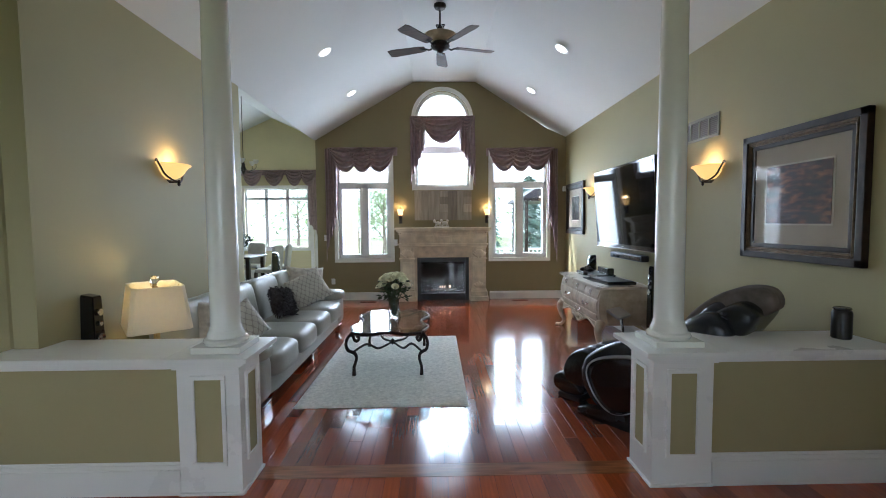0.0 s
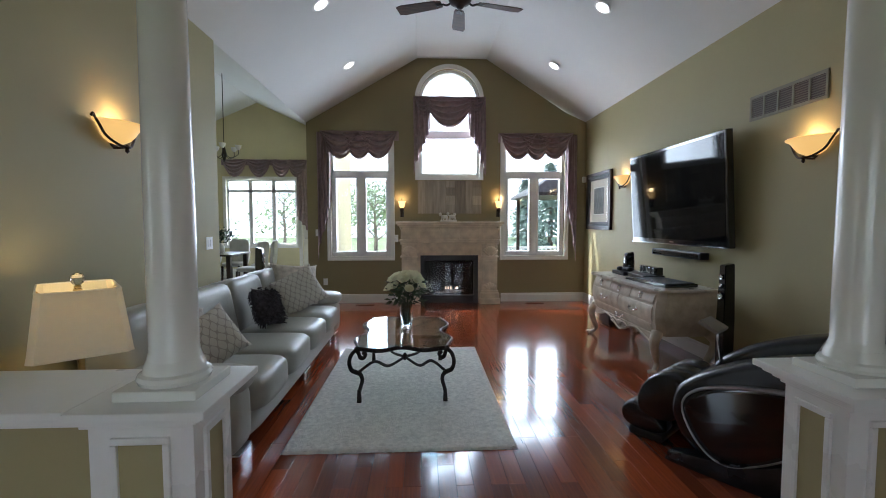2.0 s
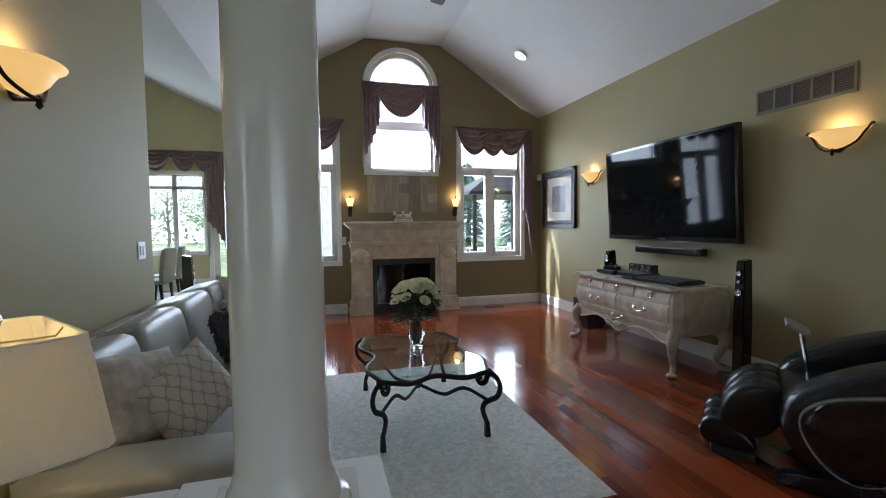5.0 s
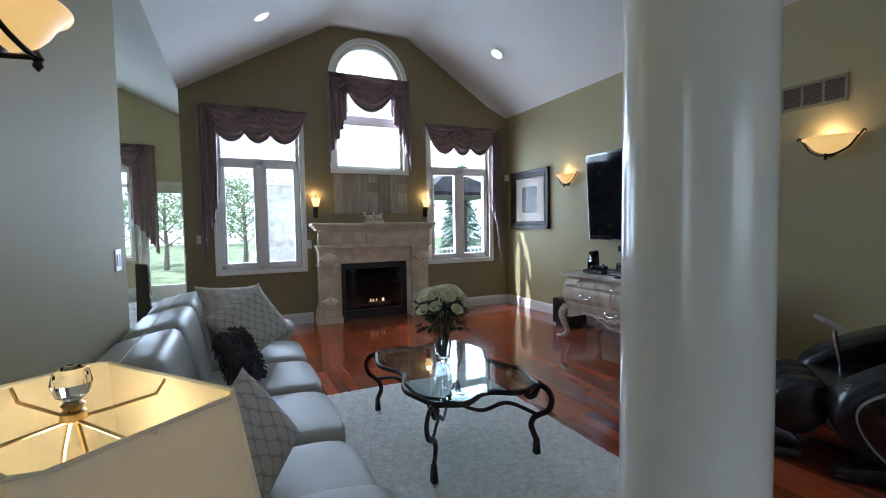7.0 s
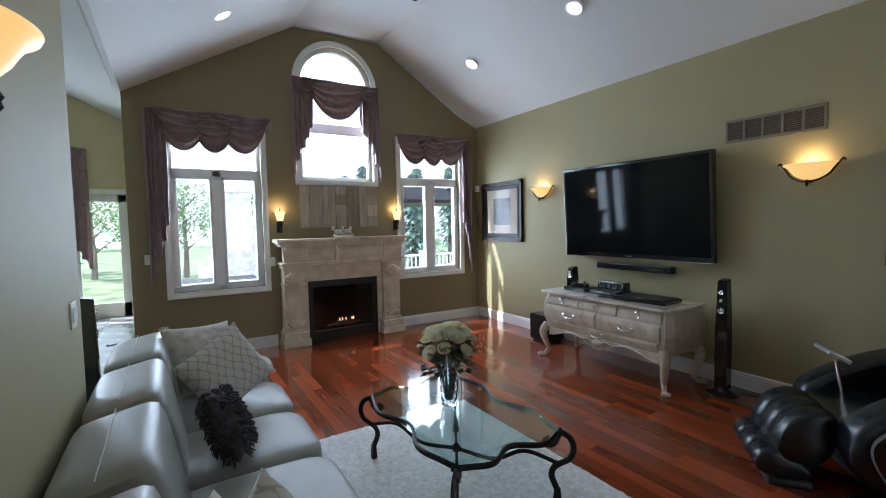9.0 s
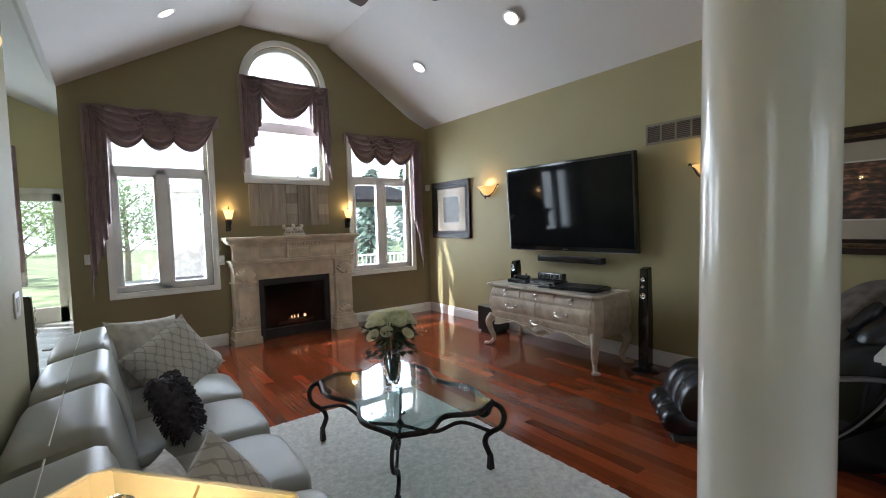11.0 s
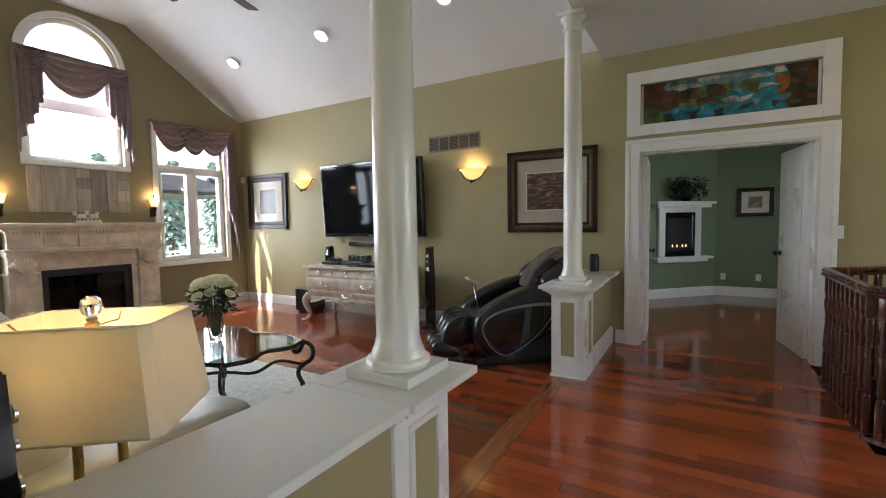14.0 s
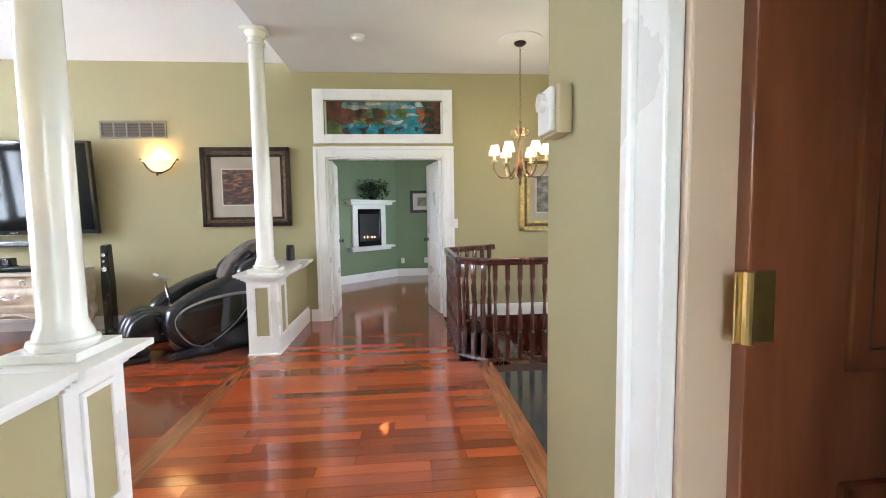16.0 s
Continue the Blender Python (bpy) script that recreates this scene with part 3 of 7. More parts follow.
def column(x, y, h):
    c = tagged(thing("column", x, y, 0.79, "tapered cream painted column on the half wall", "column"), group="columns on the half walls", kind="structure")
    part("plinth", box(bm_new(), -0.135, 0.135, -0.135, 0.135, 0, 0.035, 0.004), M_COLUMN, c)
    lo = [(0.114, 0.035), (0.120, 0.05), (0.115, 0.064), (0.101, 0.071), (0.099, 0.082), (0.096, 0.094), (0.091, 0.104), (0.088, 0.112)]
    part("base_ring", lathe(bm_new(), lo, 40), M_COLUMN, c, smooth=True)
    prof = [(0.088, 0.11), (0.082, 0.135)] + [(0.080 - 0.012 * (k / 12) ** 1.6, 0.14 + (h - 0.28) * k / 12) for k in range(13)]
    prof += [(0.084, h - 0.135), (0.084, h - 0.12), (0.074, h - 0.115), (0.074, h - 0.075)]
    part("shaft", lathe(bm_new(), prof, 40), M_COLUMN, c, smooth=True)
    cap = [(0.074, h - 0.076), (0.085, h - 0.065), (0.10, h - 0.04), (0.104, h - 0.03)]
    bm = lathe(bm_new(), cap, 40)
    box(bm, -0.11, 0.11, -0.11, 0.11, h - 0.03, h, 0.003)
    part("capital", bm, M_COLUMN, c, smooth=True)
    return c


column(-1.066, 2.385, FLAT - 0.79)
column(1.49, 2.385, FLAT - 0.79)


# ---- doors ----
def cased(name, label, pieces, mat=M_TRIM):
    bm = bm_new()
    for p in pieces:
        box(bm, *p, 0.004)
    return tagged(part(name, bm, mat), label, "trim", kind="structure")


X0 = XR - 0.03
cased("trim_doorway", "wide white doorway casing", [(X0, XR, 0.42, 0.54, 0, 2.15), (X0, XR, 1.99, 2.12, 0, 2.15), (X0, XR, 0.54, 1.99, 2.03, 2.15), (X0 - 0.014, XR, 0.41, 0.45, 0, 2.16), (X0 - 0.014, XR, 2.09, 2.13, 0, 2.16), (X0 - 0.014, XR, 0.45, 2.09, 2.12, 2.16), (XR, XR + 0.14, 0.54, 0.56, 0, 2.03), (XR, XR + 0.14, 1.97, 1.99, 0, 2.03), (XR, XR + 0.14, 0.56, 1.97, 2.01, 2.03)])
cased("trim_transom", "white frame of the stained glass transom", [(X0, XR, 0.42, 0.54, 2.20, 2.85), (X0, XR, 1.99, 2.12, 2.20, 2.85), (X0, XR, 0.54, 1.99, 2.20, 2.31), (X0, XR, 0.54, 1.99, 2.72, 2.85), (XR + 0.05, XR + 0.09, 0.54, 0.56, 2.31, 2.72), (XR + 0.05, XR + 0.09, 1.97, 1.99, 2.31, 2.72)])


def leaf(name, w, hinge, ang, swing, label):
    """A white panelled door leaf on its hinges, opened into the den."""
    d = tagged(thing(name, *hinge, 0.01, label, "door", group="double doors of the den", rz=ang), kind="structure")
    s = swing
    bm = box(bm_new(), 0, w, -0.018, 0.018, 0, 2.0, 0.002)
    for z0, z1 in ((0.22, 0.92), (1.08, 1.85)):
        for q in (-0.018, 0.018):
            for a, b, c, e in ((0.12, w - 0.12, z0, z0 + 0.025), (0.12, w - 0.12, z1 - 0.025, z1), (0.12, 0.145, z0, z1), (w - 0.145, w - 0.12, z0, z1)):
                box(bm, a, b, q - 0.006, q + 0.006, c, e, 0.003)
    part("leaf", bm, M_TRIM, d)
    for z in (0.25, 1.0, 1.75):
        part("hinge", lathe(bm_new(), [(0.008, z - 0.05), (0.008, z + 0.05)], 10, at=(0, s * 0.022, 0)), M_BRASS, d)
    kb = lathe(bm_new(), [(0.028, 0), (0.028, 0.008), (0.01, 0.012), (0.01, 0.03), (0.024, 0.04), (0.027, 0.052), (0.018, 0.064), (0.001, 0.066)], 16, m=Matrix.Rotation(radians(-90), 4, "X"), at=(w - 0.06, 0.018, 0.95))
    lathe(kb, [(0.028, 0), (0.028, 0.008), (0.01, 0.012), (0.01, 0.03), (0.024, 0.04), (0.027, 0.052), (0.018, 0.064), (0.001, 0.066)], 16, m=Matrix.Rotation(radians(90), 4, "X"), at=(w - 0.06, -0.018, 0.95))
    part("door_knob", kb, M_BLACK, d, "dark door knob", True)
    return d


leaf("door_1", 0.70, (XR + 0.15, 1.955), 3.0, 1, "white panelled door leaf standing open")
leaf("door_2", 0.70, (XR + 0.15, 0.575), 10.0, -1, "white panelled door leaf standing open")

# stained glass transom
def tint(name, c):
    return material(name, c, 0.12, vary=0.35, scale=9, coat=0.4)


TINTS = {k: tint(k + "_stained_glass", c) for k, c in {"sky": (0.16, 0.26, 0.27), "water": (0.03, 0.22, 0.30), "brown": (0.13, 0.05, 0.02), "green": (0.11, 0.17, 0.04), "pale": (0.42, 0.44, 0.38), "amber": (0.36, 0.12, 0.03), "dark": (0.04, 0.045, 0.03)}.items()}
tr = thing("stained_glass_panel", XR + 0.06, 1.265, 2.31, "stained glass panel of a waterfall and river landscape", "stained glass")
rng = random.Random(4)
cols_n, rows_n = 20, 9
W, Hh = 1.41, 0.41


def node(i, j):
    r = random.Random(i * 31 + j * 7)
    u = i / cols_n + (0 if i in (0, cols_n) else r.uniform(-0.025, 0.025))
    v = j / rows_n + (0 if j in (0, rows_n) else r.uniform(-0.05, 0.05))
    return (0.5 - u) * W * -1, v * Hh


def tone(u, v):
    # u runs from the den's north jamb to the south jamb
    k = int(u * 53) + int(v * 41)
    if 0.72 < u < 0.85 and v > 0.28:
        return "amber" if u > 0.79 and v < 0.8 else ("water" if k % 3 else "pale")
    if u > 0.85:
        return "brown" if k % 3 else "dark"
    if v < 0.34 and u > 0.16:
        return ("water", "water", "sky", "dark")[k % 4] if v > 0.1 or u < 0.5 else "water"
    if v > 0.76 and 0.14 < u:
        return "pale" if k % 3 == 0 else "sky"
    if u < 0.24:
        return "brown" if v > 0.45 - 0.5 * u else "green"
    if 0.48 < u < 0.68:
        return ("pale", "green", "water")[k % 3] if v < 0.56 else ("green", "sky")[k % 2]
    return ("green", "green", "brown", "dark")[k % 4]


for i in range(cols_n):
    for j in range(rows_n):
        q = [node(i, j), node(i + 1, j), node(i + 1, j + 1), node(i, j + 1)]
        cx, cz = sum(p[0] for p in q) / 4, sum(p[1] for p in q) / 4
        q = [(cx + (a - cx) * 0.95, cz + (b - cz) * 0.93) for a, b in q]
        bm = loft(bm_new(), [[(d, -a, b) for a, b in q] for d in (0.0, 0.008)])
        part("glass_piece", bm, TINTS[tone((i + 0.5) / cols_n, (j + 0.5) / rows_n)], tr)
part("lead_backing", box(bm_new(), 0.009, 0.014, -W / 2, W / 2, 0, Hh), M_BLACK, tr)


# ---- drapery ----
def swag(bm, x0, x1, zt, drop, y, bulge=0.07, folds=5, lift=0.10):
    """One draped swag: cloth sagging between two gathered corners."""
    nu, nv = 28, 48
    rows = []
    for j in range(nv + 1):
        v = j / nv
        row = []
        for i in range(nu + 1):
            u = i / nu
            s = 1 - (2 * u - 1) ** 2
            pinch = 1 - 0.16 * v * (1 - s)
            x = (x0 + x1) / 2 + (u - 0.5) * (x1 - x0) * pinch
            z = zt - drop * v * (lift + (1 - lift) * s)
            yy = y - bulge * (0.35 + 0.65 * s) * math.sin(math.pi * min(v * 0.8 + 0.1, 1)) + 0.062 * abs(math.sin(math.pi * (v * folds + 0.15 * math.sin(5 * u + 9 * x0)))) * (0.3 + 0.7 * s)
            row.append((x, yy, z))
        rows.append(row)
    loft(bm, rows, close=False)
    loft(bm, [[(a, b + 0.006, c) for a, b, c in r] for r in rows], close=False)
    return bm


def jabot(bm, xo, xi, zt, zo, zi, y, pleats=5):
    """A pleated tail with a cascading zigzag hem: long at xo, short at xi."""
    n = pleats * 8
    rows = []
    for j in range(13):
        v = j / 12
        row = []
        for i in range(n + 1):
            u = i / n
            ph = (u * pleats) % 1.0
            tri = abs(2 * ph - 1)
            hem = zo + (zi - zo) * u ** 0.8 + 0.05 * (tri - 0.5)
            z = zt + (hem - zt) * v
            wob = 0.012 * math.sin(3 * v + 9 * u) * v
            row.append((xo + (xi - xo) * (u + 0.05 * math.sin(2 * math.pi * ph)) + wob, y - 0.05 + 0.05 * tri - 0.02 * v, z))
        rows.append(row)
    loft(bm, rows, close=False)
    loft(bm, [[(a, b + 0.005, c) for a, b, c in r] for r in rows], close=False)
    return bm


def drapery(name, x, z, swags, tails, label, y=YB):
    d = thing(name, x, y, z, label, "curtain")
    for s in swags:
        bm = swag(bm_new(), *s, y - 0.06)
        bmesh.ops.translate(bm, verts=bm.verts, vec=(-x, -y, -z))
        part("swag", bm, M_MAUVE, d, smooth=True)
    for s in tails:
        bm = jabot(bm_new(), *s, y - 0.035)
        bmesh.ops.translate(bm, verts=bm.verts, vec=(-x, -y, -z))
        part("tail", bm, M_MAUVE, d, "pleated mauve tail with a stepped hem", True)
    a, b = min(s[0] for s in swags), max(s[1] for s in swags)
    part("heading_board", box(bm_new(), a - x, b - x, -0.025, -0.001, -0.14, 0.006), M_MAUVE, d)
    return d


drapery("curtain", -1.2, 2.94, [(-1.92, -1.24, 2.95, 0.47), (-1.28, -0.58, 2.95, 0.47), (-1.56, -0.94, 2.93, 0.46)], [(-1.97, -1.72, 2.93, 0.72, 1.75)], "mauve swagged valance with a long pleated tail")
drapery("curtain", 1.8, 2.92, [(1.14, 1.82, 2.93, 0.45), (1.78, 2.46, 2.94, 0.45), (1.50, 2.10, 2.91, 0.44)], [(2.52, 2.33, 2.91, 0.68, 1.7)], "mauve swagged valance with a long pleated tail")
drapery("curtain", 0.29, 3.54, [(-0.20, 0.78, 3.54, 0.52), (-0.32, 0.02, 3.54, 0.30), (0.58, 0.92, 3.54, 0.30)], [(-0.33, -0.03, 3.53, 2.20, 2.98), (0.92, 0.62, 3.53, 2.17, 2.98)], "mauve swag with pleated tails on the arched window")
drapery("curtain", -4.0, 2.98, [(-5.2, -4.52, 2.98, 0.44), (-4.6, -3.92, 2.98, 0.44), (-4.0, -3.42, 2.98, 0.44), (-3.6, -3.05, 2.98, 0.44)], [(-2.92, -3.34, 2.97, 0.85, 1.55)], "mauve swagged valance of the dining room window", y=YD)

# ---- fireplace ----
FX = 0.285
fp = thing("fireplace", FX, YB, 0, "carved limestone fireplace with a black gas insert", "fireplace")
bm = box(bm_new(), -0.915, 0.915, -0.32, 0, 1.365, 1.41, 0.008)
box(bm, -0.885, 0.885, -0.29, 0, 1.335, 1.365, 0.01)
box(bm, -0.86, 0.86, -0.265, 0, 1.31, 1.335, 0.01)
part("mantel_shelf", bm, M_STONE, fp)
bm = bm_new()
for k in range(44):
    x = -0.83 + 1.66 * k / 43
    box(bm, x - 0.011, x + 0.011, -0.262, -0.24, 1.275, 1.308)
part("dentil_band", bm, M_STONE, fp)
bm = box(bm_new(), -0.80, 0.80, -0.24, 0, 1.105, 1.31, 0.004)
for a, b in ((-0.50, -0.17), (0.17, 0.50)):
    box(bm, a, b, -0.252, -0.24, 1.135, 1.255, 0.008)
    box(bm, a + 0.03, b - 0.03, -0.247, -0.23, 1.165, 1.225, 0.004)
part("frieze", bm, M_STONE, fp)
bm = box(bm_new(), -0.155, 0.155, -0.275, -0.2, 1.11, 1.27, 0.01)
box(bm, -0.125, 0.125, -0.286, -0.27, 1.14, 1.24, 0.006)
part("center_tablet", bm, M_STONE, fp)
bm = box(bm_new(), -0.86, 0.86, -0.27, 0, 1.075, 1.105, 0.01)
box(bm, -0.84, 0.84, -0.255, 0, 1.05, 1.075, 0.008)
part("architrave", bm, M_STONE, fp)
bm = box(bm_new(), -0.56, 0.56, -0.12, 0, 0.83, 1.05, 0.002)
box(bm, -0.56, -0.50, -0.12, 0, 0, 0.83)
box(bm, 0.50, 0.56, -0.12, 0, 0, 0.83)
part("surround", bm, M_STONE, fp)
leafy = random.Random(3)
for s in (-1, 1):
    a, b = sorted((s * 0.55, s * 0.83))
    c = (a + b) / 2
    bm = box(bm_new(), a + 0.01, b - 0.01, -0.20, 0, 0.22, 1.05, 0.004)
    box(bm, a + 0.05, b - 0.05, -0.212, -0.2, 0.36, 0.75, 0.006)
    box(bm, a - 0.01, b + 0.01, -0.225, 0, 0.80, 0.825, 0.008)
    box(bm, a - 0.01, b + 0.01, -0.225, 0, 1.02, 1.05, 0.008)
    box(bm, a, b, -0.252, -0.2, 1.115, 1.295, 0.006)
    pl = part("pilaster", bm, M_STONE, fp)
    bm = box(bm_new(), a - 0.035, b + 0.035, -0.27, 0, 0, 0.09, 0.008)
    box(bm, a - 0.02, b + 0.02, -0.25, 0, 0.09, 0.19, 0.012)
    box(bm, a - 0.005, b + 0.005, -0.225, 0, 0.19, 0.225, 0.012)
    part("plinth", bm, M_STONE, fp)
    bm = bm_new()
    for k in range(9):
        t = (k - 4) / 4
        m = Matrix.Translation((c + t * 0.07, -0.215, 0.93 - 0.05 * t * t)) @ Matrix.Rotation(t * 0.9, 4, "Y")
        rbox(bm, -0.024, 0.024, -0.055, 0.03, -0.085, 0.075, 2.4, 3, m)
    rbox(bm, -0.05 + c, 0.05 + c, -0.26, -0.19, 0.84, 0.89, 2.5, 3)
    for k in (-1, 1):
        tube(bm, [(c + k * (0.03 + 0.035 * math.cos(q * 0.6)), -0.235, 0.985 + 0.028 * math.sin(q * 0.6)) for q in range(10)], 0.013, 6)
    part("acanthus_carving", bm, M_STONE, pl, smooth=True)
    bm = bm_new()
    for k in range(5):
        t = (k - 2) / 2
        m = Matrix.Translation((c + t * 0.06, -0.21, 0.32 - 0.03 * abs(t))) @ Matrix.Rotation(t, 4, "Y")
        rbox(bm, -0.027, 0.027, -0.04, 0.02, -0.05, 0.055, 2.4, 3, m)
    part("leaf_carving", bm, M_STONE, pl, smooth=True)
ins = part("insert_frame", box(box(box(box(bm_new(), -0.50, -0.43, -0.10, -0.04, 0.0, 0.83, 0.004), 0.43, 0.50, -0.10, -0.04, 0, 0.83, 0.004), -0.43, 0.43, -0.10, -0.04, 0.74, 0.83, 0.004), -0.43, 0.43, -0.10, -0.04, 0, 0.13, 0.004), M_BLACK, fp, "black steel insert frame")
# flat matt sheet close behind the glass, blacker than the steel frame
M_FIREBOX = material("matt_black_firebox_lining", (0.004, 0.004, 0.004), 0.9, vary=0.3, spec=0.05)
part("firebox", box(bm_new(), -0.43, 0.43, -0.035, -0.02, 0.13, 0.74), M_FIREBOX, fp)
part("glass_front", box(bm_new(), -0.43, 0.43, -0.082, -0.078, 0.13, 0.74), M_PANE, fp)
M_LOG = material("charred_log", (0.06, 0.04, 0.03), 0.9, vary=0.4, scale=30, bump=0.6)
for x, z, r in ((-0.12, 0.19, 8), (0.02, 0.215, -10), (0.13, 0.19, 14)):
    part("log", tube(bm_new(), [(x - 0.12, -0.055, z - r * 0.001), (x, -0.06, z), (x + 0.12, -0.055, z + r * 0.001)], 0.018, 8), M_LOG, fp)
M_FLAME = glowing("gas_flame", (1.0, 0.50, 0.20), 1.0)
for x in (-0.06, -0.02, 0.03, 0.12, 0.14):
    part("flame", lathe(bm_new(), [(0.004, 0), (0.009, 0.012), (0.006, 0.03), (0.0005, 0.05)], 8, at=(x, -0.06, 0.235)), M_FLAME, fp, "small gas flame")

M_BARN = material("weathered_grey_board", (0.36, 0.31, 0.25), 0.8, vary=0.12, scale=7, bump=0.3, bump_scale=40, stretch=(4, 1, 0.4), random=0.45)
wp = thing("barn_board_panel", FX + 0.01, YB, 1.55, "weathered grey vertical boards mounted above the mantel", "wall panel")
x = -0.555
for k, w in enumerate((0.13, 0.17, 0.19, 0.16, 0.18, 0.12, 0.16)):
    if k in (3, 6):
        for z0, z1 in ((0.0, 0.15), (0.153, 0.31), (0.313, 0.45), (0.453, 0.57)):
            part("board", box(bm_new(), x + 0.002, x + w - 0.002, -0.032, -0.001, z0, z1, 0.003), M_BARN, wp)
    else:
        part("board", box(bm_new(), x + 0.002, x + w - 0.002, -0.03 - 0.006 * (k % 2), -0.001, 0, 0.57, 0.003), M_BARN, wp)
    x += w

M_PORCELAIN = material("white_porcelain", (0.72, 0.68, 0.60), 0.35, vary=0.08, scale=30)
bm = box(bm_new(), -0.14, 0.14, -0.05, 0.05, 0, 0.03, 0.008)
for x0, z0, s in ((-0.07, 0.08, 1), (0.06, 0.085, 1)):
    rbox(bm, x0 - 0.055, x0 + 0.055, -0.03, 0.03, z0 - 0.03, z0 + 0.035, 2.3, 4)
    rbox(bm, x0 - 0.095, x0 - 0.045, -0.02, 0.02, z0 + 0.01, z0 + 0.075, 2.2, 3)
    for q in (-0.04, 0.04):
        tube(bm, [(x0 + q, 0.015, z0), (x0 + q - 0.01, 0.015, 0.025)], 0.009, 6)
        tube(bm, [(x0 + q + 0.01, -0.015, z0), (x0 + q + 0.02, -0.015, 0.025)], 0.009, 6)
rbox(bm, 0.08, 0.13, -0.02, 0.02, 0.10, 0.15, 2.2, 3)
fig = part("figurine", bm, M_PORCELAIN, smooth=True)
tagged(fig, "small white porcelain animal figurine on the mantel", "figurine")
fig.matrix_world = pose(0.265, 8.30, 1.41)

# ---- lamps on the walls ----
M_ALABASTER = glowing("lit_alabaster_glass", (1.0, 0.56, 0.16), 0.42, (0.66, 0.42, 0.16))
M_BULB = glowing("lamp_bulb", (1.0, 0.78, 0.45), 4.0)


def half_bowl(m=None):
    """Half a shallow bowl with a flared wavy rim, open at the top, flat at the wall."""
    n, rows = 22, []
    prof = [(0.012, 0.0), (0.055, 0.008), (0.098, 0.03), (0.126, 0.058), (0.144, 0.086), (0.162, 0.108), (0.186, 0.12), (0.19, 0.128)]
    for inner in (0, 1):
        rr = prof if not inner else [(max(r - 0.006, 0.004), z + 0.004) for r, z in prof[::-1]]
        for r, z in rr:
            rows.append([(r * math.cos(math.pi * i / n), -0.86 * r * math.sin(math.pi * i / n) - 0.006, z) for i in range(n + 1)])
    return loft(bm_new(), rows, close=False)


def wall_sconce(x, y, z, rz):
    s = thing("wall_sconce", x, y, z, "lit alabaster bowl sconce with a dark iron scroll", "wall lamp", "alabaster wall sconces", rz=rz)
    part("bowl", half_bowl(), M_ALABASTER, s, "glowing amber alabaster bowl", True)
    bm = tube(bm_new(), curve([(-0.222, -0.03, 0.135), (-0.208, -0.03, 0.15), (-0.195, -0.03, 0.135), (-0.165, -0.035, 0.092), (-0.125, -0.045, 0.035), (-0.06, -0.07, -0.006), (0.0, -0.085, -0.016)]), 0.008, 8)
    tube(bm, curve([(0.222, -0.03, 0.135), (0.208, -0.03, 0.15), (0.195, -0.03, 0.135), (0.165, -0.035, 0.092), (0.125, -0.045, 0.035), (0.06, -0.07, -0.006), (0.0, -0.085, -0.016), (0.0, -0.002, -0.02)]), 0.008, 8)
    part("scroll_arm", bm, M_IRON, s, smooth=True)
    part("back_plate", lathe(bm_new(), [(0.04, 0), (0.04, 0.008), (0.02, 0.014)], 16, m=Matrix.Rotation(radians(90), 4, "X"), at=(0, -0.001, 0.02)), M_IRON, s)
    part("finial", lathe(bm_new(), [(0.002, -0.055), (0.014, -0.04), (0.01, -0.028), (0.016, -0.018), (0.006, 0.0)], 12, at=(0, -0.085, 0)), M_IRON, s, smooth=True)
    part("bulb", lathe(bm_new(), [(0.004, 0.05), (0.024, 0.065), (0.028, 0.085), (0.018, 0.105), (0.002, 0.112)], 12, at=(0, -0.07, 0)), M_BULB, s, smooth=True)
    d = s.matrix_world.to_3x3() @ Vector((0, -0.075, 0.16))
    lamp("sconce_light", x + d.x, y + d.y, z + d.z, SCONCE)


SCONCE = 1.0
wall_sconce(XR, 3.92, 1.87, -90)
wall_sconce(XR, 6.94, 1.91, -90)
wall_sconce(XL, 3.72, 1.88, 90)

M_TORCH = glowing("lit_frosted_glass", (1.0, 0.58, 0.18), 1.1, (0.7, 0.5, 0.25))
for x in (-0.53, 1.145):
    s = thing("torch_sconce", x, YB, 1.50, "small bronze torch sconce with lit glass shade", "wall lamp", "torch sconces by the mantel")
    bm = lathe(bm_new(), [(0.01, 0), (0.028, 0.02), (0.02, 0.05), (0.03, 0.09), (0.036, 0.13), (0.024, 0.145)], 14, at=(0, -0.07, 0))
    tube(bm, [(0, -0.002, 0.06), (0, -0.07, 0.06)], 0.009)
    part("bracket", bm, M_IRON, s, smooth=True)
    part("back_plate", box(bm_new(), -0.03, 0.03, -0.014, -0.001, -0.01, 0.14, 0.006), M_IRON, s)
    part("shade", lathe(bm_new(), [(0.034, 0.15), (0.044, 0.18), (0.058, 0.24), (0.066, 0.262), (0.061, 0.26), (0.040, 0.18), (0.028, 0.152)], 18, at=(0, -0.07, 0)), M_TORCH, s, "glowing frosted glass shade", True)
    part("finial", lathe(bm_new(), [(0.004, 0.27), (0.012, 0.285), (0.008, 0.30), (0.002, 0.325)], 10, at=(0, -0.07, 0)), M_IRON, s, smooth=True)
    lamp("torch_light", x, YB - 0.07, 1.80, 0.9)

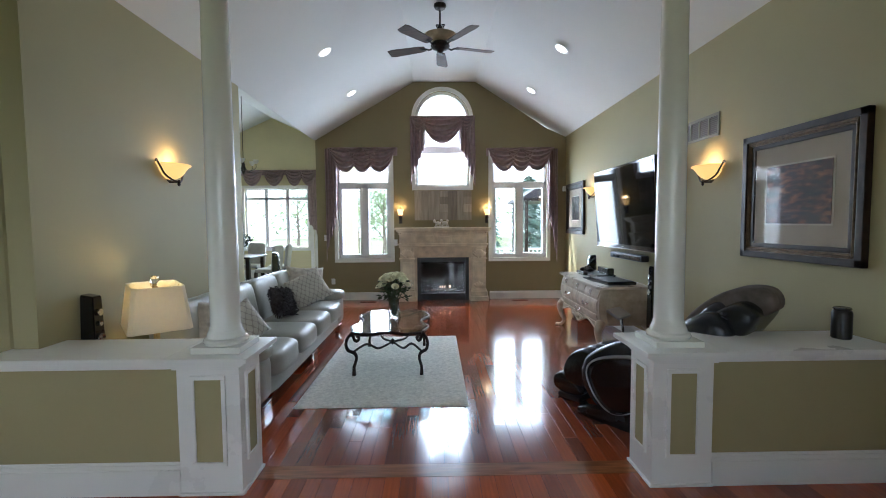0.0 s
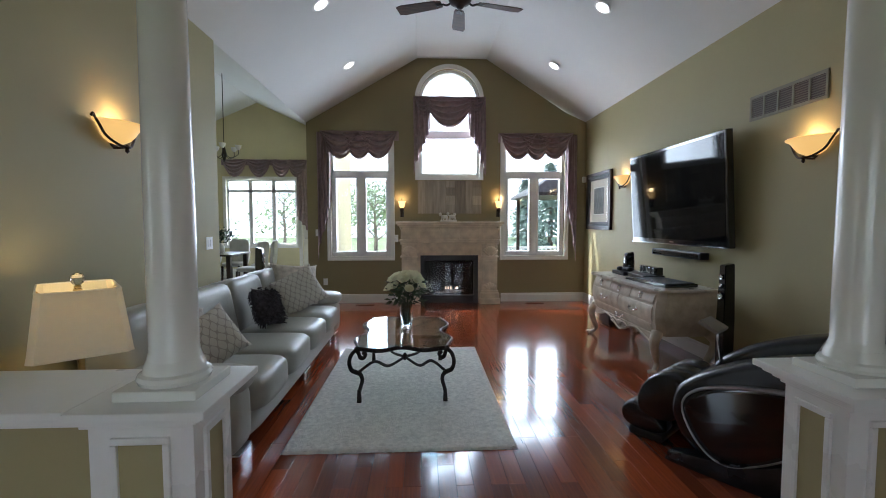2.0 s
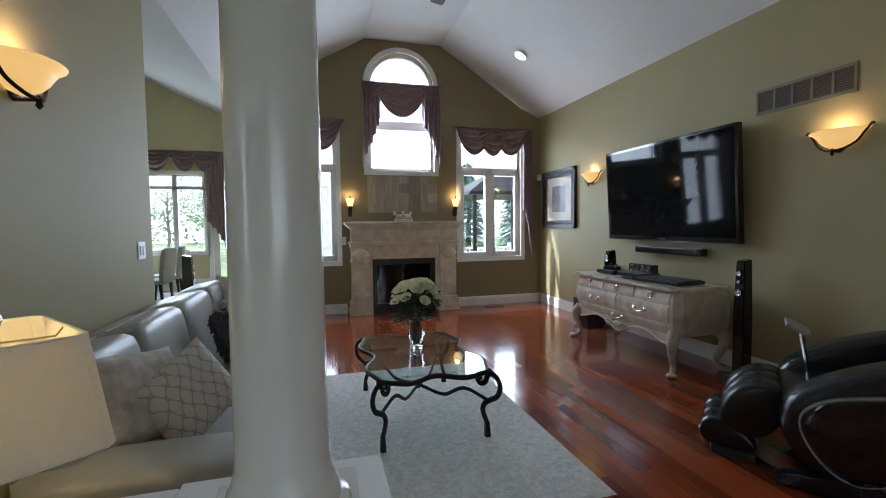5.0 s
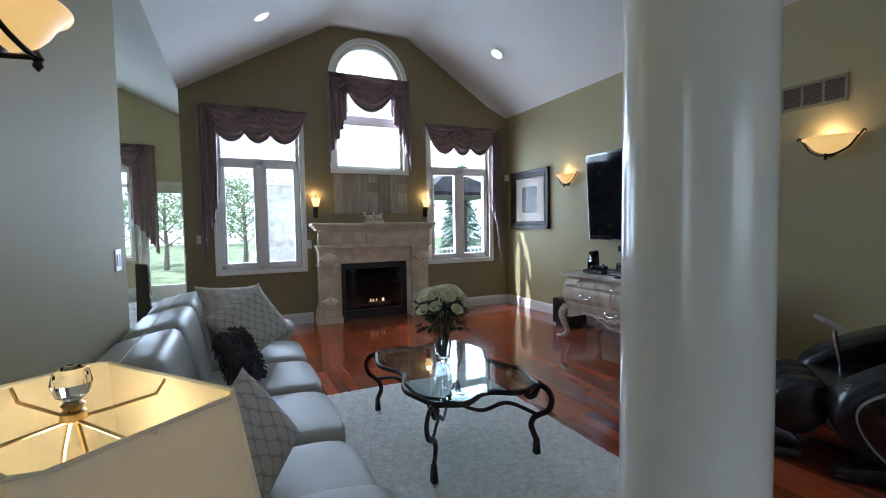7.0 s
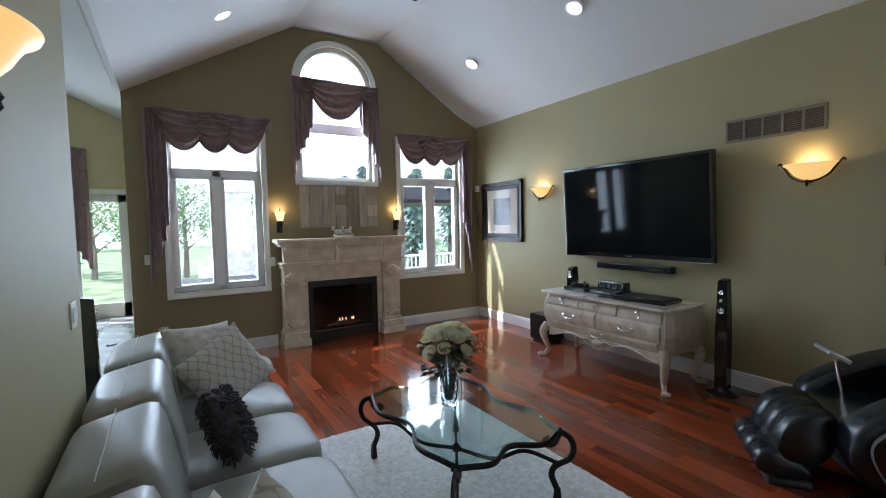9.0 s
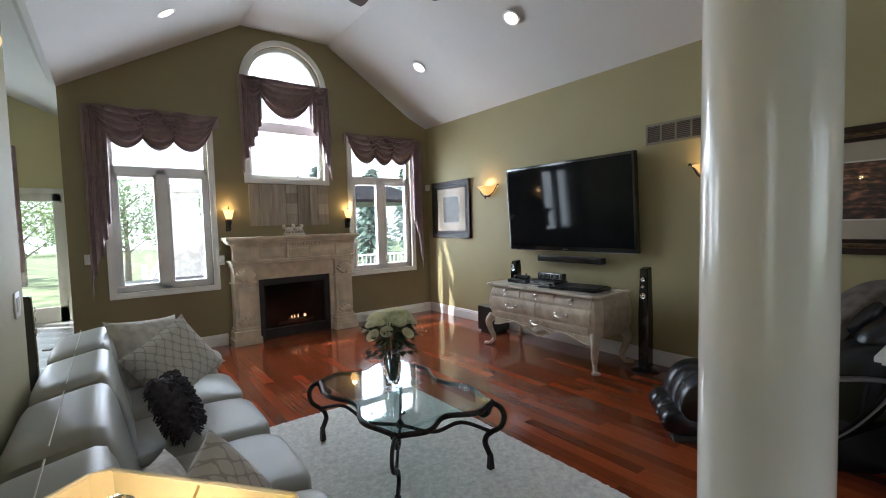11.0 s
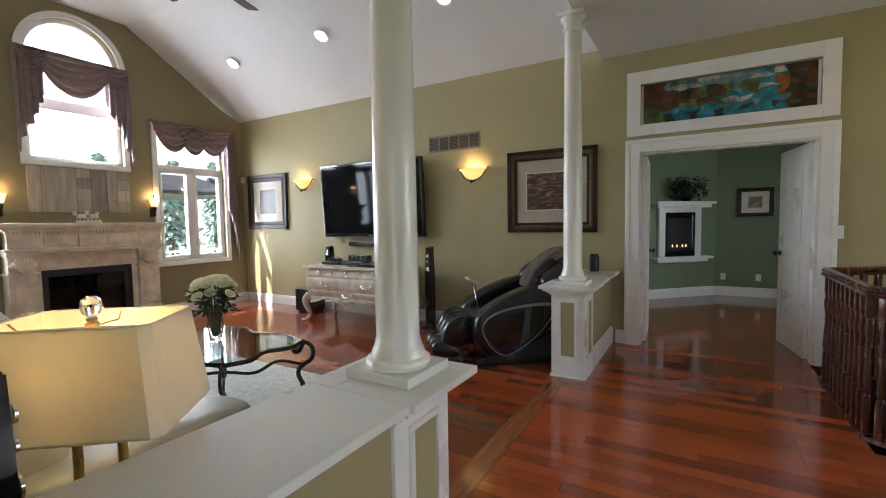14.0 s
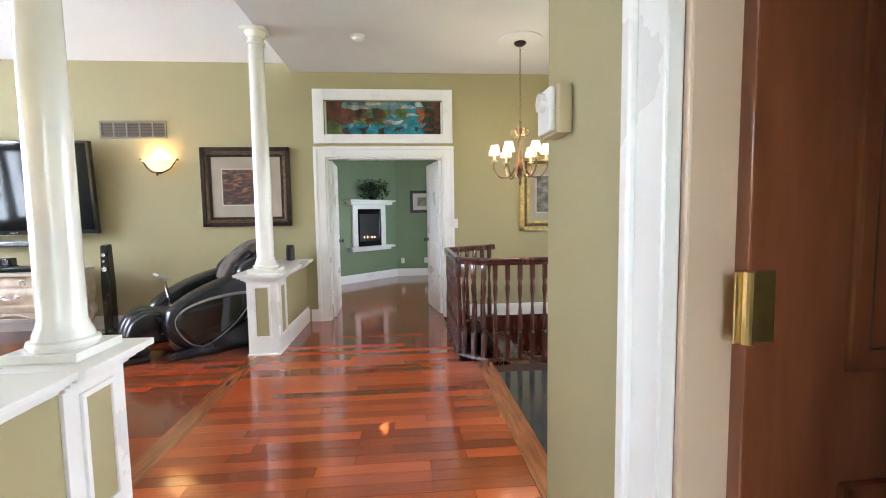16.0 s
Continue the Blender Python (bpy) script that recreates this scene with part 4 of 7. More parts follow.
# ---- recessed ceiling lights ----
M_CAN = glowing("recessed_light_lens", (1.0, 0.96, 0.90), 2.0)
for x in (-1.22, 1.745):
    for y in (3.78, 5.54, 7.29):
        z = vault(x)
        sl = math.atan2((RIDGE - EAVE) / (RX0 - XE), 1) if x < 0 else -math.atan2((RIDGE - EAVE) / (XR - RX1), 1)
        c = thing("recessed_light", x, y, z, "white recessed ceiling light, switched on", "ceiling lamp", "recessed ceiling lights")
        c.matrix_world = pose(x, y, z - 0.001, 0, -math.degrees(sl), 0)
        part("trim_ring", lathe(bm_new(), [(0.075, 0.0), (0.10, 0.0), (0.10, -0.0015), (0.09, -0.004), (0.075, -0.003)], 28), M_TRIM, c, smooth=True)
        part("lens", lathe(bm_new(), [(0.074, -0.001), (0.073, -0.003), (0.05, -0.004), (0.001, -0.005)], 28), M_CAN, c, "lit lens", True)

# ---- television and dresser ----
tv = thing("television", 2.545, 5.485, 1.68, "large wall-mounted flat television tilted down, switched off", "television")
tv.matrix_world = pose(2.545, 5.485, 1.68, 0, -3.5, 0)
bm = box(bm_new(), -0.035, 0.03, -0.90, 0.90, -0.53, 0.53, 0.008)
part("body", bm, M_BLACK_GLOSS, tv)
part("screen", box(bm_new(), -0.0385, -0.0345, -0.868, 0.868, -0.475, 0.50), M_SCREEN, tv, "dark glossy screen")
part("trim_strip", box(bm_new(), -0.04, -0.03, -0.90, 0.90, -0.532, -0.523), M_CHROME, tv)
part("badge", box(bm_new(), -0.0392, -0.037, -0.04, 0.04, -0.508, -0.498), M_CHROME, tv, "small maker's badge")
part("wall_bracket", box(bm_new(), 0.03, 0.125, -0.25, 0.25, -0.2, 0.2, 0.005), M_BLACK, tv)
sb = thing("soundbar", 2.61, 5.48, 1.045, "long black soundbar under the television", "soundbar")
part("body", box(bm_new(), -0.05, 0.05, -0.46, 0.46, -0.035, 0.04, 0.015), M_BLACK, sb)
part("grille", box(bm_new(), -0.053, -0.049, -0.43, 0.43, -0.02, 0.028), M_BLACK_GLOSS, sb)
part("bracket", box(bm_new(), 0.05, 0.08, -0.2, 0.2, -0.03, 0.03), M_BLACK, sb)

M_DRESS = material("distressed_silver_beige_paint", (0.56, 0.49, 0.385), 0.42, vary=0.12, scale=9, bump=0.12, bump_scale=60, color2=(0.40, 0.325, 0.225))
M_DRESS_TOP = material("cream_dresser_top", (0.62, 0.55, 0.46), 0.28, vary=0.08, scale=5, coat=0.3)
dr = thing("dresser", 2.25, 5.44, 0, "silver-beige bombe dresser on carved cabriole legs", "dresser")
HY = 0.765


def bombe(z):
    t = (z - 0.34) / 0.40
    return 0.055 * math.sin(math.pi * min(max(t * 0.9, 0), 1)) - 0.02 * t


rings = []
for k in range(13):
    z = 0.34 + 0.40 * k / 12
    o = bombe(z)
    rings.append([(-0.26 - o, -HY + 0.06 - o, z), (-0.20 - o, -HY - o, z), (0.27, -HY - o * 0.8, z), (0.27, HY + o * 0.8, z), (-0.20 - o, HY + o, z), (-0.26 - o, HY - 0.06 + o, z)])
part("body", loft(bm_new(), rings), M_DRESS, dr, smooth=True)
plan = [(-0.33, -HY + 0.03), (-0.30, -HY - 0.03), (0.29, -HY - 0.03), (0.29, HY + 0.03), (-0.30, HY + 0.03), (-0.33, HY - 0.03)]
bm = prism(bm_new(), plan, 0.745, 0.772)
bmesh.ops.bevel(bm, geom=list(bm.edges), offset=0.006, segments=2, affect="EDGES")
part("top", bm, M_DRESS_TOP, dr, "cream painted top")


def drawer(y0, y1, z0, z1, pull):
    rows = []
    for k in range(7):
        z = z0 + (z1 - z0) * k / 6
        e = 0.012 if 0 < k < 6 else 0.004
        rows.append([(-0.262 - bombe(z) - e, y, z) for y in (y0, y1)] + [(-0.20, y1, z), (-0.20, y0, z)])
    d = part("drawer", loft(bm_new(), rows), M_DRESS, dr, smooth=True)
    ym, zm = (y0 + y1) / 2, (z0 + z1) / 2
    xf = -0.276 - bombe(zm)
    bm = bm_new()
    if pull == "ring":
        tube(bm, [(xf - 0.012, ym + 0.028 * math.cos(a), zm + 0.028 * math.sin(a)) for a in [2 * math.pi * q / 16 for q in range(17)]], 0.005, 6)
        lathe(bm, [(0.018, 0), (0.012, 0.01), (0.004, 0.014)], 12, m=Matrix.Rotation(radians(-90), 4, "Y"), at=(xf + 0.004, ym, zm + 0.02))
    else:
        tube(bm, curve([(xf, ym - 0.09, zm + 0.015), (xf - 0.02, ym - 0.06, zm - 0.008), (xf - 0.026, ym, zm - 0.02), (xf - 0.02, ym + 0.06, zm - 0.008), (xf, ym + 0.09, zm + 0.015)], 4), 0.006, 6)
        for q in (-0.07, 0.07):
            rbox(bm, xf - 0.012, xf + 0.006, ym + q - 0.025, ym + q + 0.025, zm - 0.01, zm + 0.022, 2.2, 3)
    part("pull", bm, M_CHROME, d, "silver drop pull", True)


for a, b in ((-0.70, -0.25), (-0.235, 0.235), (0.25, 0.70)):
    drawer(a, b, 0.625, 0.735, "ring")
for a, b in ((-0.70, -0.01), (0.01, 0.70)):
    drawer(a, b, 0.455, 0.61, "bail")
drawer(-0.66, 0.66, 0.345, 0.44, "bail")
bm = bm_new()
n = 40
for k in range(n):
    ya, yb = -0.68 + 1.36 * k / n, -0.68 + 1.36 * (k + 1) / n
    za, zb = (0.30 - 0.035 * math.cos(4 * math.pi * y / 1.36) - 0.03 * math.exp(-(y / 0.12) ** 2) for y in (ya, yb))
    loft(bm, [[(x, ya, za), (x, yb, zb), (x, yb, 0.35), (x, ya, 0.35)] for x in (-0.285, -0.25)])
part("apron", bm, M_DRESS, dr, "scalloped carved apron")
bm = tube(bm_new(), [(-0.292, -0.68 + 1.36 * k / n, 0.305 - 0.035 * math.cos(4 * math.pi * (-0.68 + 1.36 * k / n) / 1.36) - 0.03 * math.exp(-((-0.68 + 1.36 * k / n) / 0.12) ** 2)) for k in range(n + 1)], 0.009, 6)
rbox(bm, -0.32, -0.27, -0.06, 0.06, 0.27, 0.34, 2.3, 4)
for q in (-1, 1):
    tube(bm, curve([(-0.30, q * 0.05, 0.31), (-0.305, q * 0.12, 0.335), (-0.30, q * 0.19, 0.305), (-0.30, q * 0.15, 0.285)], 5), 0.010, 6)
part("scroll_carving", bm, M_DRESS, dr, smooth=True)
for sx, sy in ((-1, -1), (-1, 1), (1, -1), (1, 1)):
    x0, y0 = (-0.265 if sx < 0 else 0.22), sy * 0.72
    path = curve([(x0, y0, 0.37), (x0 + sx * 0.045, y0 + sy * 0.035, 0.29), (x0 + sx * 0.03, y0 + sy * 0.02, 0.19), (x0 - sx * 0.005, y0 - sy * 0.005, 0.09), (x0 + sx * 0.025, y0 + sy * 0.02, 0.03), (x0 + sx * 0.05, y0 + sy * 0.04, 0.012)], 5)
    rad = [0.055 + (0.022 - 0.055) * min(k / 17, 1) for k in range(len(path))]
    lg = part("leg", tube(bm_new(), path, rad, 10), M_DRESS, dr, "carved cabriole leg", True)
    bm = bm_new()
    for q in (-0.5, 0, 0.5):
        a = math.atan2(sy, sx) + q
        c = path[-1]
        rbox(bm, c.x + 0.03 * math.cos(a) - 0.028, c.x + 0.03 * math.cos(a) + 0.028, c.y + 0.03 * math.sin(a) - 0.028, c.y + 0.03 * math.sin(a) + 0.028, 0, 0.036, 2.4, 3)
    part("claw_foot", bm, M_DRESS, lg, smooth=True)

# equipment on the dresser
for n, y, w, d, h, x in (("game_console", 5.90, 0.30, 0.26, 0.045, 2.26), ("disc_player", 5.53, 0.36, 0.24, 0.05, 2.28)):
    t = thing(n, x, y, 0.772, "flat black electronic box on the dresser", "electronics")
    part("body", box(bm_new(), -d / 2, d / 2, -w / 2, w / 2, 0.004, h, 0.006), M_BLACK, t)
    part("front_panel", box(bm_new(), -d / 2 - 0.003, -d / 2 + 0.001, -w / 2 + 0.01, w / 2 - 0.01, 0.012, h - 0.01), M_BLACK_GLOSS, t)
    part("foot", box(bm_new(), -d / 2 + 0.02, d / 2 - 0.02, -w / 2 + 0.02, w / 2 - 0.02, 0, 0.005), M_BLACK, t)
t = thing("receiver", 2.22, 5.06, 0.772, "wide black glossy disc player tilted on its stand", "electronics", rz=6)
part("body", box(bm_new(), -0.17, 0.17, -0.27, 0.27, 0.002, 0.035, 0.006), M_BLACK_GLOSS, t)
part("top_panel", box(bm_new(), -0.15, 0.15, -0.25, 0.25, 0.035, 0.042, 0.003), M_BLACK, t)
part("badge", box(bm_new(), -0.14, -0.10, -0.03, 0.05, 0.0421, 0.0432), M_CHROME, t)
t = thing("center_speaker", 2.34, 5.53, 0.822, "black center speaker resting on the disc player", "speaker")
part("body", box(bm_new(), -0.04, 0.04, -0.18, 0.18, 0, 0.085, 0.01), M_BLACK_GLOSS, t)
for y in (-0.12, -0.04, 0.04, 0.12):
    part("driver", lathe(bm_new(), [(0.03, 0), (0.03, 0.004), (0.012, -0.002), (0.001, 0.003)], 16, m=Matrix.Rotation(radians(-90), 4, "Y"), at=(-0.0405, y, 0.043)), M_BLACK, t)
    part("driver_ring", tube(bm_new(), [(-0.043, y + 0.03 * math.cos(q * math.pi / 8), 0.043 + 0.03 * math.sin(q * math.pi / 8)) for q in range(17)], 0.002, 5), M_CHROME, t)
bm = bm_new()
rbox(bm, -0.05, 0.05, -0.08, 0.08, 0, 0.045, 2.6, 4)
for s in (-1, 1):
    rbox(bm, -0.09, 0.0, s * 0.075 - 0.025, s * 0.075 + 0.025, 0, 0.05, 2.4, 4)
    lathe(bm, [(0.011, 0.04), (0.008, 0.055), (0.014, 0.062), (0.012, 0.068)], 10, at=(-0.02, s * 0.04, 0))
gp = part("game_controller", bm, M_BLACK, smooth=True)
tagged(gp, "black game controller lying on the console", "controller")
gp.matrix_world = pose(2.25, 5.89, 0.817, 0, 0, 20)
t = part("remote_control", box(bm_new(), -0.025, 0.025, -0.09, 0.09, 0, 0.018, 0.006), M_BLACK)
tagged(t, "black remote control lying on the dresser", "remote")
t.matrix_world = pose(2.08, 5.40, 0.772, 0, 0, 15)


def tower(name, x, y, z, h, rz, label, base=True):
    """A slim black tower loudspeaker with a tapered top and three drivers."""
    t = thing(name, x, y, z, label, "speaker", rz=rz)
    b = 0.02 if base else 0.0
    bm = loft(bm_new(), [[(-0.05, -0.05, b), (0.05, -0.05, b), (0.05, 0.05, b), (-0.05, 0.05, b)], [(-0.05, -0.052, h * 0.55), (0.05, -0.052, h * 0.55), (0.05, 0.052, h * 0.55), (-0.05, 0.052, h * 0.55)], [(-0.04, -0.038, h), (0.045, -0.038, h + 0.015), (0.045, 0.038, h + 0.015), (-0.04, 0.038, h)]])
    bmesh.ops.bevel(bm, geom=list(bm.edges), offset=0.006, segments=2, affect="EDGES")
    part("cabinet", bm, M_BLACK_GLOSS, t)
    for k, r in ((0.90, 0.022), (0.83, 0.016), (0.74, 0.030)):
        bm = lathe(bm_new(), [(r, 0), (r, 0.006), (r * 0.5, 0.0), (r * 0.3, 0.004), (0.001, 0.005)], 16, m=Matrix.Rotation(radians(-90), 4, "Y"), at=(-0.052, 0, h * k if base else h * (k - 0.12)))
        part("driver", bm, M_CHROME, t, "silver loudspeaker cone", True)
    if base:
        bm = loft(bm_new(), [[(0.15 * math.cos(a) * s, 0.13 * math.sin(a) * s, zz) for a in [2 * math.pi * q / 24 for q in range(24)]] for s, zz in ((1, 0), (1, 0.012), (0.5, 0.025), (0.35, 0.06))])
        part("base_plate", bm, M_BLACK_GLOSS, t, smooth=True)
    return t


tower("tower_speaker", 2.43, 4.44, 0, 1.02, 0, "slim black tower speaker on a round base")
tower("tower_speaker", -2.32, 6.70, 0, 1.05, 180, "slim black tower speaker seen from behind")
tower("bookshelf_speaker", 2.38, 6.14, 0.772, 0.24, 0, "small black satellite speaker on the dresser", False)
tower("tower_speaker", -2.085, 2.73, 0, 1.04, 180, "slim black tower speaker behind the half wall")
sw = thing("subwoofer", 2.44, 6.64, 0, "black cube subwoofer beside the dresser", "subwoofer")
part("cabinet", box(bm_new(), -0.15, 0.15, -0.16, 0.16, 0.03, 0.36, 0.008), M_BLACK, sw)
part("foot_plate", box(bm_new(), -0.12, 0.12, -0.13, 0.13, 0, 0.031), M_BLACK, sw)
part("knob", lathe(bm_new(), [(0.07, 0), (0.07, 0.008), (0.055, 0.01), (0.055, 0.004)], 24, at=(0, 0.0, 0.36)), M_CHROME, sw)
spk = thing("cylinder_speaker", 2.55, 2.42, 0.79, "black cylindrical speaker on the half wall cap", "speaker")
part("body", lathe(bm_new(), [(0.045, 0), (0.05, 0.006), (0.05, 0.15), (0.046, 0.165), (0.04, 0.17)], 24), M_BLACK, spk, smooth=True)
part("top_ring", lathe(bm_new(), [(0.04, 0.168), (0.046, 0.18), (0.04, 0.186), (0.03, 0.182)], 24), M_BLACK_GLOSS, spk, smooth=True)

# ---- sofa ----
so = thing("sofa", -1.645, 4.70, 0, "long grey-beige leather sofa along the wall", "sofa")
SX = Matrix.Translation((1.60, -4.70, 0))


def leather(name, args, e=5.0, n=8, parent=so, label="", tilt=None, mat=M_LEATHER):
    bm = rbox(bm_new(), *args, e, n)
    if tilt:
        c = Vector(((args[0] + args[1]) / 2, (args[2] + args[3]) / 2, (args[4] + args[5]) / 2))
        bmesh.ops.rotate(bm, cent=c, matrix=Matrix.Rotation(radians(tilt), 3, "Y"), verts=bm.verts)
    bmesh.ops.transform(bm, matrix=SX, verts=bm.verts)
    return part(name, bm, mat, parent, label, True)


leather("base_frame", (-2.05, -1.14, 3.18, 6.12, 0.09, 0.34), 9)
SEATS = (3.36, 3.97, 4.60, 5.22, 5.84)
for a, b in zip(SEATS, SEATS[1:]):
    leather("seat_cushion", (-1.80, -1.07, a + 0.003, b - 0.003, 0.24, 0.465), 5.5)
M_STITCH = material("pale_thread", (0.62, 0.60, 0.53), 0.7, vary=0.1, scale=80)
BACKS = (3.22, 3.92, 4.62, 5.32, 6.04)
for a, b in zip(BACKS, BACKS[1:]):
    bk = leather("back_cushion", (-2.02, -1.71, a + 0.003, b - 0.003, 0.30, 0.87), 8, tilt=-11)
    bm = tube(bm_new(), [(-1.925, a + 0.05 + (b - a - 0.10) * k / 8, 0.8645) for k in range(9)], 0.0028, 5)
    bmesh.ops.transform(bm, matrix=SX, verts=bm.verts)
    part("seam", bm, M_STITCH, bk, "pale stitched seam")
for a, b in ((3.10, 3.37), (5.83, 6.13)):
    ar = leather("arm", (-1.92, -1.12, a, b, 0.10, 0.50), 6)
    leather("arm_pad", (-1.90, -1.09, a - 0.015, b + 0.015, 0.44, 0.585), 4, parent=ar)
for x in (-1.18, -1.98):
    for y in (3.3, 4.7, 6.0):
        bm = box(bm_new(), x - 0.03, x + 0.03, y - 0.09, y + 0.09, 0, 0.095, 0.01)
        bmesh.ops.transform(bm, matrix=SX, verts=bm.verts)
        part("foot", bm, M_CHROME, so, "chrome block foot")

M_PILLOW = bpy.data.materials.new("trellis_pillow_fabric")
M_PILLOW.use_nodes = True
nt = M_PILLOW.node_tree
tc, sx_ = nt.nodes.new("ShaderNodeTexCoord"), nt.nodes.new("ShaderNodeSeparateXYZ")
wob, mixv = nt.nodes.new("ShaderNodeTexNoise"), nt.nodes.new("ShaderNodeVectorMath")
wob.inputs["Scale"].default_value = 9.0
mixv.operation = "MULTIPLY_ADD"
mixv.inputs[1].default_value = (0.05, 0.05, 0.05)
nt.links.new(tc.outputs["Object"], wob.inputs["Vector"])
nt.links.new(wob.outputs["Color"], mixv.inputs[0])
nt.links.new(tc.outputs["Object"], mixv.inputs[2])
nt.links.new(mixv.outputs[0], sx_.inputs[0])
waves = []
for axis, pitch in (("X", 0.062), ("Z", 0.088)):
    k, w = nt.nodes.new("ShaderNodeMath"), nt.nodes.new("ShaderNodeMath")
    k.operation, k.inputs[1].default_value, w.operation = "MULTIPLY", 2 * math.pi / pitch, "COSINE"
    nt.links.new(sx_.outputs[axis], k.inputs[0])
    nt.links.new(k.outputs[0], w.inputs[0])
    waves.append(w)
net, dist = nt.nodes.new("ShaderNodeMath"), nt.nodes.new("ShaderNodeMath")
dist.operation = "ABSOLUTE"
nt.links.new(waves[0].outputs[0], net.inputs[0])
nt.links.new(waves[1].outputs[0], net.inputs[1])
nt.links.new(net.outputs[0], dist.inputs[0])
rp = nt.nodes.new("ShaderNodeValToRGB")
rp.color_ramp.elements[0].color, rp.color_ramp.elements[1].color = (0.40, 0.37, 0.33, 1), (0.60, 0.57, 0.51, 1)
rp.color_ramp.elements[0].position, rp.color_ramp.elements[1].position = 0.20, 0.42
nt.links.new(dist.outputs[0], rp.inputs[0])
nt.links.new(rp.outputs[0], nt.nodes["Principled BSDF"].inputs["Base Color"])
nt.nodes["Principled BSDF"].inputs["Roughness"].default_value = 0.8
M_PILLOW_DARK = material("taupe_floral_pillow_fabric", (0.60, 0.56, 0.50), 0.8, vary=0.15, scale=16, bump=0.2, bump_scale=300, color2=(0.38, 0.345, 0.30))
M_SHAG = material("charcoal_shag", (0.06, 0.052, 0.06), 0.85, vary=0.4, scale=30)


def pillow_mesh(w, h, t):
    """A stuffed square cushion with drawn-out corners."""
    n = 16
    bm = bm_new()
    for s in (1, -1):
        rows = []
        for i in range(n + 1):
            u = 2 * i / n - 1
            row = []
            for j in range(n + 1):
                v = 2 * j / n - 1
                k = 1 - 0.09 * (1 - abs(v) ** 3) * abs(u) ** 4
                l = 1 - 0.09 * (1 - abs(u) ** 3) * abs(v) ** 4
                th = t * (max(1 - u ** 4, 0) * max(1 - v ** 4, 0)) ** 0.55
                row.append((u * w / 2 * k, s * th / 2, v * h / 2 * l))
            rows.append(row)
        loft(bm, rows, close=False)
    bmesh.ops.remove_doubles(bm, verts=bm.verts, dist=0.0005)
    return bm


def pillow(x, y, z, w, h, t, rx, ry, rz, mat, label):
    p = part("throw_pillow", pillow_mesh(w, h, t), mat, smooth=True)
    tagged(p, label, "pillow", "throw pillows on the sofa")
    p.matrix_world = Matrix.Translation((x, y, z)) @ Euler([radians(a) for a in (rx, ry, rz)]).to_matrix().to_4x4()
    return p


pillow(-1.60, 5.78, 0.70, 0.52, 0.48, 0.17, -24, 6, 34, M_PILLOW_DARK, "taupe floral throw pillow leaning in the sofa corner")
pillow(-1.49, 5.50, 0.67, 0.49, 0.44, 0.16, -28, -24, 30, M_PILLOW, "cream trellis patterned throw pillow on the sofa")
pillow(-1.73, 3.60, 0.66, 0.44, 0.40, 0.16, -22, 10, 62, M_PILLOW_DARK, "taupe floral throw pillow against the back cushion")
pillow(-1.55, 3.67, 0.625, 0.40, 0.36, 0.15, -26, -22, 58, M_PILLOW, "cream trellis patterned throw pillow on the first seat")
# shag pillow with hundreds of soft strands
sp = thing("shag_pillow", -1.56, 4.72, 0.63, "charcoal shaggy throw pillow on the sofa", "pillow", "throw pillows on the sofa")
sp.matrix_world = pose(-1.56, 4.76, 0.635, -24, 12, 78)
part("cover", pillow_mesh(0.36, 0.34, 0.14), M_SHAG, sp, smooth=True)
bm = bm_new()
rs = random.Random(8)
for k in range(520):
    u, v = rs.uniform(-0.95, 0.95), rs.uniform(-0.95, 0.95)
    s = rs.choice((-1, 1))
    th = s * 0.07 * ((1 - u ** 4) * (1 - v ** 4)) ** 0.55
    p = Vector((u * 0.18, th, v * 0.17))
    q = p + Vector((rs.uniform(-0.02, 0.02), s * rs.uniform(0.012, 0.03), rs.uniform(-0.035, 0.012)))
    tube(bm, [p, (p + q) / 2 + Vector((rs.uniform(-0.006, 0.006), 0, 0.006)), q], [0.006, 0.006, 0.003], 4)
tagged(part("shag", bm, M_SHAG, sp), kind="stuff")

# ---- rug ----
bm = bm_new()
rs = random.Random(2)
nx, ny = 96, 150
X0r, X1r, Y0r, Y1r = -1.03, 0.40, 3.38, 5.60
vs = []
for j in range(ny + 1):
    for i in range(nx + 1):
        edge = i in (0, nx) or j in (0, ny)
        vs.append(bm.verts.new((X0r + (X1r - X0r) * i / nx + (0 if edge else rs.uniform(-0.004, 0.004)), Y0r + (Y1r - Y0r) * j / ny + (rs.uniform(-0.004, 0.004)), 0.002 if edge else 0.012 + rs.uniform(0, 0.007))))
for j in range(ny):
    for i in range(nx):
        a = j * (nx + 1) + i
        bm.faces.new((vs[a], vs[a + 1], vs[a + nx + 2], vs[a + nx + 1]))
tagged(part("area_rug", bm, M_RUG, smooth=True), "cream shag area rug under the coffee table", "rug")

# ---- coffee table ----
ct = thing("coffee_table", -0.335, 4.61, 0, "wrought iron coffee table with a wavy glass top", "coffee table")
hx, hy = 0.365, 0.55


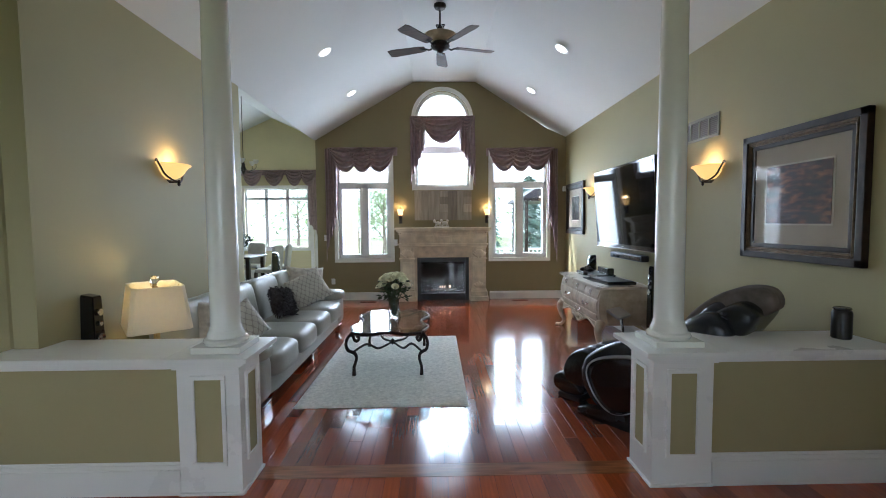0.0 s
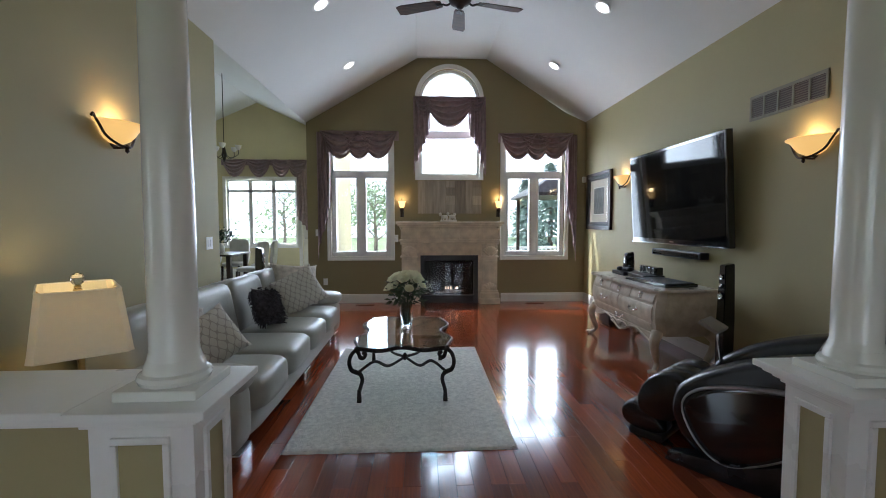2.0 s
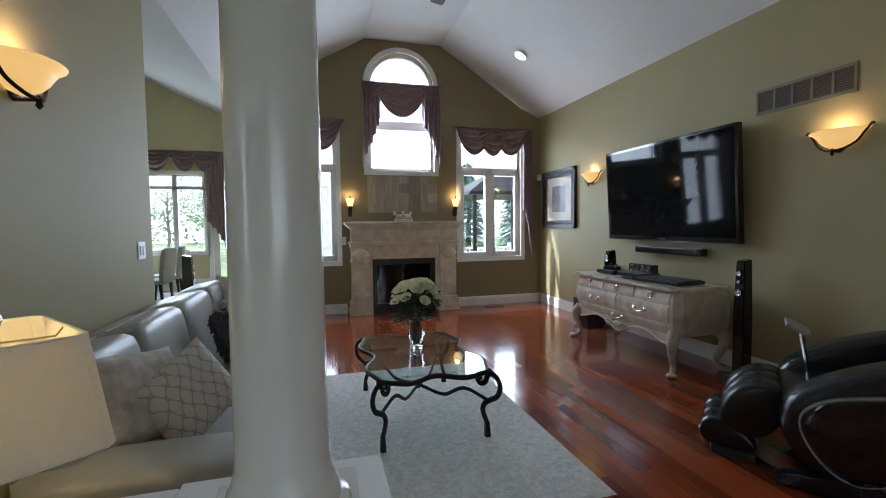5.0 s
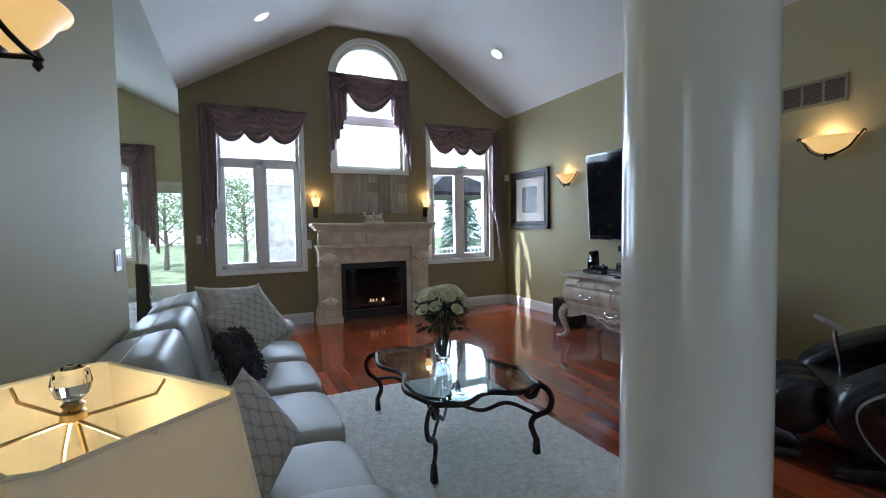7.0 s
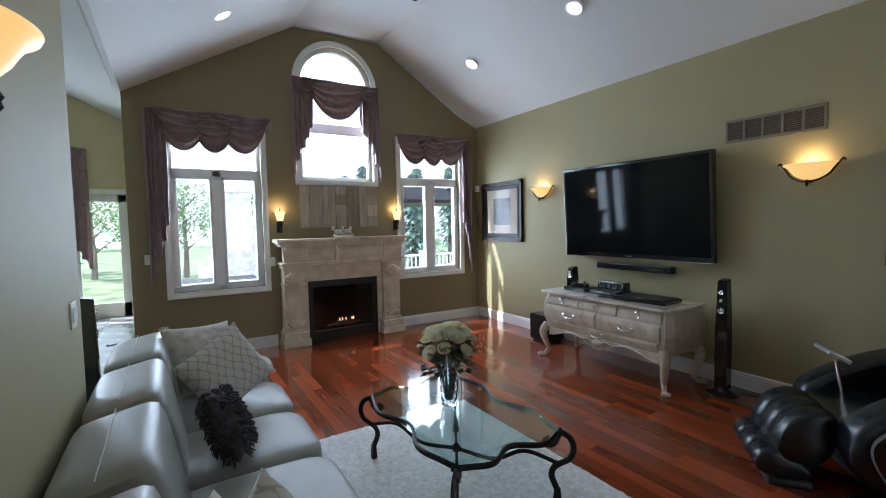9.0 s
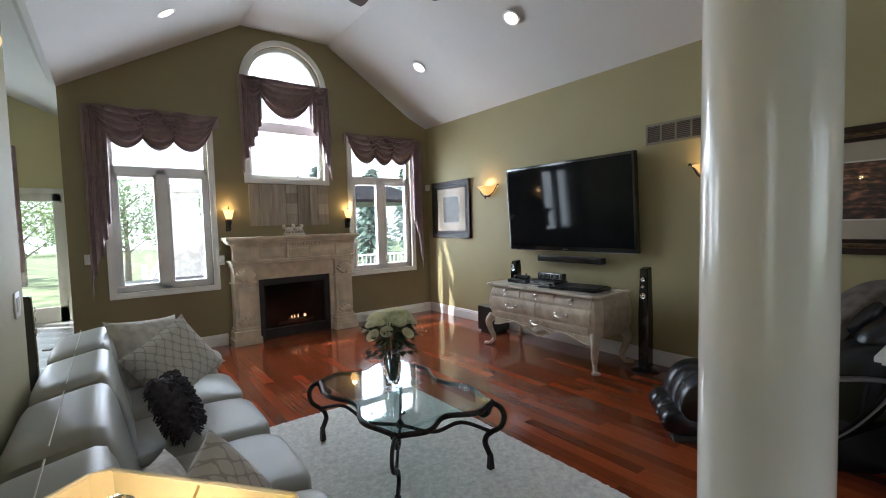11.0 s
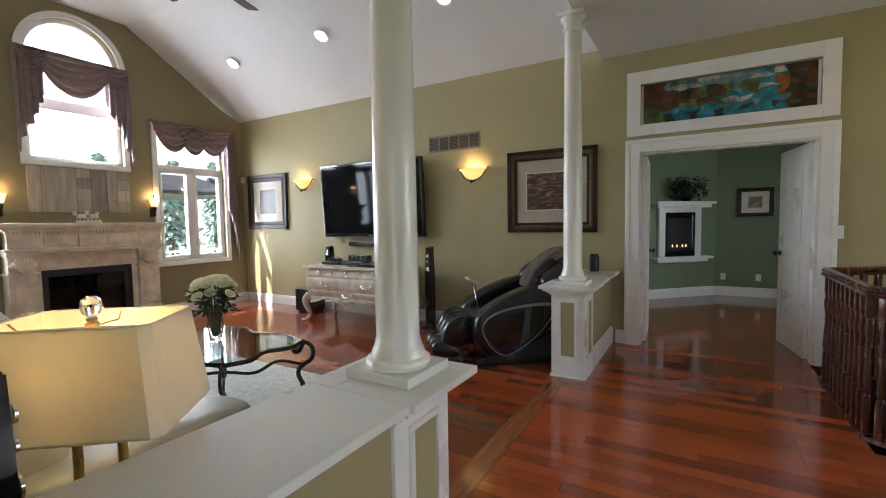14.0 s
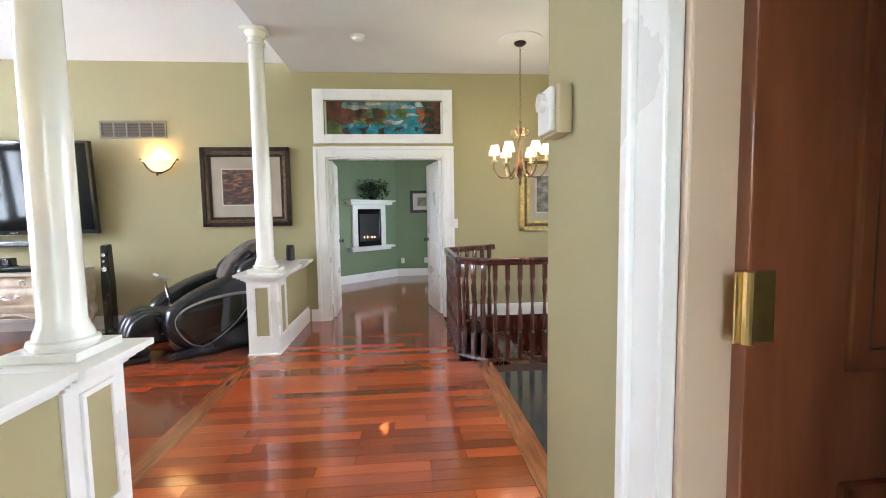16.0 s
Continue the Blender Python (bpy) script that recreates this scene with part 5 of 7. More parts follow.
def outline(scale_in=0.0, n=26):
    """A rectangle with serpentine sides and clipped corners."""
    pts = []
    cs = [(-1, -1), (1, -1), (1, 1), (-1, 1)]
    for k in range(4):
        (ax, ay), (bx, by) = cs[k], cs[(k + 1) % 4]
        for q in range(n):
            t = (q + 0.5) / n
            x, y = ax + (bx - ax) * t, ay + (by - ay) * t
            w = -0.045 * math.cos(4 * math.pi * t) * math.sin(math.pi * t) ** 0.6 - 0.01
            cl = 0.035 * max(0, 1 - min(t, 1 - t) * 14)
            nx_, ny_ = ((0, -1), (1, 0), (0, 1), (-1, 0))[k]
            pts.append((x * hx + nx_ * (w - cl - scale_in), y * hy + ny_ * (w - cl - scale_in)))
    return pts


o = outline()
bm = prism(bm_new(), outline(0.012), 0.440, 0.451)
part("glass_top", bm, M_CLEAR, ct, "clear greenish glass top")
ring = [(x, y, 0.434) for x, y in o]
ring += ring[:2]
bm = tube(bm_new(), ring, 0.011, 8, 1.5)
for k in range(0, len(o), 1):
    x, y = o[k]
    nx_, ny_ = x / (abs(x) + abs(y)), y / (abs(x) + abs(y))
    rbox(bm, x + nx_ * 0.008 - 0.007, x + nx_ * 0.008 + 0.007, y + ny_ * 0.008 - 0.007, y + ny_ * 0.008 + 0.007, 0.424, 0.446, 2.2, 1)
part("rim", bm, M_IRON, ct, "dark ropework iron rim", True)
for sx in (-1, 1):
    for sy in (-1, 1):
        d = Vector((sx * 0.72, sy * 0.70, 0)).normalized()
        c = Vector((sx * (hx - 0.05), sy * (hy - 0.055), 0))
        prof = [(-0.02, 0.395), (-0.045, 0.375), (-0.025, 0.352), (0.005, 0.365), (0.02, 0.40), (0.04, 0.425), (0.085, 0.40), (0.105, 0.345), (0.085, 0.285), (0.03, 0.25), (0.0, 0.225), (-0.012, 0.18), (0.01, 0.12), (0.018, 0.10)]
        pts = curve([c + d * a + Vector((0, 0, z)) for a, z in prof], 5)
        lg = part("leg", tube(bm_new(), pts, 0.0115, 8, 1.5), M_IRON, ct, "scrolled iron leg", True)
        f = c + d * 0.018
        bm = loft(bm_new(), [[(f.x + a * s, f.y + b * s, z) for a, b in ((-1, -1), (1, -1), (1, 1), (-1, 1))] for s, z in ((0.017, 0.02), (0.017, 0.03), (0.012, 0.115))])
        part("foot", bm, M_IRON, lg)
        p = curve([c + d * 0.03 + Vector((0, 0, 0.25)), c * 0.72 + Vector((0, 0, 0.285)), c * 0.42 + Vector((0, 0, 0.20)), c * 0.12 + Vector((0, 0, 0.205)), Vector((0, 0, 0.215))], 7)
        part("stretcher", tube(bm_new(), p, 0.009, 8, 1.4), M_IRON, ct, smooth=True)
part("center_boss", lathe(bm_new(), [(0.004, 0.18), (0.022, 0.195), (0.03, 0.215), (0.018, 0.235), (0.004, 0.25)], 16), M_IRON, ct, smooth=True)

# ---- vase of roses ----
va = thing("rose_bouquet", -0.325, 4.70, 0.4515, "cream white roses in a crystal vase", "flowers")
part("vase", lathe(bm_new(), [(0.045, 0), (0.05, 0.006), (0.046, 0.02), (0.052, 0.06), (0.06, 0.11), (0.056, 0.16), (0.05, 0.19), (0.058, 0.215), (0.054, 0.214), (0.045, 0.19), (0.05, 0.16), (0.053, 0.11), (0.044, 0.05), (0.036, 0.022), (0.001, 0.018)], 28), M_CRYSTAL, va, "clear crystal vase", True)
M_STEM = material("dark_green_stem", (0.03, 0.07, 0.02), 0.6, vary=0.3)
M_LEAF = material("rose_leaf", (0.025, 0.06, 0.018), 0.45, vary=0.4, scale=20)
M_ROSE = cloth("cream_rose_petal", (0.88, 0.86, 0.66), (0.85, 0.84, 0.55), 0.3)
bm = bm_new()
rs = random.Random(5)
heads = []
for k in range(26):
    a = k * 2.399
    r = 0.155 * math.sqrt((k + 0.5) / 26)
    z = 0.47 - 1.6 * r * r * 1.5 - (0.0 if k < 20 else 0.05) + rs.uniform(-0.012, 0.012)
    heads.append(Vector((r * math.cos(a), r * math.sin(a), z)))
    tube(bm, [(heads[-1].x * 0.15, heads[-1].y * 0.15, 0.03), (heads[-1].x * 0.4, heads[-1].y * 0.4, 0.21), heads[-1]], 0.003, 5)
part("stems", bm, M_STEM, va)
bm = bm_new()
for c in range(3):
    nP = (3, 4, 5)[c]
    for q in range(nP):
        a0 = 2 * math.pi * q / nP + c * 0.6
        rr, hh = (0.012, 0.020, 0.029)[c], (0.046, 0.042, 0.034)[c]
        rows = []
        for j in range(5):
            v = j / 4
            rad = rr * (0.35 + 0.75 * math.sin(v * 1.9) + 0.25 * (v ** 4) * c)
            rows.append([(rad * math.cos(a0 + w), rad * math.sin(a0 + w), hh * v * (1 - 0.12 * w * w) - 0.01) for w in (-0.9, -0.45, 0, 0.45, 0.9)])
        loft(bm, rows, close=False)
rose = part("rose", bm, M_ROSE, va, "cream rose bloom", True)
rose.location = heads[0]
for h in heads[1:]:
    r2 = rose.copy()
    scene.collection.objects.link(r2)
    r2.location = h
    out = Vector((h.x * 2.2, h.y * 2.2, 0.35))
    r2.rotation_euler = out.to_track_quat("Z", "Y").to_euler()
    s = rs.uniform(0.95, 1.25)
    r2.scale = (s, s, s)
bm = bm_new()
for k in range(150):
    a, r = rs.uniform(0, 6.283), rs.uniform(0.03, 0.15)
    c = Vector((r * math.cos(a), r * math.sin(a), rs.uniform(0.22, 0.42)))
    d = Vector((math.cos(a), math.sin(a), rs.uniform(-0.9, 0.5))).normalized()
    s = d.cross(Vector((0, 0, 1))).normalized()
    L, w = rs.uniform(0.045, 0.075), rs.uniform(0.016, 0.026)
    up = s.cross(d) * 0.008
    p = [c, c + d * L * 0.5 + s * w + up, c + d * L, c + d * L * 0.5 - s * w + up]
    f = [bm.verts.new(q) for q in p]
    m = bm.verts.new(c + d * L * 0.5 - up)
    for q in range(4):
        bm.faces.new((f[q], f[(q + 1) % 4], m))
tagged(part("leaves", bm, M_LEAF, va), kind="stuff")
bm = bm_new()
for k in range(70):
    a, r = rs.uniform(-0.6, 1.1), rs.uniform(0.12, 0.24)
    c = Vector((r * math.cos(a), r * math.sin(a), 0.36 + rs.uniform(-0.05, 0.06)))
    bmesh.ops.create_icosphere(bm, subdivisions=1, radius=0.0045, matrix=Matrix.Translation(c))
for k in range(8):
    a = -0.5 + k * 0.2
    tube(bm, [(0.03 * math.cos(a), 0.03 * math.sin(a), 0.28), (0.22 * math.cos(a), 0.22 * math.sin(a), 0.37)], 0.0012, 4)
tagged(part("filler_sprays", bm, material("babys_breath", (0.6, 0.6, 0.52), 0.8), va), kind="stuff")

# ---- two-post lamp behind the half wall ----
M_SHADE = cloth("lit_linen_shade", (0.78, 0.74, 0.62), (0.82, 0.74, 0.54), 0.30)
M_SHADE_IN = cloth("gold_lined_shade", (0.78, 0.69, 0.46), (0.84, 0.74, 0.52), 0.35)
fl = thing("floor_lamp", -1.80, 2.925, 0, "two-post brass lamp with a rectangular linen shade", "lamp", rz=-51)
bw, bd, tw, td = 0.25, 0.185, 0.215, 0.15


def shade_ring(w, d, z, c=0.025):
    return [(w - c, -d, z), (w, -d + c, z), (w, d - c, z), (w - c, d, z), (-w + c, d, z), (-w, d - c, z), (-w, -d + c, z), (-w + c, -d, z)]


part("shade", loft(bm_new(), [shade_ring(bw, bd, 0.80), shade_ring(tw, td, 1.085)], cap=False), M_SHADE, fl, "cream linen shade, lit")
part("shade_lining", loft(bm_new(), [shade_ring(bw - 0.004, bd - 0.004, 0.802), shade_ring(tw - 0.004, td - 0.004, 1.084)], cap=False), M_SHADE_IN, fl, "golden shade lining")
bm = tube(bm_new(), [*shade_ring(tw - 0.002, td - 0.002, 1.085), shade_ring(tw - 0.002, td - 0.002, 1.085)[0]], 0.004, 6)
part("shade_edge", bm, M_SHADE, fl)
bm = tube(bm_new(), [*shade_ring(bw - 0.002, bd - 0.002, 0.80), shade_ring(bw - 0.002, bd - 0.002, 0.80)[0]], 0.004, 6)
part("shade_edge", bm, M_SHADE, fl)
bm = bm_new()
for s in (-1, 1):
    tube(bm, [(0, 0, 1.06), (s * 0.19, 0, 1.055), (s * tw, 0, 1.08)], 0.003, 6)
    tube(bm, [(0, 0, 1.06), (0, s * 0.13, 1.055), (0, s * td, 1.08)], 0.003, 6)
    tube(bm, curve([(s * 0.012, 0, 1.055), (s * 0.04, 0, 0.99), (s * 0.05, 0, 0.92), (s * 0.02, 0, 0.86)], 5), 0.0035, 6)
part("harp", bm, M_BRASS, fl, smooth=True)
part("finial_neck", lathe(bm_new(), [(0.018, 1.06), (0.018, 1.072), (0.012, 1.076), (0.016, 1.084), (0.01, 1.09)], 16), M_BRASS, fl)
part("finial", lathe(bm_new(), [(0.01, 1.09), (0.022, 1.1), (0.028, 1.12), (0.024, 1.138), (0.01, 1.148), (0.001, 1.15)], 20), M_CRYSTAL, fl, "faceted crystal finial")
bm = bm_new()
for s in (-1, 1):
    tube(bm, [(s * 0.06, 0, 0.03), (s * 0.06, 0, 0.84)], 0.013, 12)
    tube(bm, [(s * 0.06, 0, 0.835), (0, 0, 0.855)], 0.009, 8)
part("post", bm, M_BRASS, fl, "polished brass twin posts", True)
part("bulb", lathe(bm_new(), [(0.015, 0.86), (0.03, 0.89), (0.033, 0.92), (0.022, 0.95), (0.002, 0.96)], 14), M_BULB, fl, "lit bulb", True)
part("base", box(bm_new(), -0.14, 0.14, -0.10, 0.10, 0, 0.03, 0.006), M_BRASS, fl)
lamp("lamp_light", -1.80, 2.925, 0.985, 1.2, (1.0, 0.76, 0.44), 0.04)

# ---- massage chair ----
mc = thing("massage_chair", 1.79, 3.22, 0, "black leather massage recliner with silver side arcs", "massage chair", rz=39)
M_PANEL = material("glossy_black_side_panel", (0.004, 0.006, 0.009), 0.06, vary=0.2, coat=0.6)
M_SILVER = material("dark_silver_plastic", (0.36, 0.34, 0.33), 0.3, metal=0.6, vary=0.08)


def blob(outline_yz, x0, x1, soft=0.04, steps=4):
    """A padded slab: a closed outline in y and z, rounded over towards both faces."""
    pts = [Vector((0, y, z)) for y, z in outline_yz]
    c = sum(pts, Vector()) / len(pts)
    rr = []
    for k in range(steps + 1):
        a = math.pi / 2 * k / steps
        sc = 1 - 0.16 * (1 - math.sin(a))
        rr.append([(x0 + soft * (1 - math.cos(a)), c.y + (p.y - c.y) * sc, c.z + (p.z - c.z) * sc) for p in pts])
    for k in range(steps, -1, -1):
        a = math.pi / 2 * k / steps
        sc = 1 - 0.16 * (1 - math.sin(a))
        rr.append([(x1 - soft * (1 - math.cos(a)), c.y + (p.y - c.y) * sc, c.z + (p.z - c.z) * sc) for p in pts])
    return loft(bm_new(), rr)


def closed(ctrl, steps=5):
    c = [Vector((0, y, z)) for y, z in ctrl]
    n, out = len(c), []
    for i in range(n):
        p0, p1, p2, p3 = c[i - 1], c[i], c[(i + 1) % n], c[(i + 2) % n]
        for s in range(steps):
            t = s / steps
            v = 0.5 * (2 * p1 + (p2 - p0) * t + (2 * p0 - 5 * p1 + 4 * p2 - p3) * t ** 2 + (3 * p1 - p0 - 3 * p2 + p3) * t ** 3)
            out.append((v.y, v.z))
    return out


# the chair's own frame: y towards the footrest
ARM = closed([(0.34, 0.36), (0.29, 0.47), (0.10, 0.60), (-0.15, 0.70), (-0.42, 0.76), (-0.56, 0.74), (-0.58, 0.60), (-0.47, 0.42), (-0.30, 0.22), (-0.02, 0.06), (0.12, 0.05), (0.26, 0.14), (0.33, 0.25)])
OVAL = closed([(0.27, 0.35), (0.20, 0.46), (0.0, 0.53), (-0.28, 0.56), (-0.44, 0.54), (-0.42, 0.46), (-0.26, 0.27), (-0.06, 0.13), (0.08, 0.10), (0.20, 0.19)])
for s in (-1, 1):
    x0, x1 = (-0.43, -0.21) if s < 0 else (0.21, 0.43)
    ar = part("arm", blob(ARM, x0, x1, 0.06), M_BLACK_LEATHER, mc, smooth=True)
    xo = -0.434 if s < 0 else 0.434
    part("side_panel", blob([(a * 0.97, b) for a, b in OVAL], min(xo, xo - s * 0.03), max(xo, xo - s * 0.03), 0.01, 2), M_PANEL, ar, "glossy dark side panel", True)
    pts = [(xo + s * 0.004, a, b) for a, b in OVAL]
    top = [0.009 + 0.020 * max(0, (b - 0.36) / 0.2) ** 1.5 for _, b in OVAL]
    part("silver_arc", tube(bm_new(), pts + pts[:2], top + top[:2], 8, 0.5), M_SILVER, ar, "silver grey arc trim", True)
part("base", blob(closed([(0.10, 0.0), (0.15, 0.05), (-0.1, 0.10), (-0.45, 0.30), (-0.52, 0.28), (-0.50, 0.05), (-0.46, 0.0)]), -0.38, 0.38, 0.03), M_BLACK, mc, smooth=True)
for sx in (-1, 1):
    part("skid", blob(closed([(0.34, 0.03), (0.30, 0.075), (-0.05, 0.13), (-0.42, 0.30), (-0.55, 0.34), (-0.60, 0.28), (-0.54, 0.06), (-0.48, 0.0), (0.28, 0.0)]), sx * 0.40 - 0.045, sx * 0.40 + 0.045, 0.015, 2), M_BLACK_LEATHER, mc, "tapered black base skid", True)
part("seat", blob(closed([(0.34, 0.34), (0.36, 0.42), (0.05, 0.46), (-0.28, 0.44), (-0.30, 0.34), (0.0, 0.30)]), -0.24, 0.24, 0.05), M_BLACK_LEATHER, mc, smooth=True)
part("backrest", blob(closed([(-0.16, 0.40), (-0.22, 0.54), (-0.44, 0.82), (-0.62, 0.97), (-0.73, 0.97), (-0.76, 0.87), (-0.56, 0.58), (-0.32, 0.34)]), -0.30, 0.30, 0.10), M_BLACK_LEATHER, mc, smooth=True)
part("head_pillow", rbox(bm_new(), -0.19, 0.19, -0.52, -0.20, 0.80, 0.95, 3.0, 6, Matrix.Translation((0, -0.48, 0.84)) @ Matrix.Rotation(radians(-48), 4, "X") @ Matrix.Translation((0, 0.36, -0.86))), M_BLACK_LEATHER, mc, smooth=True)
for s in (-1, 1):
    part("shoulder_wing", rbox(bm_new(), s * 0.31 - 0.10, s * 0.31 + 0.10, -0.56, -0.22, 0.66, 0.92, 2.6, 6, Matrix.Translation((0, -0.50, 0.76)) @ Matrix.Rotation(radians(-35), 4, "X") @ Matrix.Translation((0, 0.39, -0.79))), M_BLACK_LEATHER, mc, smooth=True)
for x in (-0.165, 0.0, 0.165):
    fr = part("calf_roll", blob(closed([(0.32, 0.42), (0.44, 0.45), (0.56, 0.38), (0.62, 0.25), (0.59, 0.15), (0.44, 0.13), (0.34, 0.22)]), x - 0.082, x + 0.082, 0.06), M_BLACK_LEATHER, mc, smooth=True)
    part("foot_roll", blob(closed([(0.44, 0.10), (0.56, 0.20), (0.66, 0.21), (0.72, 0.15), (0.70, 0.07), (0.58, 0.035), (0.46, 0.05)]), x - 0.080, x + 0.080, 0.05), M_BLACK_LEATHER, mc, smooth=True)
part("foot_sole", box(bm_new(), -0.26, 0.26, 0.44, 0.66, 0.0, 0.05, 0.02), M_BLACK, mc)
rm = part("remote_stand", tube(bm_new(), [(0.02, 0.20, 0.45), (0.02, 0.24, 0.70)], 0.011, 8), M_CHROME, mc)
bm = box(bm_new(), -0.10, 0.10, -0.008, 0.016, -0.06, 0.06, 0.006, Matrix.Translation((0.02, 0.26, 0.745)) @ Matrix.Rotation(radians(-62), 4, "X"))
part("remote_tablet", bm, M_SILVER, rm, "silver remote tablet on a stalk")
M_THROW = material("taupe_throw", (0.13, 0.105, 0.085), 0.85, vary=0.25, scale=12, bump=0.4, bump_scale=90)
th = part("throw_blanket", blob(closed([(-0.15, 0.72), (-0.21, 0.88), (-0.36, 1.03), (-0.52, 1.11), (-0.67, 1.10), (-0.70, 0.98), (-0.52, 0.88), (-0.34, 0.74)]), -0.15, 0.12, 0.03), M_THROW, smooth=True)
tagged(th, "taupe throw blanket draped over the massage chair", "blanket")
th.matrix_world = pose(1.79, 3.22, 0, 0, 0, 39) @ Matrix.Translation((0, -0.115, -0.048))


# ---- framed pictures ----
def ornate(name, y, z, w, h, fw, label, mats, art, x=XR, rz=0.0, depth=0.045):
    """A framed print: stepped moulding, mat, printed sheet and glazing; hung on a wall that faces -x."""
    p = thing(name, x, y, z, label, "picture")
    p.matrix_world = pose(x, y, z, 0, 0, rz)
    outer, inner = mats
    for k, (a, b, d, m) in enumerate(((0.0, 0.42, depth, outer), (0.42, 0.72, depth * 0.75, inner), (0.72, 1.0, depth * 0.55, outer))):
        bm = bm_new()
        o0, o1 = fw * a, fw * b
        for y0, y1, z0, z1 in ((-w / 2 + o0, w / 2 - o0, h / 2 - o1, h / 2 - o0), (-w / 2 + o0, w / 2 - o0, -h / 2 + o0, -h / 2 + o1), (-w / 2 + o0, -w / 2 + o1, -h / 2 + o0, h / 2 - o0), (w / 2 - o1, w / 2 - o0, -h / 2 + o0, h / 2 - o0)):
            box(bm, -d, 0, y0, y1, z0, z1, 0.004)
        part("frame_moulding", bm, m, p)
    bm = tube(bm_new(), [(-depth * 0.72, s * (w / 2 - fw * 0.6), t * (h / 2 - fw * 0.6)) for s, t in ((-1, -1), (1, -1), (1, 1), (-1, 1), (-1, -1))], fw * 0.09, 6)
    part("beading", bm, inner, p)
    part("mat_board", box(bm_new(), -depth * 0.3, -0.001, -w / 2 + fw, w / 2 - fw, -h / 2 + fw, h / 2 - fw), art[0], p)
    aw, ah, m = art[1], art[2], art[3]
    part("print_border", box(bm_new(), -depth * 0.3 - 0.003, -depth * 0.3, -aw / 2 - 0.012, aw / 2 + 0.012, -ah / 2 - 0.012, ah / 2 + 0.012), art[4], p)
    part("print", box(bm_new(), -depth * 0.3 - 0.006, -depth * 0.3 - 0.003, -aw / 2, aw / 2, -ah / 2, ah / 2), m, p, "landscape print")
    part("glazing", box(bm_new(), -depth * 0.5, -depth * 0.5 + 0.002, -w / 2 + fw * 0.95, w / 2 - fw * 0.95, -h / 2 + fw * 0.95, h / 2 - fw * 0.95), M_PICTURE_GLASS, p)
    return p


def painted(name, c1, c2, c3, scale, stretch):
    m = material(name, c1, 0.6, vary=0.1, scale=scale, stretch=stretch, color2=c2)
    r = [n for n in m.node_tree.nodes if n.type == "VALTORGB"][0].color_ramp
    e = r.elements.new(0.5)
    e.color = (*c3, 1)
    return m


M_MAT = material("beige_mat_board", (0.42, 0.36, 0.28), 0.85, vary=0.04)
M_MAT_LIGHT = material("ivory_mat_board", (0.62, 0.58, 0.50), 0.85, vary=0.03)
M_FRAME_DARK = material("dark_walnut_moulding", (0.028, 0.014, 0.009), 0.38, vary=0.3, scale=20, coat=0.05, spec=0.3)
M_FRAME_BRONZE = material("bronze_gilt_moulding", (0.14, 0.085, 0.04), 0.4, metal=0.4, vary=0.3, scale=30, bump=0.4, bump_scale=90)
M_FRAME_GOLD = material("antique_gold_moulding", (0.50, 0.36, 0.12), 0.35, metal=0.7, vary=0.2, scale=25, bump=0.3, bump_scale=90)
ornate("picture", 2.935, 1.68, 1.04, 0.95, 0.115, "framed river landscape print in dark ornate frame", (M_FRAME_DARK, M_FRAME_BRONZE), (M_MAT, 0.56, 0.42, painted("river_print", (0.30, 0.13, 0.07), (0.012, 0.012, 0.014), (0.07, 0.032, 0.025), 16, (1, 0.8, 2.2)), M_MAT_LIGHT))
ornate("picture", 7.84, 1.74, 0.97, 0.92, 0.12, "framed dark figure print in black ornate frame", (M_FRAME_DARK, M_BLACK), (M_MAT, 0.40, 0.42, painted("forest_print", (0.10, 0.09, 0.07), (0.015, 0.015, 0.015), (0.05, 0.04, 0.03), 7, (1, 3, 1)), M_MAT_LIGHT))
ornate("picture", -0.955, 1.56, 1.04, 0.94, 0.13, "framed mountain landscape print in gold frame", (M_FRAME_GOLD, M_FRAME_BRONZE), (M_MAT, 0.60, 0.46, painted("mountain_print", (0.28, 0.28, 0.27), (0.05, 0.05, 0.045), (0.16, 0.15, 0.13), 6, (1, 1.4, 3)), M_MAT_LIGHT))
ornate("picture", 0.67, 1.59, 0.50, 0.47, 0.06, "small framed print in a dark frame in the den", (M_FRAME_DARK, M_BLACK), (M_MAT_LIGHT, 0.18, 0.17, painted("small_print", (0.3, 0.27, 0.2), (0.12, 0.1, 0.07), (0.2, 0.17, 0.12), 9, (1, 1, 1)), M_MAT), x=6.63)

# ---- wall fittings ----
M_VENT = material("tan_painted_grille", (0.22, 0.195, 0.125), 0.45, vary=0.05)
M_VENT_SLAT = material("shaded_tan_slat", (0.13, 0.11, 0.07), 0.6, vary=0.05)
vt = thing("return_vent", XR, 4.20, 2.365, "tan return air grille high on the wall", "vent")
bm = bm_new()
for a, b, c, d in ((-0.375, 0.375, 0.08, 0.105), (-0.375, 0.375, -0.105, -0.08), (-0.375, -0.355, -0.08, 0.08), (0.355, 0.375, -0.08, 0.08)):
    box(bm, -0.012, 0, a, b, c, d, 0.003)
for k in range(1, 5):
    y = -0.365 + 0.73 * k / 5
    box(bm, -0.010, 0, y - 0.009, y + 0.009, -0.08, 0.08, 0.002)
part("frame", bm, M_VENT, vt)
part("backing", box(bm_new(), -0.002, -0.0005, -0.36, 0.36, -0.085, 0.085), M_JOINT, vt)
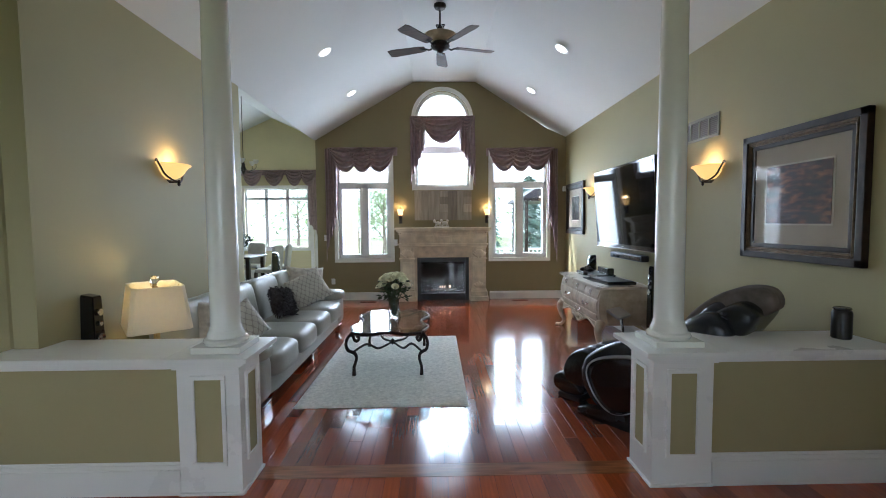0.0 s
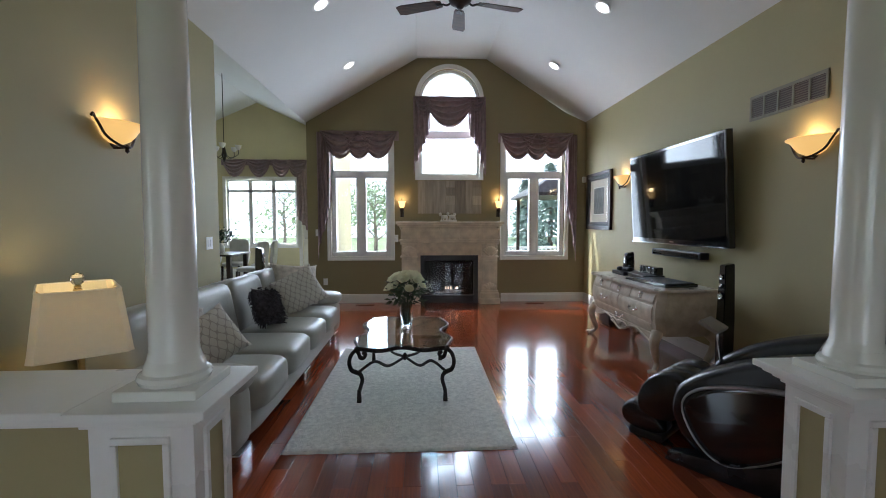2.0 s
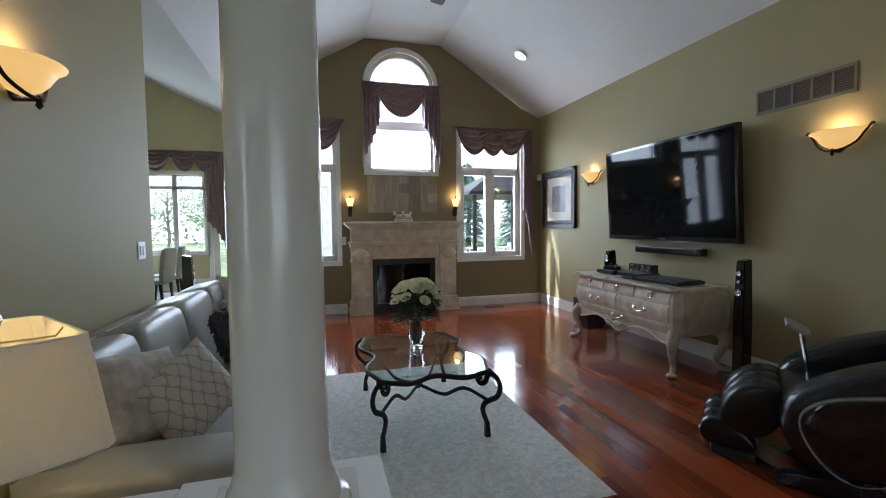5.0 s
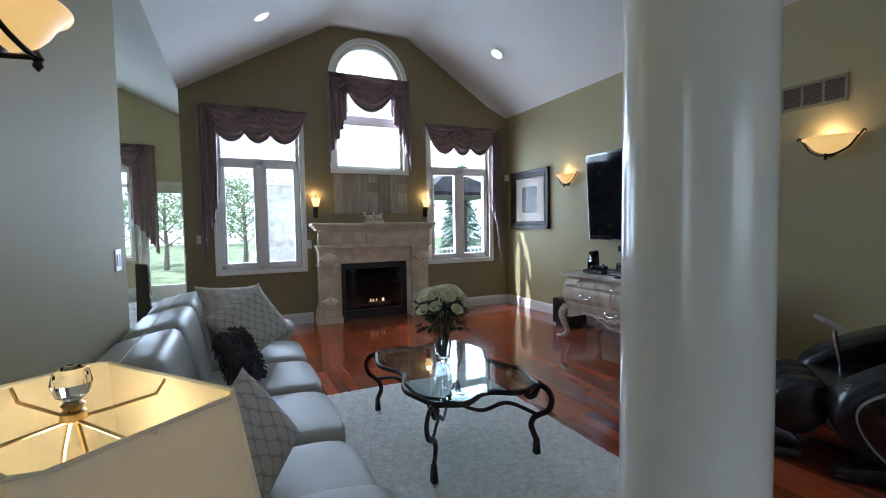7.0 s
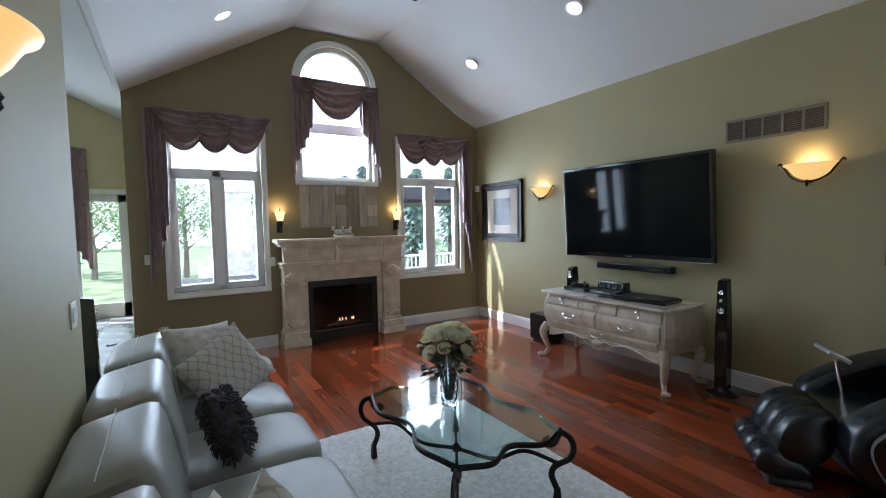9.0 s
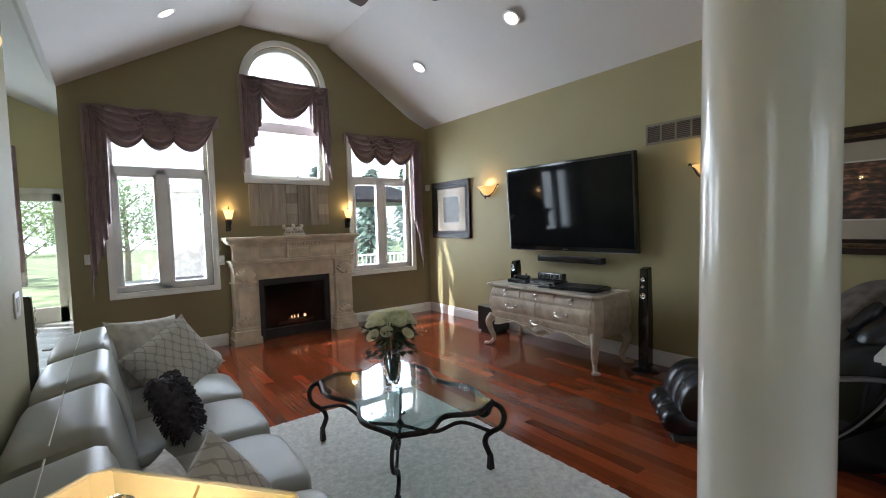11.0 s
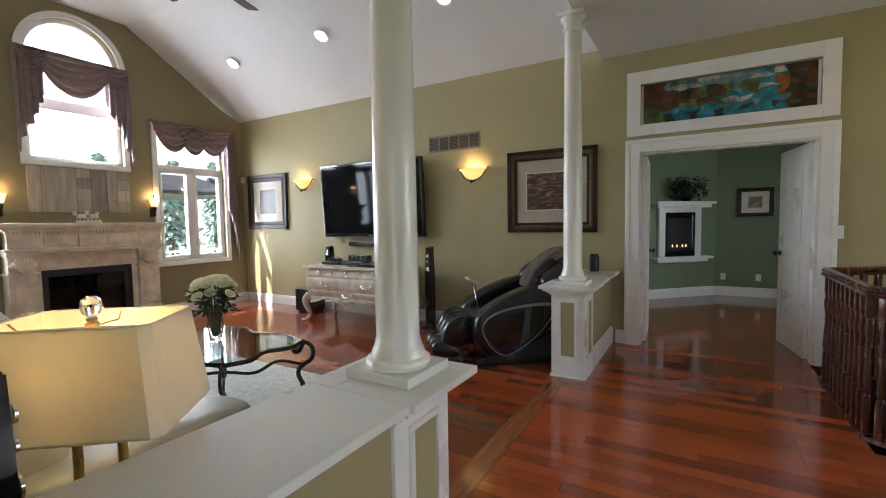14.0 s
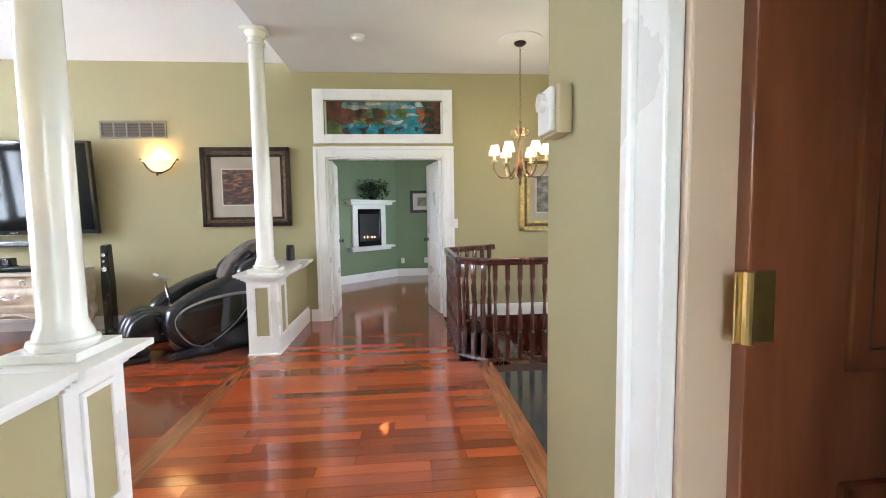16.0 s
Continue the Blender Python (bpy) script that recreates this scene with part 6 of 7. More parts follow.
for k in range(9):
    z = -0.07 + 0.14 * k / 8
    part("slat", box(bm_new(), -0.007, -0.005, -0.355, 0.355, z - 0.0035, z + 0.0035), M_VENT_SLAT, vt)


def plate(name, m, w, h, label, toggles=1, mat=M_TRIM):
    """A wall plate in the plane x = 0 of m, facing -x."""
    p = thing(name, 0, 0, 0, label, "switch" if "switch" in name else "outlet")
    p.matrix_world = m
    part("plate", box(bm_new(), -0.007, -0.0005, -w / 2, w / 2, -h / 2, h / 2, 0.003), mat, p)
    for k in range(toggles):
        y = (k - (toggles - 1) / 2) * 0.045
        part("rocker", box(bm_new(), -0.012, -0.006, y - 0.015, y + 0.015, -0.032, 0.032, 0.003), M_WINFRAME, p)
    return p


plate("light_switch", pose(XR, 0.40, 1.20), 0.075, 0.115, "white light switch beside the doorway")
plate("light_switch", pose(XL, 4.94, 1.20, 0, 0, 180), 0.12, 0.115, "white double light switch on the wall end", 2)
plate("light_switch", pose(-1.98, YB, 1.22, 0, 0, 90), 0.075, 0.115, "white light switch beside the curtain")
plate("wall_outlet", pose(-1.86, YB, 0.37, 0, 0, 90), 0.075, 0.115, "white wall outlet above the baseboard")
plate("wall_outlet", pose(6.63, 0.60, 0.33), 0.075, 0.115, "white wall outlet in the den")
plate("wall_outlet", pose(6.63, 1.10, 0.33), 0.075, 0.115, "white wall outlet in the den")
ms = thing("motion_detector", XR - 0.04, YB - 0.05, 2.14, "small white alarm sensor in the corner", "sensor")
part("body", box(bm_new(), -0.03, 0.03, -0.03, 0.03, -0.05, 0.05, 0.01), M_TRIM, ms)
part("lens", box(bm_new(), -0.034, -0.029, -0.02, 0.02, -0.03, 0.01, 0.002), M_WINFRAME, ms)
wp2 = thing("wall_thermostat_box", -0.63, YB, 1.12, "small grey wall control beside the mantel", "control")
part("body", box(bm_new(), -0.06, 0.03, -0.04, 0, -0.06, 0.06, 0.006), M_TRIM, wp2)
part("dial", lathe(bm_new(), [(0.02, 0), (0.018, 0.008), (0.001, 0.01)], 16, m=Matrix.Rotation(radians(90), 4, "X"), at=(-0.015, -0.041, 0.0)), M_WINFRAME, wp2)
M_BEIGE = material("aged_beige_plastic", (0.58, 0.50, 0.30), 0.4, vary=0.06)
th2 = thing("thermostat", -1.94, 0.67, 1.55, "aged beige and white thermostat near the wall corner", "thermostat")
part("body", box(bm_new(), -0.05, 0.05, 0, 0.035, -0.062, 0.042, 0.006), M_BEIGE, th2)
part("cover", box(bm_new(), -0.045, 0.045, 0.035, 0.048, -0.057, 0.037, 0.006), M_TRIM, th2)
part("dial", lathe(bm_new(), [(0.02, 0), (0.02, 0.012), (0.001, 0.014)], 16, m=Matrix.Rotation(radians(-90), 4, "X"), at=(0, 0.048, 0.01)), M_TRIM, th2)
sm = thing("smoke_detector", 1.58, 1.45, FLAT, "round white smoke detector on the ceiling", "smoke detector")
part("base", lathe(bm_new(), [(0.07, 0), (0.07, -0.018), (0.062, -0.026)], 28), M_TRIM, sm, smooth=True)
part("dome", lathe(bm_new(), [(0.05, -0.026), (0.046, -0.042), (0.03, -0.05), (0.001, -0.052)], 28), M_TRIM, sm, smooth=True)
for x, y in ((-1.15, 8.25), (1.75, 8.28), (-2.42, 9.9)):
    fv = thing("floor_register", x, y, 0.001 if y < 8.5 else 0.002, "narrow wooden floor register", "vent")
    bm = box(bm_new(), -0.15, 0.15, -0.05, 0.05, 0, 0.005, 0.002)
    part("frame", bm, M_JOINT, fv)
    for k in range(9):
        part("slat", box(bm_new(), -0.14, 0.14, -0.042 + k * 0.0105 - 0.003, -0.042 + k * 0.0105 + 0.003, 0.005, 0.008), M_BORDER, fv)

# ---- ceiling fan ----
fan = thing("ceiling_fan", 0.22, 5.50, RIDGE - 0.10, "bronze ceiling fan with five wooden blades and a glass bowl", "ceiling fan")
part("canopy", lathe(bm_new(), [(0.075, 0.10), (0.078, 0.08), (0.06, 0.05), (0.02, 0.038)], 24), M_IRON, fan, smooth=True)
part("downrod", lathe(bm_new(), [(0.012, 0.04), (0.012, -0.16), (0.03, -0.165), (0.022, -0.19)], 12), M_IRON, fan, smooth=True)
bm = bm_new()
for k in range(3):
    a = 2 * math.pi * k / 3 + 0.4
    tube(bm, curve([(0.02 * math.cos(a), 0.02 * math.sin(a), -0.14), (0.06 * math.cos(a), 0.06 * math.sin(a), -0.13), (0.04 * math.cos(a), 0.04 * math.sin(a), -0.19), (0.10 * math.cos(a), 0.10 * math.sin(a), -0.28)], 6), 0.007, 7)
part("scroll_arms", bm, M_IRON, fan, smooth=True)
part("glass_bowl", lathe(bm_new(), [(0.20, -0.27), (0.205, -0.275), (0.18, -0.31), (0.13, -0.345), (0.08, -0.36), (0.075, -0.355), (0.125, -0.338), (0.175, -0.305), (0.195, -0.272)], 32), material("cream_glass_bowl", (0.55, 0.46, 0.30), 0.3, vary=0.15, scale=10), fan, "cream mottled glass bowl", True)
part("motor_housing", lathe(bm_new(), [(0.07, -0.34), (0.11, -0.37), (0.12, -0.40), (0.10, -0.43), (0.05, -0.45), (0.03, -0.48), (0.004, -0.49)], 28), M_IRON, fan, smooth=True)
M_BLADE = material("walnut_fan_blade", (0.07, 0.036, 0.023), 0.6, vary=0.25, scale=6, stretch=(1, 9, 1), spec=0.2)
for k in range(5):
    a = radians(72 * k + 87)
    m = Matrix.Rotation(a, 4, "Z") @ Matrix.Translation((0, 0, -0.405)) @ Matrix.Rotation(radians(11), 4, "X")
    rings = []
    for q in range(9):
        t = q / 8
        w = 0.058 + 0.022 * t - (0.018 if q == 8 else 0) - (0.012 if q == 0 else 0)
        rings.append([m @ Vector((0.20 + 0.50 * t, -w, -0.004)), m @ Vector((0.20 + 0.50 * t, w, -0.004)), m @ Vector((0.20 + 0.50 * t, w, 0.004)), m @ Vector((0.20 + 0.50 * t, -w, 0.004))])
    bl = part("blade", loft(bm_new(), rings), M_BLADE, fan)
    bm = tube(bm_new(), [m @ Vector(p) for p in curve([(0.09, 0, 0.0), (0.14, 0, -0.025), (0.19, 0, -0.008), (0.25, 0, -0.006)], 5)], 0.011, 7)
    box(bm, 0.20, 0.27, -0.03, 0.03, -0.009, -0.004, 0.002, m)
    part("blade_iron", bm, M_IRON, bl, smooth=True)

# ---- foyer: stair rail, stairs, chandelier, wooden door ----
M_CHERRY = material("dark_cherry_wood", (0.085, 0.02, 0.012), 0.25, vary=0.3, scale=8, coat=0.4, stretch=(3, 3, 0.6))
rail = thing("stair_railing", 0.95, 0.54, 0, "dark cherry stair railing with turned balusters", "railing")
RP = [(2.67, -0.08), (2.27, 0.545), (1.13, 0.545), (0.93, 0.30), (0.93, -1.95)]
O = Matrix.Translation((-0.95, -0.54, 0))


def rel(bm):
    bmesh.ops.transform(bm, matrix=O, verts=bm.verts)
    return bm


for (ax, ay), (bx, by) in zip(RP, RP[1:]):
    a, b = Vector((ax, ay, 0)), Vector((bx, by, 0))
    d = (b - a).normalized()
    n = Vector((-d.y, d.x, 0))
    a, b = a - d * 0.012, b + d * 0.012
    sec = [(-0.032, 0.862), (0.032, 0.862), (0.034, 0.878), (0.026, 0.886), (0.033, 0.900), (0.026, 0.918), (0.010, 0.926), (-0.010, 0.926), (-0.026, 0.918), (-0.033, 0.900), (-0.026, 0.886), (-0.034, 0.878)]
    part("handrail", rel(loft(bm_new(), [[p + n * u + Vector((0, 0, z)) for u, z in sec] for p in (a, b)])), M_CHERRY, rail, smooth=True)
    part("shoe_rail", rel(loft(bm_new(), [[p + n * u + Vector((0, 0, z)) for u, z in ((-0.035, 0), (0.035, 0), (0.03, 0.022), (-0.03, 0.022))] for p in (a, b)])), M_CHERRY, rail)
prof = [(0.017, 0.24), (0.022, 0.25), (0.014, 0.265), (0.02, 0.275), (0.023, 0.30), (0.019, 0.40), (0.012, 0.50), (0.011, 0.51), (0.018, 0.52), (0.011, 0.53), (0.014, 0.56), (0.021, 0.63), (0.022, 0.66), (0.015, 0.70), (0.019, 0.715), (0.015, 0.73)]
bm = lathe(bm_new(), prof, 10)
box(bm, -0.019, 0.019, -0.019, 0.019, 0.02, 0.242, 0.002)
box(bm, -0.019, 0.019, -0.019, 0.019, 0.728, 0.865, 0.002)
bal = part("baluster", bm, M_CHERRY, rail, smooth=True)
spots = []
for (ax, ay), (bx, by) in zip(RP, RP[1:]):
    L = math.hypot(bx - ax, by - ay)
    n = max(int(round(L / 0.115)), 1)
    spots += [(ax + (bx - ax) * (k + 0.5) / n, ay + (by - ay) * (k + 0.5) / n, math.atan2(by - ay, bx - ax)) for k in range(n)]
bal.location = (spots[0][0] - 0.95, spots[0][1] - 0.54, 0)
bal.rotation_euler = (0, 0, spots[0][2])
for x, y, r in spots[1:]:
    b2 = bal.copy()
    scene.collection.objects.link(b2)
    b2.location, b2.rotation_euler = (x - 0.95, y - 0.54, 0), (0, 0, r)
st = tagged(thing("staircase", 1.8, 0.5, 0, "dark cherry staircase leading down", "stairs"), kind="structure")
for k in range(8):
    z, y = -0.18 * (k + 1), 0.10 - 0.26 * k
    part("tread", box(bm_new(), -0.85, 0.88, y - 0.79, y - 0.47, z - 0.035, z, 0.006), M_CHERRY, st)
    part("riser", box(bm_new(), -0.85, 0.88, y - 0.49, y - 0.47, z, z + 0.15), M_CHERRY, st)
part("skirt_board", box(bm_new(), 0.872, 0.889, -2.4, 0.05, -1.6, -0.002), M_CHERRY, st)
part("well_lining", box(box(bm_new(), -0.88, 0.88, 0.04, 0.06, -1.6, -0.21), -0.97, -0.95, -2.5, 0.04, -1.6, -0.21), M_CHERRY, st)
part("landing", box(bm_new(), -1.0, 1.0, -2.5, 0.2, -1.75, -1.6), M_CHERRY, st)

ch = thing("chandelier", 1.60, -0.16, FLAT, "bronze chandelier with six small lit fabric shades", "chandelier")
M_ABRASS = material("antique_brass", (0.22, 0.15, 0.075), 0.4, metal=0.8, vary=0.25, scale=20)
part("medallion", lathe(bm_new(), [(0.22, 0), (0.22, -0.012), (0.19, -0.02), (0.15, -0.012), (0.10, -0.03), (0.07, -0.026)], 40), M_CEIL, ch, "white plaster ceiling medallion", True)
part("canopy", lathe(bm_new(), [(0.06, -0.028), (0.062, -0.04), (0.04, -0.06), (0.01, -0.066)], 24), M_IRON, ch, smooth=True)
bm = bm_new()
z = -0.066
k = 0
while z > -0.80:
    ax = Vector((1, 0, 0)) if k % 2 else Vector((0, 1, 0))
    tube(bm, [Vector((0, 0, z - 0.017)) + ax * (0.009 * math.cos(q * math.pi / 5)) + Vector((0, 0, 0.019 * math.sin(q * math.pi / 5))) for q in range(11)], 0.0025, 5)
    z -= 0.03
    k += 1
part("chain", bm, M_ABRASS, ch)
part("stem", lathe(bm_new(), [(0.006, -0.80), (0.016, -0.82), (0.008, -0.85), (0.02, -0.90), (0.024, -1.0), (0.014, -1.10), (0.03, -1.18), (0.05, -1.25), (0.055, -1.30), (0.03, -1.36), (0.012, -1.40), (0.016, -1.43), (0.003, -1.46)], 20), M_ABRASS, ch, smooth=True)
M_LITSHADE = glowing("lit_pleated_shade", (1.0, 0.62, 0.40), 0.45, (0.8, 0.65, 0.5))
for k in range(6):
    a = 2 * math.pi * k / 6 + 0.35
    c, s = math.cos(a), math.sin(a)
    P = lambda r, zz: (r * c, r * s, zz)
    arm = part("arm", tube(bm_new(), curve([P(0.04, -1.25), P(0.11, -1.36), P(0.21, -1.36), P(0.27, -1.27), P(0.26, -1.20)], 6), 0.008, 8), M_ABRASS, ch, "scrolled brass arm", True)
    part("top_scroll", tube(bm_new(), curve([P(0.02, -0.95), P(0.07, -0.88), P(0.09, -0.93), P(0.055, -0.96)], 6), 0.005, 6), M_ABRASS, ch, smooth=True)
    part("candle_cup", lathe(bm_new(), [(0.012, -1.21), (0.034, -1.20), (0.036, -1.193), (0.012, -1.188), (0.012, -1.12)], 14, at=(0.26 * c, 0.26 * s, 0)), M_BEIGE, arm, smooth=True)
    part("shade", lathe(bm_new(), [(0.062, -1.135), (0.036, -1.04), (0.034, -1.041), (0.059, -1.135)], 20, at=(0.26 * c, 0.26 * s, 0)), M_LITSHADE, ch, "small pleated lit shade", True)
    part("shade_trim", tube(bm_new(), [(0.26 * c + 0.062 * math.cos(q * math.pi / 8), 0.26 * s + 0.062 * math.sin(q * math.pi / 8), -1.134) for q in range(17)], 0.003, 5), material("terracotta_braid", (0.35, 0.10, 0.05), 0.7) if k == 0 else bpy.data.materials["terracotta_braid"], ch)
lamp("chandelier_light", 1.60, -0.16, FLAT - 0.98, 2.5, (1.0, 0.78, 0.55), 0.12)

M_REDWOOD = material("glossy_red_brown_door_wood", (0.21, 0.065, 0.028), 0.08, vary=0.25, scale=4, coat=0.8, stretch=(3, 3, 0.5))
M_JAMB = material("tan_cream_jamb_paint", (0.62, 0.46, 0.32), 0.4, vary=0.04)
cased("trim_closet", "white door casing on the olive wall", [(-2.365, -2.275, 0.67, 0.695, 0, 2.16), (-2.295, -2.27, 0.67, 0.707, 0, 2.17), (-3.26, -3.15, 0.67, 0.695, 0, 2.16), (-3.15, -2.365, 0.67, 0.695, 2.05, 2.16)])
cased("trim_jamb", "tan painted door jamb", [(-2.38, -2.365, 0.54, 0.672, 0, 2.05), (-3.15, -3.135, 0.53, 0.672, 0, 2.05)], M_JAMB)
d6 = tagged(thing("door_6", -2.383, 0.605, 0.01, "glossy red-brown wooden door standing open", "door", rz=-88), kind="structure")
bm = box(bm_new(), 0.0, 0.80, -0.02, 0.02, 0, 2.02, 0.003)
for z0, z1 in ((0.25, 0.95), (1.10, 1.80)):
    for a, b, c, e in ((0.14, 0.66, z0, z0 + 0.03), (0.14, 0.66, z1 - 0.03, z1), (0.14, 0.17, z0, z1), (0.63, 0.66, z0, z1)):
        box(bm, a, b, -0.03, 0.03, c, e, 0.006)
part("leaf", bm, M_REDWOOD, d6)
for z in (0.25, 1.19, 1.85):
    bm = box(bm_new(), -0.02, 0.035, -0.0235, -0.0205, z - 0.045, z + 0.045, 0.001)
    lathe(bm, [(0.007, z - 0.045), (0.007, z + 0.045)], 12, at=(-0.004, -0.026, 0))
    part("hinge", bm, M_BRASS, d6, "bright brass hinge")
part("door_knob", lathe(bm_new(), [(0.03, 0), (0.03, 0.01), (0.012, 0.015), (0.012, 0.035), (0.028, 0.05), (0.02, 0.07), (0.001, 0.072)], 18, m=Matrix.Rotation(radians(90), 4, "X"), at=(0.73, -0.02, 0.95)), M_BRASS, d6, smooth=True)
bm = box(bm_new(), -3.3, -1.95, -1.3, -1.2, 0, FLAT)
box(bm, -3.4, -3.3, -1.3, 0.54, 0, FLAT)
setting("wall_closet_inside", bm, M_WALL, "olive closet walls", "wall")

bm = tube(bm_new(), curve([(2.50, 4.40, 0.01), (2.60, 4.15, 0.006), (2.52, 3.85, 0.006), (2.62, 3.65, 0.006), (2.668, 3.6, 0.02)], 8), 0.005, 6)
tube(bm, curve([(2.62, 4.62, 0.32), (2.60, 4.58, 0.10), (2.50, 4.52, 0.006), (2.47, 4.47, 0.006)], 6), 0.004, 6)
tagged(part("speaker_cable", bm, M_BLACK, smooth=True), "thin black cable trailing along the baseboard", "cable")

# ---- den ----
df = thing("den_fireplace", 6.09, 1.77, 0, "white mantel fireplace raised in the angled den wall", "fireplace", rz=-45.5)
part("mantel_shelf", box(box(bm_new(), -0.58, 0.58, -0.20, 0, 1.58, 1.62, 0.006), -0.53, 0.53, -0.15, 0, 1.52, 1.58, 0.01), M_TRIM, df)
part("hearth_shelf", box(box(bm_new(), -0.56, 0.56, -0.18, 0, 0.66, 0.70, 0.006), -0.50, 0.50, -0.12, 0, 0.61, 0.66, 0.01), M_TRIM, df)
part("surround", box(box(box(bm_new(), -0.42, -0.30, -0.05, 0, 0.70, 1.52, 0.004), 0.30, 0.42, -0.05, 0, 0.70, 1.52, 0.004), -0.30, 0.30, -0.05, 0, 1.44, 1.52, 0.004), M_TRIM, df)
part("firebox", box(bm_new(), -0.30, 0.30, -0.02, 0, 0.70, 1.44), M_BLACK, df)
part("insert_frame", box(box(box(box(bm_new(), -0.30, -0.25, -0.04, -0.02, 0.70, 1.44, 0.003), 0.25, 0.30, -0.04, -0.02, 0.70, 1.44, 0.003), -0.25, 0.25, -0.04, -0.02, 1.34, 1.44, 0.003), -0.25, 0.25, -0.04, -0.02, 0.70, 0.80, 0.003), M_BLACK_GLOSS, df)
for x in (-0.14, -0.05, 0.06, 0.13):
    part("flame", lathe(bm_new(), [(0.004, 0), (0.010, 0.012), (0.006, 0.028), (0.001, 0.045)], 8, at=(x, -0.03, 0.86)), M_FLAME, df, "gas flame")
pl = thing("mantel_plant", 5.98, 1.66, 1.62, "bushy dark green plant on the den mantel", "plant")
part("pot", lathe(bm_new(), [(0.06, 0), (0.08, 0.02), (0.09, 0.09), (0.075, 0.085)], 18), M_IRON, pl, smooth=True)
bm = bm_new()
rs = random.Random(9)


def leaf_cloud(bm, n, cx, cy, cz, rx, ry, rz, L0, L1, rs):
    for k in range(n):
        v = Vector((rs.gauss(0, 0.5), rs.gauss(0, 0.5), rs.gauss(0, 0.45)))
        c = Vector((cx + max(min(v.x, 1.1), -1.1) * rx, cy + max(min(v.y, 1.1), -1.1) * ry, cz + max(min(v.z, 1), -0.7) * rz))
        d = Vector((rs.uniform(-1, 1), rs.uniform(-1, 1), rs.uniform(-0.6, 0.8))).normalized()
        s = d.cross(Vector((0.3, 0.2, 1))).normalized()
        L = rs.uniform(L0, L1)
        q = [bm.verts.new(p) for p in (c, c + d * L * 0.5 + s * L * 0.28, c + d * L, c + d * L * 0.5 - s * L * 0.28)]
        bm.faces.new(q)


leaf_cloud(bm, 500, 0, 0, 0.2, 0.30, 0.25, 0.20, 0.05, 0.10, rs)
tagged(part("foliage", bm, M_LEAF, pl), kind="stuff")
gw = tagged(thing("window_den", 4.05, -1.2, 0.7, "den window with white slatted blind", "window"), kind="structure")
part("casing", box(box(bm_new(), -0.63, -0.55, 0, 0.02, -0.08, 1.58, 0.003), 0.55, 0.63, 0, 0.02, -0.08, 1.58, 0.003), M_TRIM, gw)
for k in range(22):
    part("slat", box(bm_new(), -0.54, 0.54, -0.05, -0.01, 0.03 + k * 0.067, 0.035 + k * 0.067), M_TRIM, gw)

# ---- dining room ----
M_TABLE = material("espresso_table_wood", (0.035, 0.018, 0.012), 0.3, vary=0.3, scale=6, coat=0.3)
M_CHAIR = material("pale_grey_upholstery", (0.50, 0.49, 0.46), 0.7, vary=0.06, scale=8)
dt = thing("dining_table", -4.75, 10.3, 0, "dark wooden dining table", "table")
part("tabletop", box(bm_new(), -0.75, 0.75, -0.5, 0.5, 0.72, 0.76, 0.01), M_TABLE, dt)
for sx in (-1, 1):
    for sy in (-1, 1):
        part("leg", box(bm_new(), sx * 0.66 - 0.04, sx * 0.66 + 0.04, sy * 0.42 - 0.04, sy * 0.42 + 0.04, 0, 0.72, 0.006), M_TABLE, dt)


def dining_chair():
    c = thing("dining_chair", 0, 0, 0, "pale upholstered dining chair with dark legs", "chair", "dining chairs")
    part("seat", rbox(bm_new(), -0.23, 0.23, -0.23, 0.23, 0.40, 0.50, 5, 5), M_CHAIR, c, smooth=True)
    part("backrest", rbox(bm_new(), -0.23, 0.23, 0.17, 0.26, 0.42, 1.02, 6, 5, Matrix.Translation((0, 0.2, 0.5)) @ Matrix.Rotation(radians(-6), 4, "X") @ Matrix.Translation((0, -0.2, -0.5))), M_CHAIR, c, smooth=True)
    for sx in (-1, 1):
        for sy in (-1, 1):
            part("leg", loft(bm_new(), [[(sx * 0.19 + a * s, sy * 0.19 + b * s + (0.03 * sy if z == 0 else 0), z) for a, b in ((-1, -1), (1, -1), (1, 1), (-1, 1))] for s, z in ((0.014, 0), (0.022, 0.42))]), M_TABLE, c)
    return c


c0 = dining_chair()
c0.matrix_basis = pose(-3.72, 10.75, 0, 0, 0, -82)
for x, y, r in ((-3.70, 10.0, -96), (-5.1, 11.1, 5), (-4.5, 11.15, -4), (-4.8, 9.45, 178)):
    copy_thing(c0, pose(x, y, 0, 0, 0, r))
bq = thing("table_bouquet", -4.45, 10.35, 0.76, "dark leafy bouquet in a vase on the dining table", "flowers")
part("vase", lathe(bm_new(), [(0.05, 0), (0.07, 0.03), (0.075, 0.12), (0.05, 0.18), (0.055, 0.2)], 18), M_TRIM, bq, smooth=True)
bm = bm_new()
leaf_cloud(bm, 420, 0, 0, 0.36, 0.24, 0.24, 0.17, 0.05, 0.10, rs)
tagged(part("foliage", bm, M_LEAF, bq), kind="stuff")
dc = thing("dining_chandelier", -4.0, 9.6, dining(-4.0), "dark iron dining chandelier on a long rod", "chandelier")
zt = 2.75 - dining(-4.0)
part("rod", tube(bm_new(), [(0, 0, 0), (0, 0, zt + 0.1)], 0.008, 8), M_IRON, dc)
part("hub", lathe(bm_new(), [(0.01, zt + 0.14), (0.03, zt + 0.05), (0.05, zt - 0.05), (0.02, zt - 0.14), (0.002, zt - 0.18)], 14), M_IRON, dc, smooth=True)
